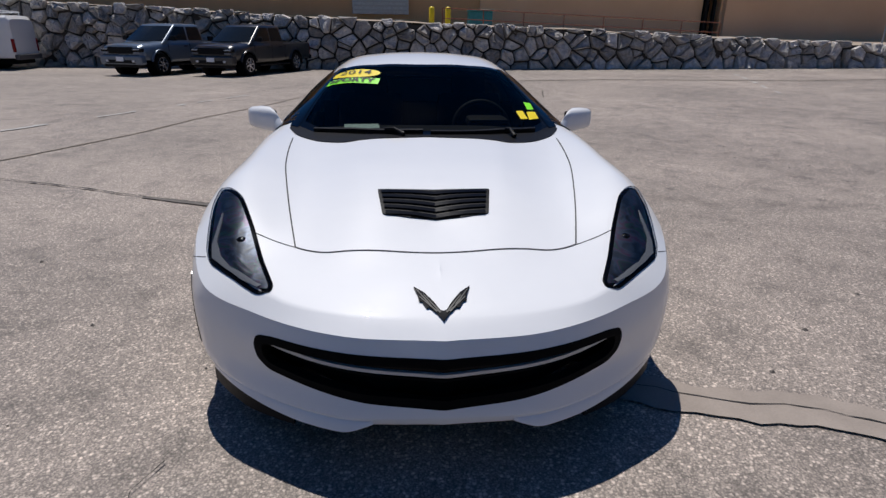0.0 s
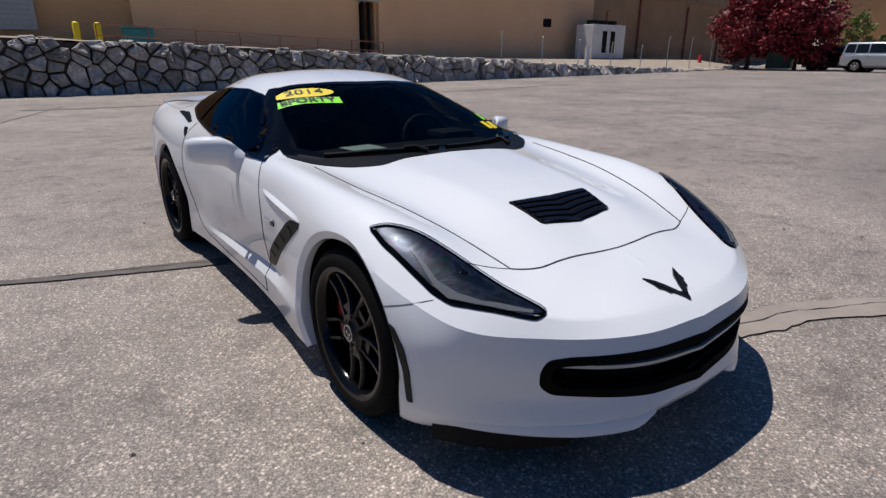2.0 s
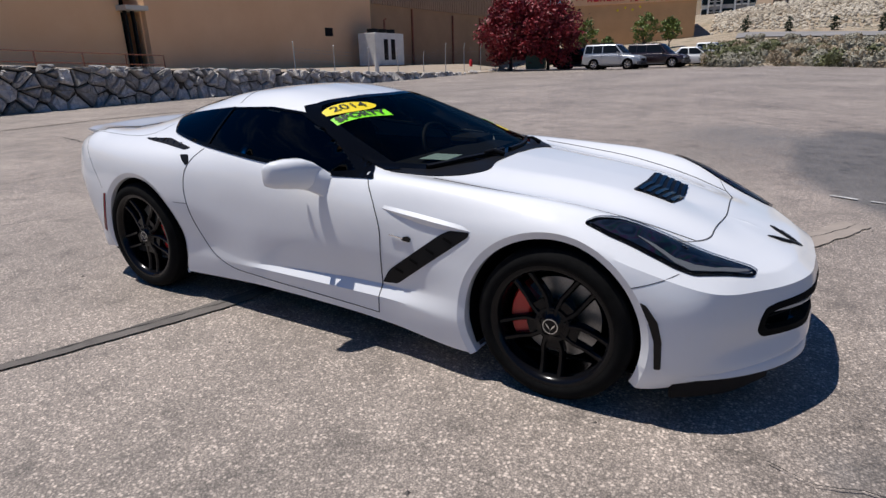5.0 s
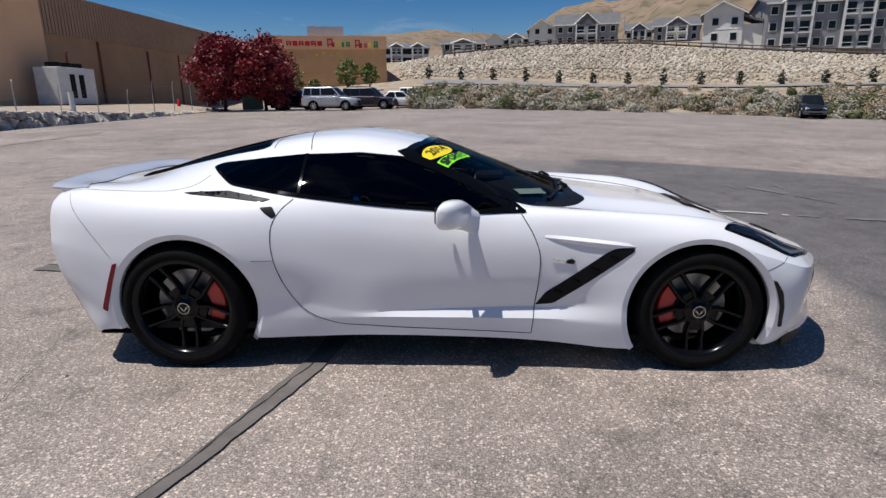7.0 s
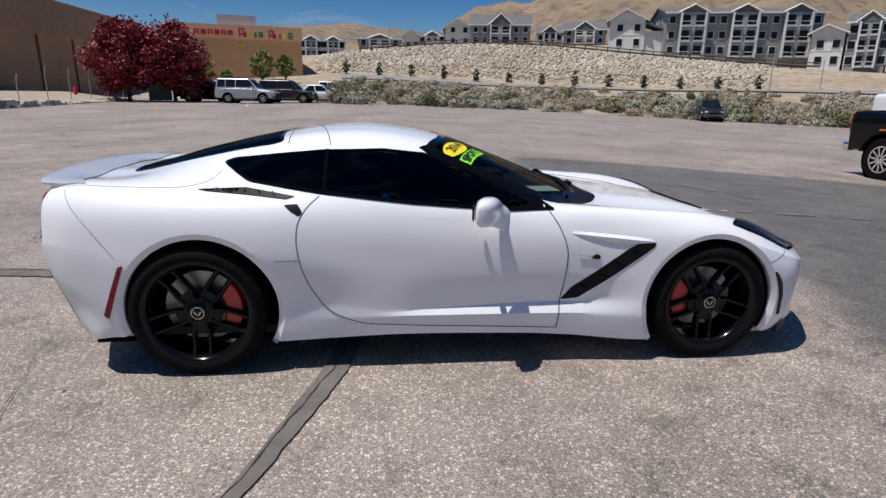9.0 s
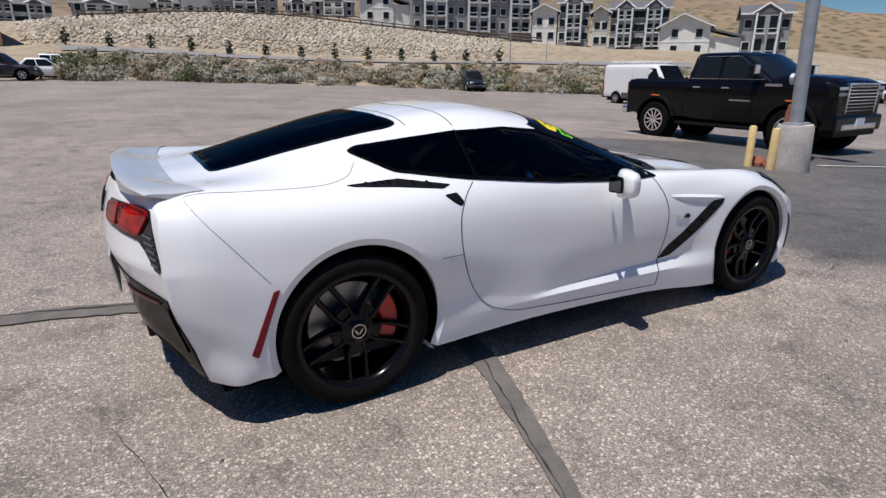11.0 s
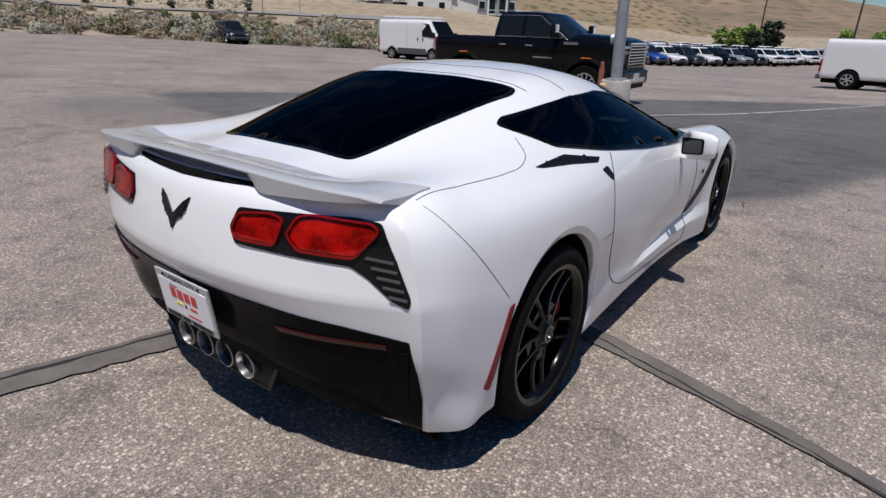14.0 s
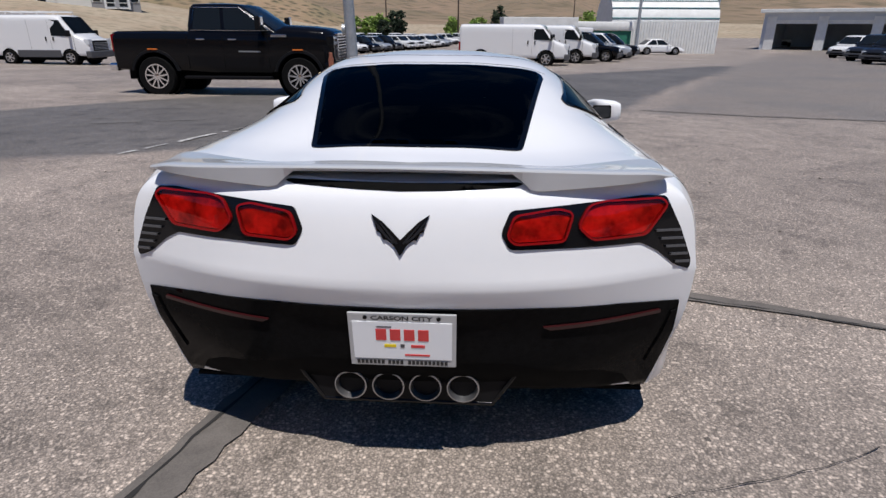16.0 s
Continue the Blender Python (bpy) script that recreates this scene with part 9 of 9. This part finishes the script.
# stone slope below the flats
RIPRAP = surface("pale_riprap", (0.33, 0.275, 0.20), (0.56, 0.50, 0.41), rough=0.95, scale=.12, fine=3, bump=0.3, depth=0.1, vary=0.25)
rr = random.Random(21)
lump = bmesh.new()
bmesh.ops.create_icosphere(lump, subdivisions=1, radius=1)
lump_v = [v.co.copy() for v in lump.verts]
lump_f = [[v.index for v in f.verts] for f in lump.faces]
lump.free()
verts, faces = [], []
az = -84.0
while az > -124:
    for k in range(30):
        stacked = k > 9  # the upper part is laid in courses, the foot is loose
        d = 95 + 24 * (k + (.12 if stacked else .9) * rr.random()) / 30
        if not stacked and rr.random() < .35:
            continue
        if az > -88 and d > 95 + 24 * (84 - 80 - az - 84 + 4) / 8 + 20:
            continue
        a = az + (rr.random() - .5) * .4
        x, y = spot(a, d)
        s = (.30 + .10 * rr.random()) if stacked else (.16 + .22 * rr.random())
        base = len(verts)
        rot = Euler((rr.random() * 6, rr.random() * 6, rr.random() * 6)).to_matrix()
        for c in lump_v:
            q = rot @ Vector((c.x * s * 1.25, c.y * s, c.z * s * .8)) * (.85 + .3 * rr.random())
            verts.append((x + q.x, y + q.y, land(a, d) + q.z * .8 + .1))
        faces += [[base + i for i in f] for f in lump_f]
    az -= .27
me = bpy.data.meshes.new("riprap")
me.from_pydata(verts, [], faces)
me.materials.append(RIPRAP)
tagged(new("riprap", me), "slope of tan broken stones below the flats", "stones", kind="stuff")
# dark guard fence along the top of the stones
FENCE_BROWN = surface("dark_brown_fence", (0.05, 0.035, 0.025), (0.10, 0.07, 0.05), rough=0.8)
bm = bmesh.new()
for a0 in np.arange(-88, -128, -1.0):
    p, q = spot(a0, 119.5), spot(a0 - 1.0, 119.5)
    z0, z1 = land(a0, 119.5), land(a0 - 1.0, 119.5)
    tube(bm, [(*p, z0 + 1.1), (*q, z1 + 1.1)], .10, 4)
    tube(bm, [(*p, z0 + .55), (*q, z1 + .55)], .16, 4)
    tube(bm, [(*p, z0 - .3), (*p, z0 + 1.2)], .11, 4)
tagged(part("fence", bm, FENCE_BROWN), "dark low fence along the top of the stone slope", "fence", kind="structure")
# a paved path half way up the bank
BANK_PAVING = surface("pale_grey_paving", (0.20, 0.19, 0.185), (0.27, 0.255, 0.245), rough=0.9, scale=.3, fine=8, bump=0.1)
bm = bmesh.new()
rows = []
for a0 in np.arange(-86, -142, -1.0):
    rows.append([bm.verts.new((*spot(a0, d), land(a0, d) + .14)) for d in (81.5, 86, 90.5)])
for a, b in zip(rows, rows[1:]):
    for i in range(2):
        bm.faces.new((a[i], b[i], b[i + 1], a[i + 1]))
bmesh.ops.recalc_face_normals(bm, faces=bm.faces)
tagged(part("bank_road", bm, BANK_PAVING), "narrow grey road across the bank", "road", kind="structure")

SAGE = surface("sagebrush_leaf", (0.27, 0.252, 0.19), (0.42, 0.395, 0.315), rough=0.9, scale=.35, fine=9, bump=0, vary=.10)
DRYGRASS = surface("dry_brush", (0.26, 0.20, 0.13), (0.42, 0.35, 0.25), rough=0.9, scale=.35, fine=9, bump=0, vary=.10)
GREENBUSH = surface("green_bush_leaf", (0.085, 0.095, 0.04), (0.16, 0.165, 0.075), rough=0.8, scale=.8, fine=9, bump=0, vary=.10)


def tufts(name, label, material, places, leaf, count, seed):
    """Bushes of several rounded puffs covered with small blades, joined: places are (x, y, z, radius, height)."""
    r = random.Random(seed)
    verts, faces = [], []
    for x, y, z, rad, h in places:
        puffs = [Vector((x, y, z + h * .55))]
        for _ in range(5):
            u, w = r.random() * 2 * math.pi, .35 + .4 * r.random()
            puffs.append(Vector((x + rad * w * math.cos(u), y + rad * w * math.sin(u), z + h * (.22 + .36 * r.random()))))
        for q in range(count):
            mid = puffs[q % 6]
            n = Vector((r.gauss(0, 1), r.gauss(0, 1), r.gauss(.35, 1))).normalized()
            lump = .82 + .30 * noise.noise(n * 2.2 + mid)
            c = mid + Vector((n.x * rad * .46, n.y * rad * .46, n.z * h * .40)) * lump * (1 - .22 * r.random() ** 2)
            c.z = max(c.z, z + .02)
            a = (n.cross(Vector((r.gauss(0, 1), r.gauss(0, 1), r.gauss(0, 1)))).normalized() + n * r.gauss(.25, .45)).normalized() * leaf * (.6 + .8 * r.random())
            b = n.cross(a).normalized() * leaf * .55
            k = len(verts)
            verts += [c - a * .5 - b * .5, c - a * .4 + b * .5, c + a * .6 + b * .3, c + a * .5 - b * .4]
            faces.append((k, k + 1, k + 2, k + 3))
    me = bpy.data.meshes.new(name)
    me.from_pydata(verts, [], faces)
    me.materials.append(material)
    return tagged(new(name, me), label, "bushes", kind="stuff")


br = random.Random(4)
sage, dry, green = [], [], []
for k in range(430):
    az = -84.5 - 56 * br.random()
    s = float(np.interp(-az, [-a for a in AZ], START))
    e = br.random() ** 1.3
    d = s - 1.2 + e * 27
    x, y = spot(az, d)
    z = land(az, max(d, s)) - .1
    big = 1.0 - .35 * e
    item = (x, y, z, big * (.7 + .8 * br.random()), big * (.8 + .95 * br.random()))
    (green if br.random() < .12 else dry if br.random() < .36 + .25 * e else sage).append(item)
for az, d, rad, h in ((-86.0, 50.5, 2.0, 2.3), (-87.2, 50.5, 1.9, 2.1), (-84.2, 54, 1.6, 1.7), (-129, 50, 1.6, 1.5), (-121, 52, 1.5, 1.4)):
    green.append((*spot(az, d), land(az, d) - .1, rad, h))
tufts("sagebrush", "grey-green sagebrush along the edge of the lot", SAGE, sage, .16, 520, 1)
tufts("dry_brush", "straw-coloured dry brush among the sagebrush", DRYGRASS, dry, .15, 440, 2)
tufts("green_brush", "greener bushes at the lot's edge", GREENBUSH, green, .18, 620, 3)

BARK = surface("dark_bark", (0.035, 0.025, 0.02), (0.09, 0.065, 0.05), rough=0.95, scale=4, fine=30, bump=0.5)
PLUM = surface("dark_red_leaf", (0.11, 0.009, 0.014), (0.28, 0.022, 0.030), rough=0.55, scale=1.2, fine=10, bump=0, vary=.35)
LEAF = surface("spring_green_leaf", (0.07, 0.11, 0.02), (0.19, 0.24, 0.06), rough=0.6, scale=1.2, fine=10, bump=0, vary=.35)
LEAF_FAR = surface("bright_spring_leaf", (0.12, 0.20, 0.03), (0.26, 0.36, 0.08), rough=0.6, scale=1.2, fine=10, bump=0, vary=.3)
NEEDLE = surface("dark_conifer", (0.015, 0.028, 0.014), (0.04, 0.06, 0.03), rough=0.8, scale=1.5, fine=10, bump=0, vary=.3)


def tree(label, x, y, z, height, spread, leaf_material, leaves=3600, leaf=.20, stem=.26, seed=1, group="", clumps=46):
    """A broad tree: tapered trunk, limbs and a crown of leaf clumps with gaps."""
    r = random.Random(seed)
    t = thing("tree", label, "tree", Matrix.Translation((x, y, z)), group)
    bm = bmesh.new()
    fork = height * .22
    tube(bm, [(0, 0, -.2), (.05, .02, fork * .5), (0, 0, fork)], [height * .030, height * .024, height * .02], 8)
    tips = []
    for k in range(clumps):
        u = 2 * math.pi * (k * .618 + .1 * r.random())
        v = (k + .5) / clumps
        zc = height * (stem + .06 + (1 - stem - .10) * v)
        reach = spread * math.sin(math.pi * min(1, .16 + .80 * v)) ** .7 * (.45 + .6 * r.random())
        tips.append(Vector((reach * math.cos(u), reach * math.sin(u), zc + r.gauss(0, .2))))
    for p in tips[::3]:
        mid = p * .45 + Vector((0, 0, fork * .45))
        tube(bm, [(0, 0, fork * .9), tuple(mid), tuple(p)], [height * .013, height * .008, height * .003], 5)
    part("trunk", bm, BARK, t, "dark trunk and limbs")
    verts, faces = [], []
    for k in range(leaves):
        c = r.choice(tips)
        s = spread * .30
        p = c + Vector((r.gauss(0, s * .55), r.gauss(0, s * .55), r.gauss(0, s * .42)))
        a = Vector((r.gauss(0, 1), r.gauss(0, 1), r.gauss(0, .8))).normalized() * leaf * (.6 + .7 * r.random())
        b = a.cross(Vector((r.gauss(0, 1), r.gauss(0, 1), r.gauss(0, 1)))).normalized() * leaf * .5
        i = len(verts)
        verts += [p - a, p - a * .1 + b, p + a, p + a * .1 - b]
        faces.append((i, i + 1, i + 2, i + 3))
    me = bpy.data.meshes.new("crown")
    me.from_pydata(verts, [], faces)
    me.materials.append(leaf_material)
    crown = new("crown", me)
    crown.parent = t
    return t


tree("broad dark red-leaved plum tree beside the hall", 45.4, 20.2, soil(45.4, 20.2), 5.9, 2.55, PLUM, 9000, leaf=.17, stem=.16, seed=2, group="plum trees")
tree("dark red-leaved plum tree beside the parked cars", 45.6, 16.8, soil(45.6, 16.8), 5.6, 2.4, PLUM, 8000, leaf=.17, stem=.14, seed=5, group="plum trees")
for k, (x, y, h) in enumerate(((70, 21.5, 4.2), (72, 15, 4.4), (74, 12.5, 3.6), (69, 18.5, 2.2))):
    az = math.degrees(math.atan2(-(x + 3.7), y))
    tree("young spring-green tree near the theatre", x, y, land(az, math.hypot(x + 3.7, y)) - .1, h, h * .32, LEAF, 900, seed=20 + k, group="young trees", clumps=20)
for k, (x, y, h, s, leaf) in enumerate(((22.6, -112, 4.4, 1.5, LEAF_FAR), (20.3, -113, 4.8, 1.6, LEAF_FAR), (18.1, -112, 5.0, 1.5, LEAF_FAR), (16.0, -114, 5.5, 1.3, NEEDLE), (14.3, -112, 5.7, 1.2, NEEDLE), (17.0, -110, 4.0, 1.2, NEEDLE), (4.4, -112, 4.5, 1.5, LEAF_FAR), (-.3, -113, 4.4, 1.7, LEAF_FAR), (-4.35, -112, 6.2, 1.7, NEEDLE), (-21.6, -115, 5.6, 2.2, LEAF_FAR))):
    tree("spring-green tree behind the parked rows" if leaf == LEAF_FAR else "dark green tree behind the parked rows", x, y, -1.6, h, s, leaf, 1500, leaf=.26, seed=40 + k, group="far trees", clumps=24)
for k in range(13):
    az = -86.5 - 3.1 * k
    d = 92.0 + (k % 3)
    x, y = spot(az, d)
    tree("small dark conifer planted on the bank", x, y, land(az, d) - .1, 1.7 + .5 * br.random(), .50, NEEDLE, 700, leaf=.10, stem=.02, seed=60 + k, group="small conifers", clumps=44)

# utility poles far to the south
for k, (x, y, h) in enumerate(((3.2, -108, 13), (-24, -150, 11), (19, -126, 12), (-33.5, -84, 10), (-14.6, -52, 8.5), (62.1, -45.3, 4.2), (121.3, -1.4, 5.2), (110.5, -29.5, 5.4), (70.9, -58.7, 4.0))):
    bm = bmesh.new()
    tube(bm, [(0, 0, -.5), (0, 0, h)], [.16, .11] if k < 5 else [.07, .05], 8)
    if k < 3:
        tube(bm, [(-1.0, 0, h - .8), (1.0, 0, h - .8)], .07, 5)
        tube(bm, [(-.8, 0, h - 1.5), (.8, 0, h - 1.5)], .06, 5)
    ob = part("utility_pole", bm, BARK if k < 3 else GALV)
    gz = soil(x, y) if k < 5 else land(math.degrees(math.atan2(-(x + 3.7), y)), math.hypot(x + 3.7, y))
    ob.location = (x, y, gz)
    tagged(ob, "tall dark wooden utility pole" if k < 3 else "slim grey steel lamp pole in the yard", "pole", "far poles")
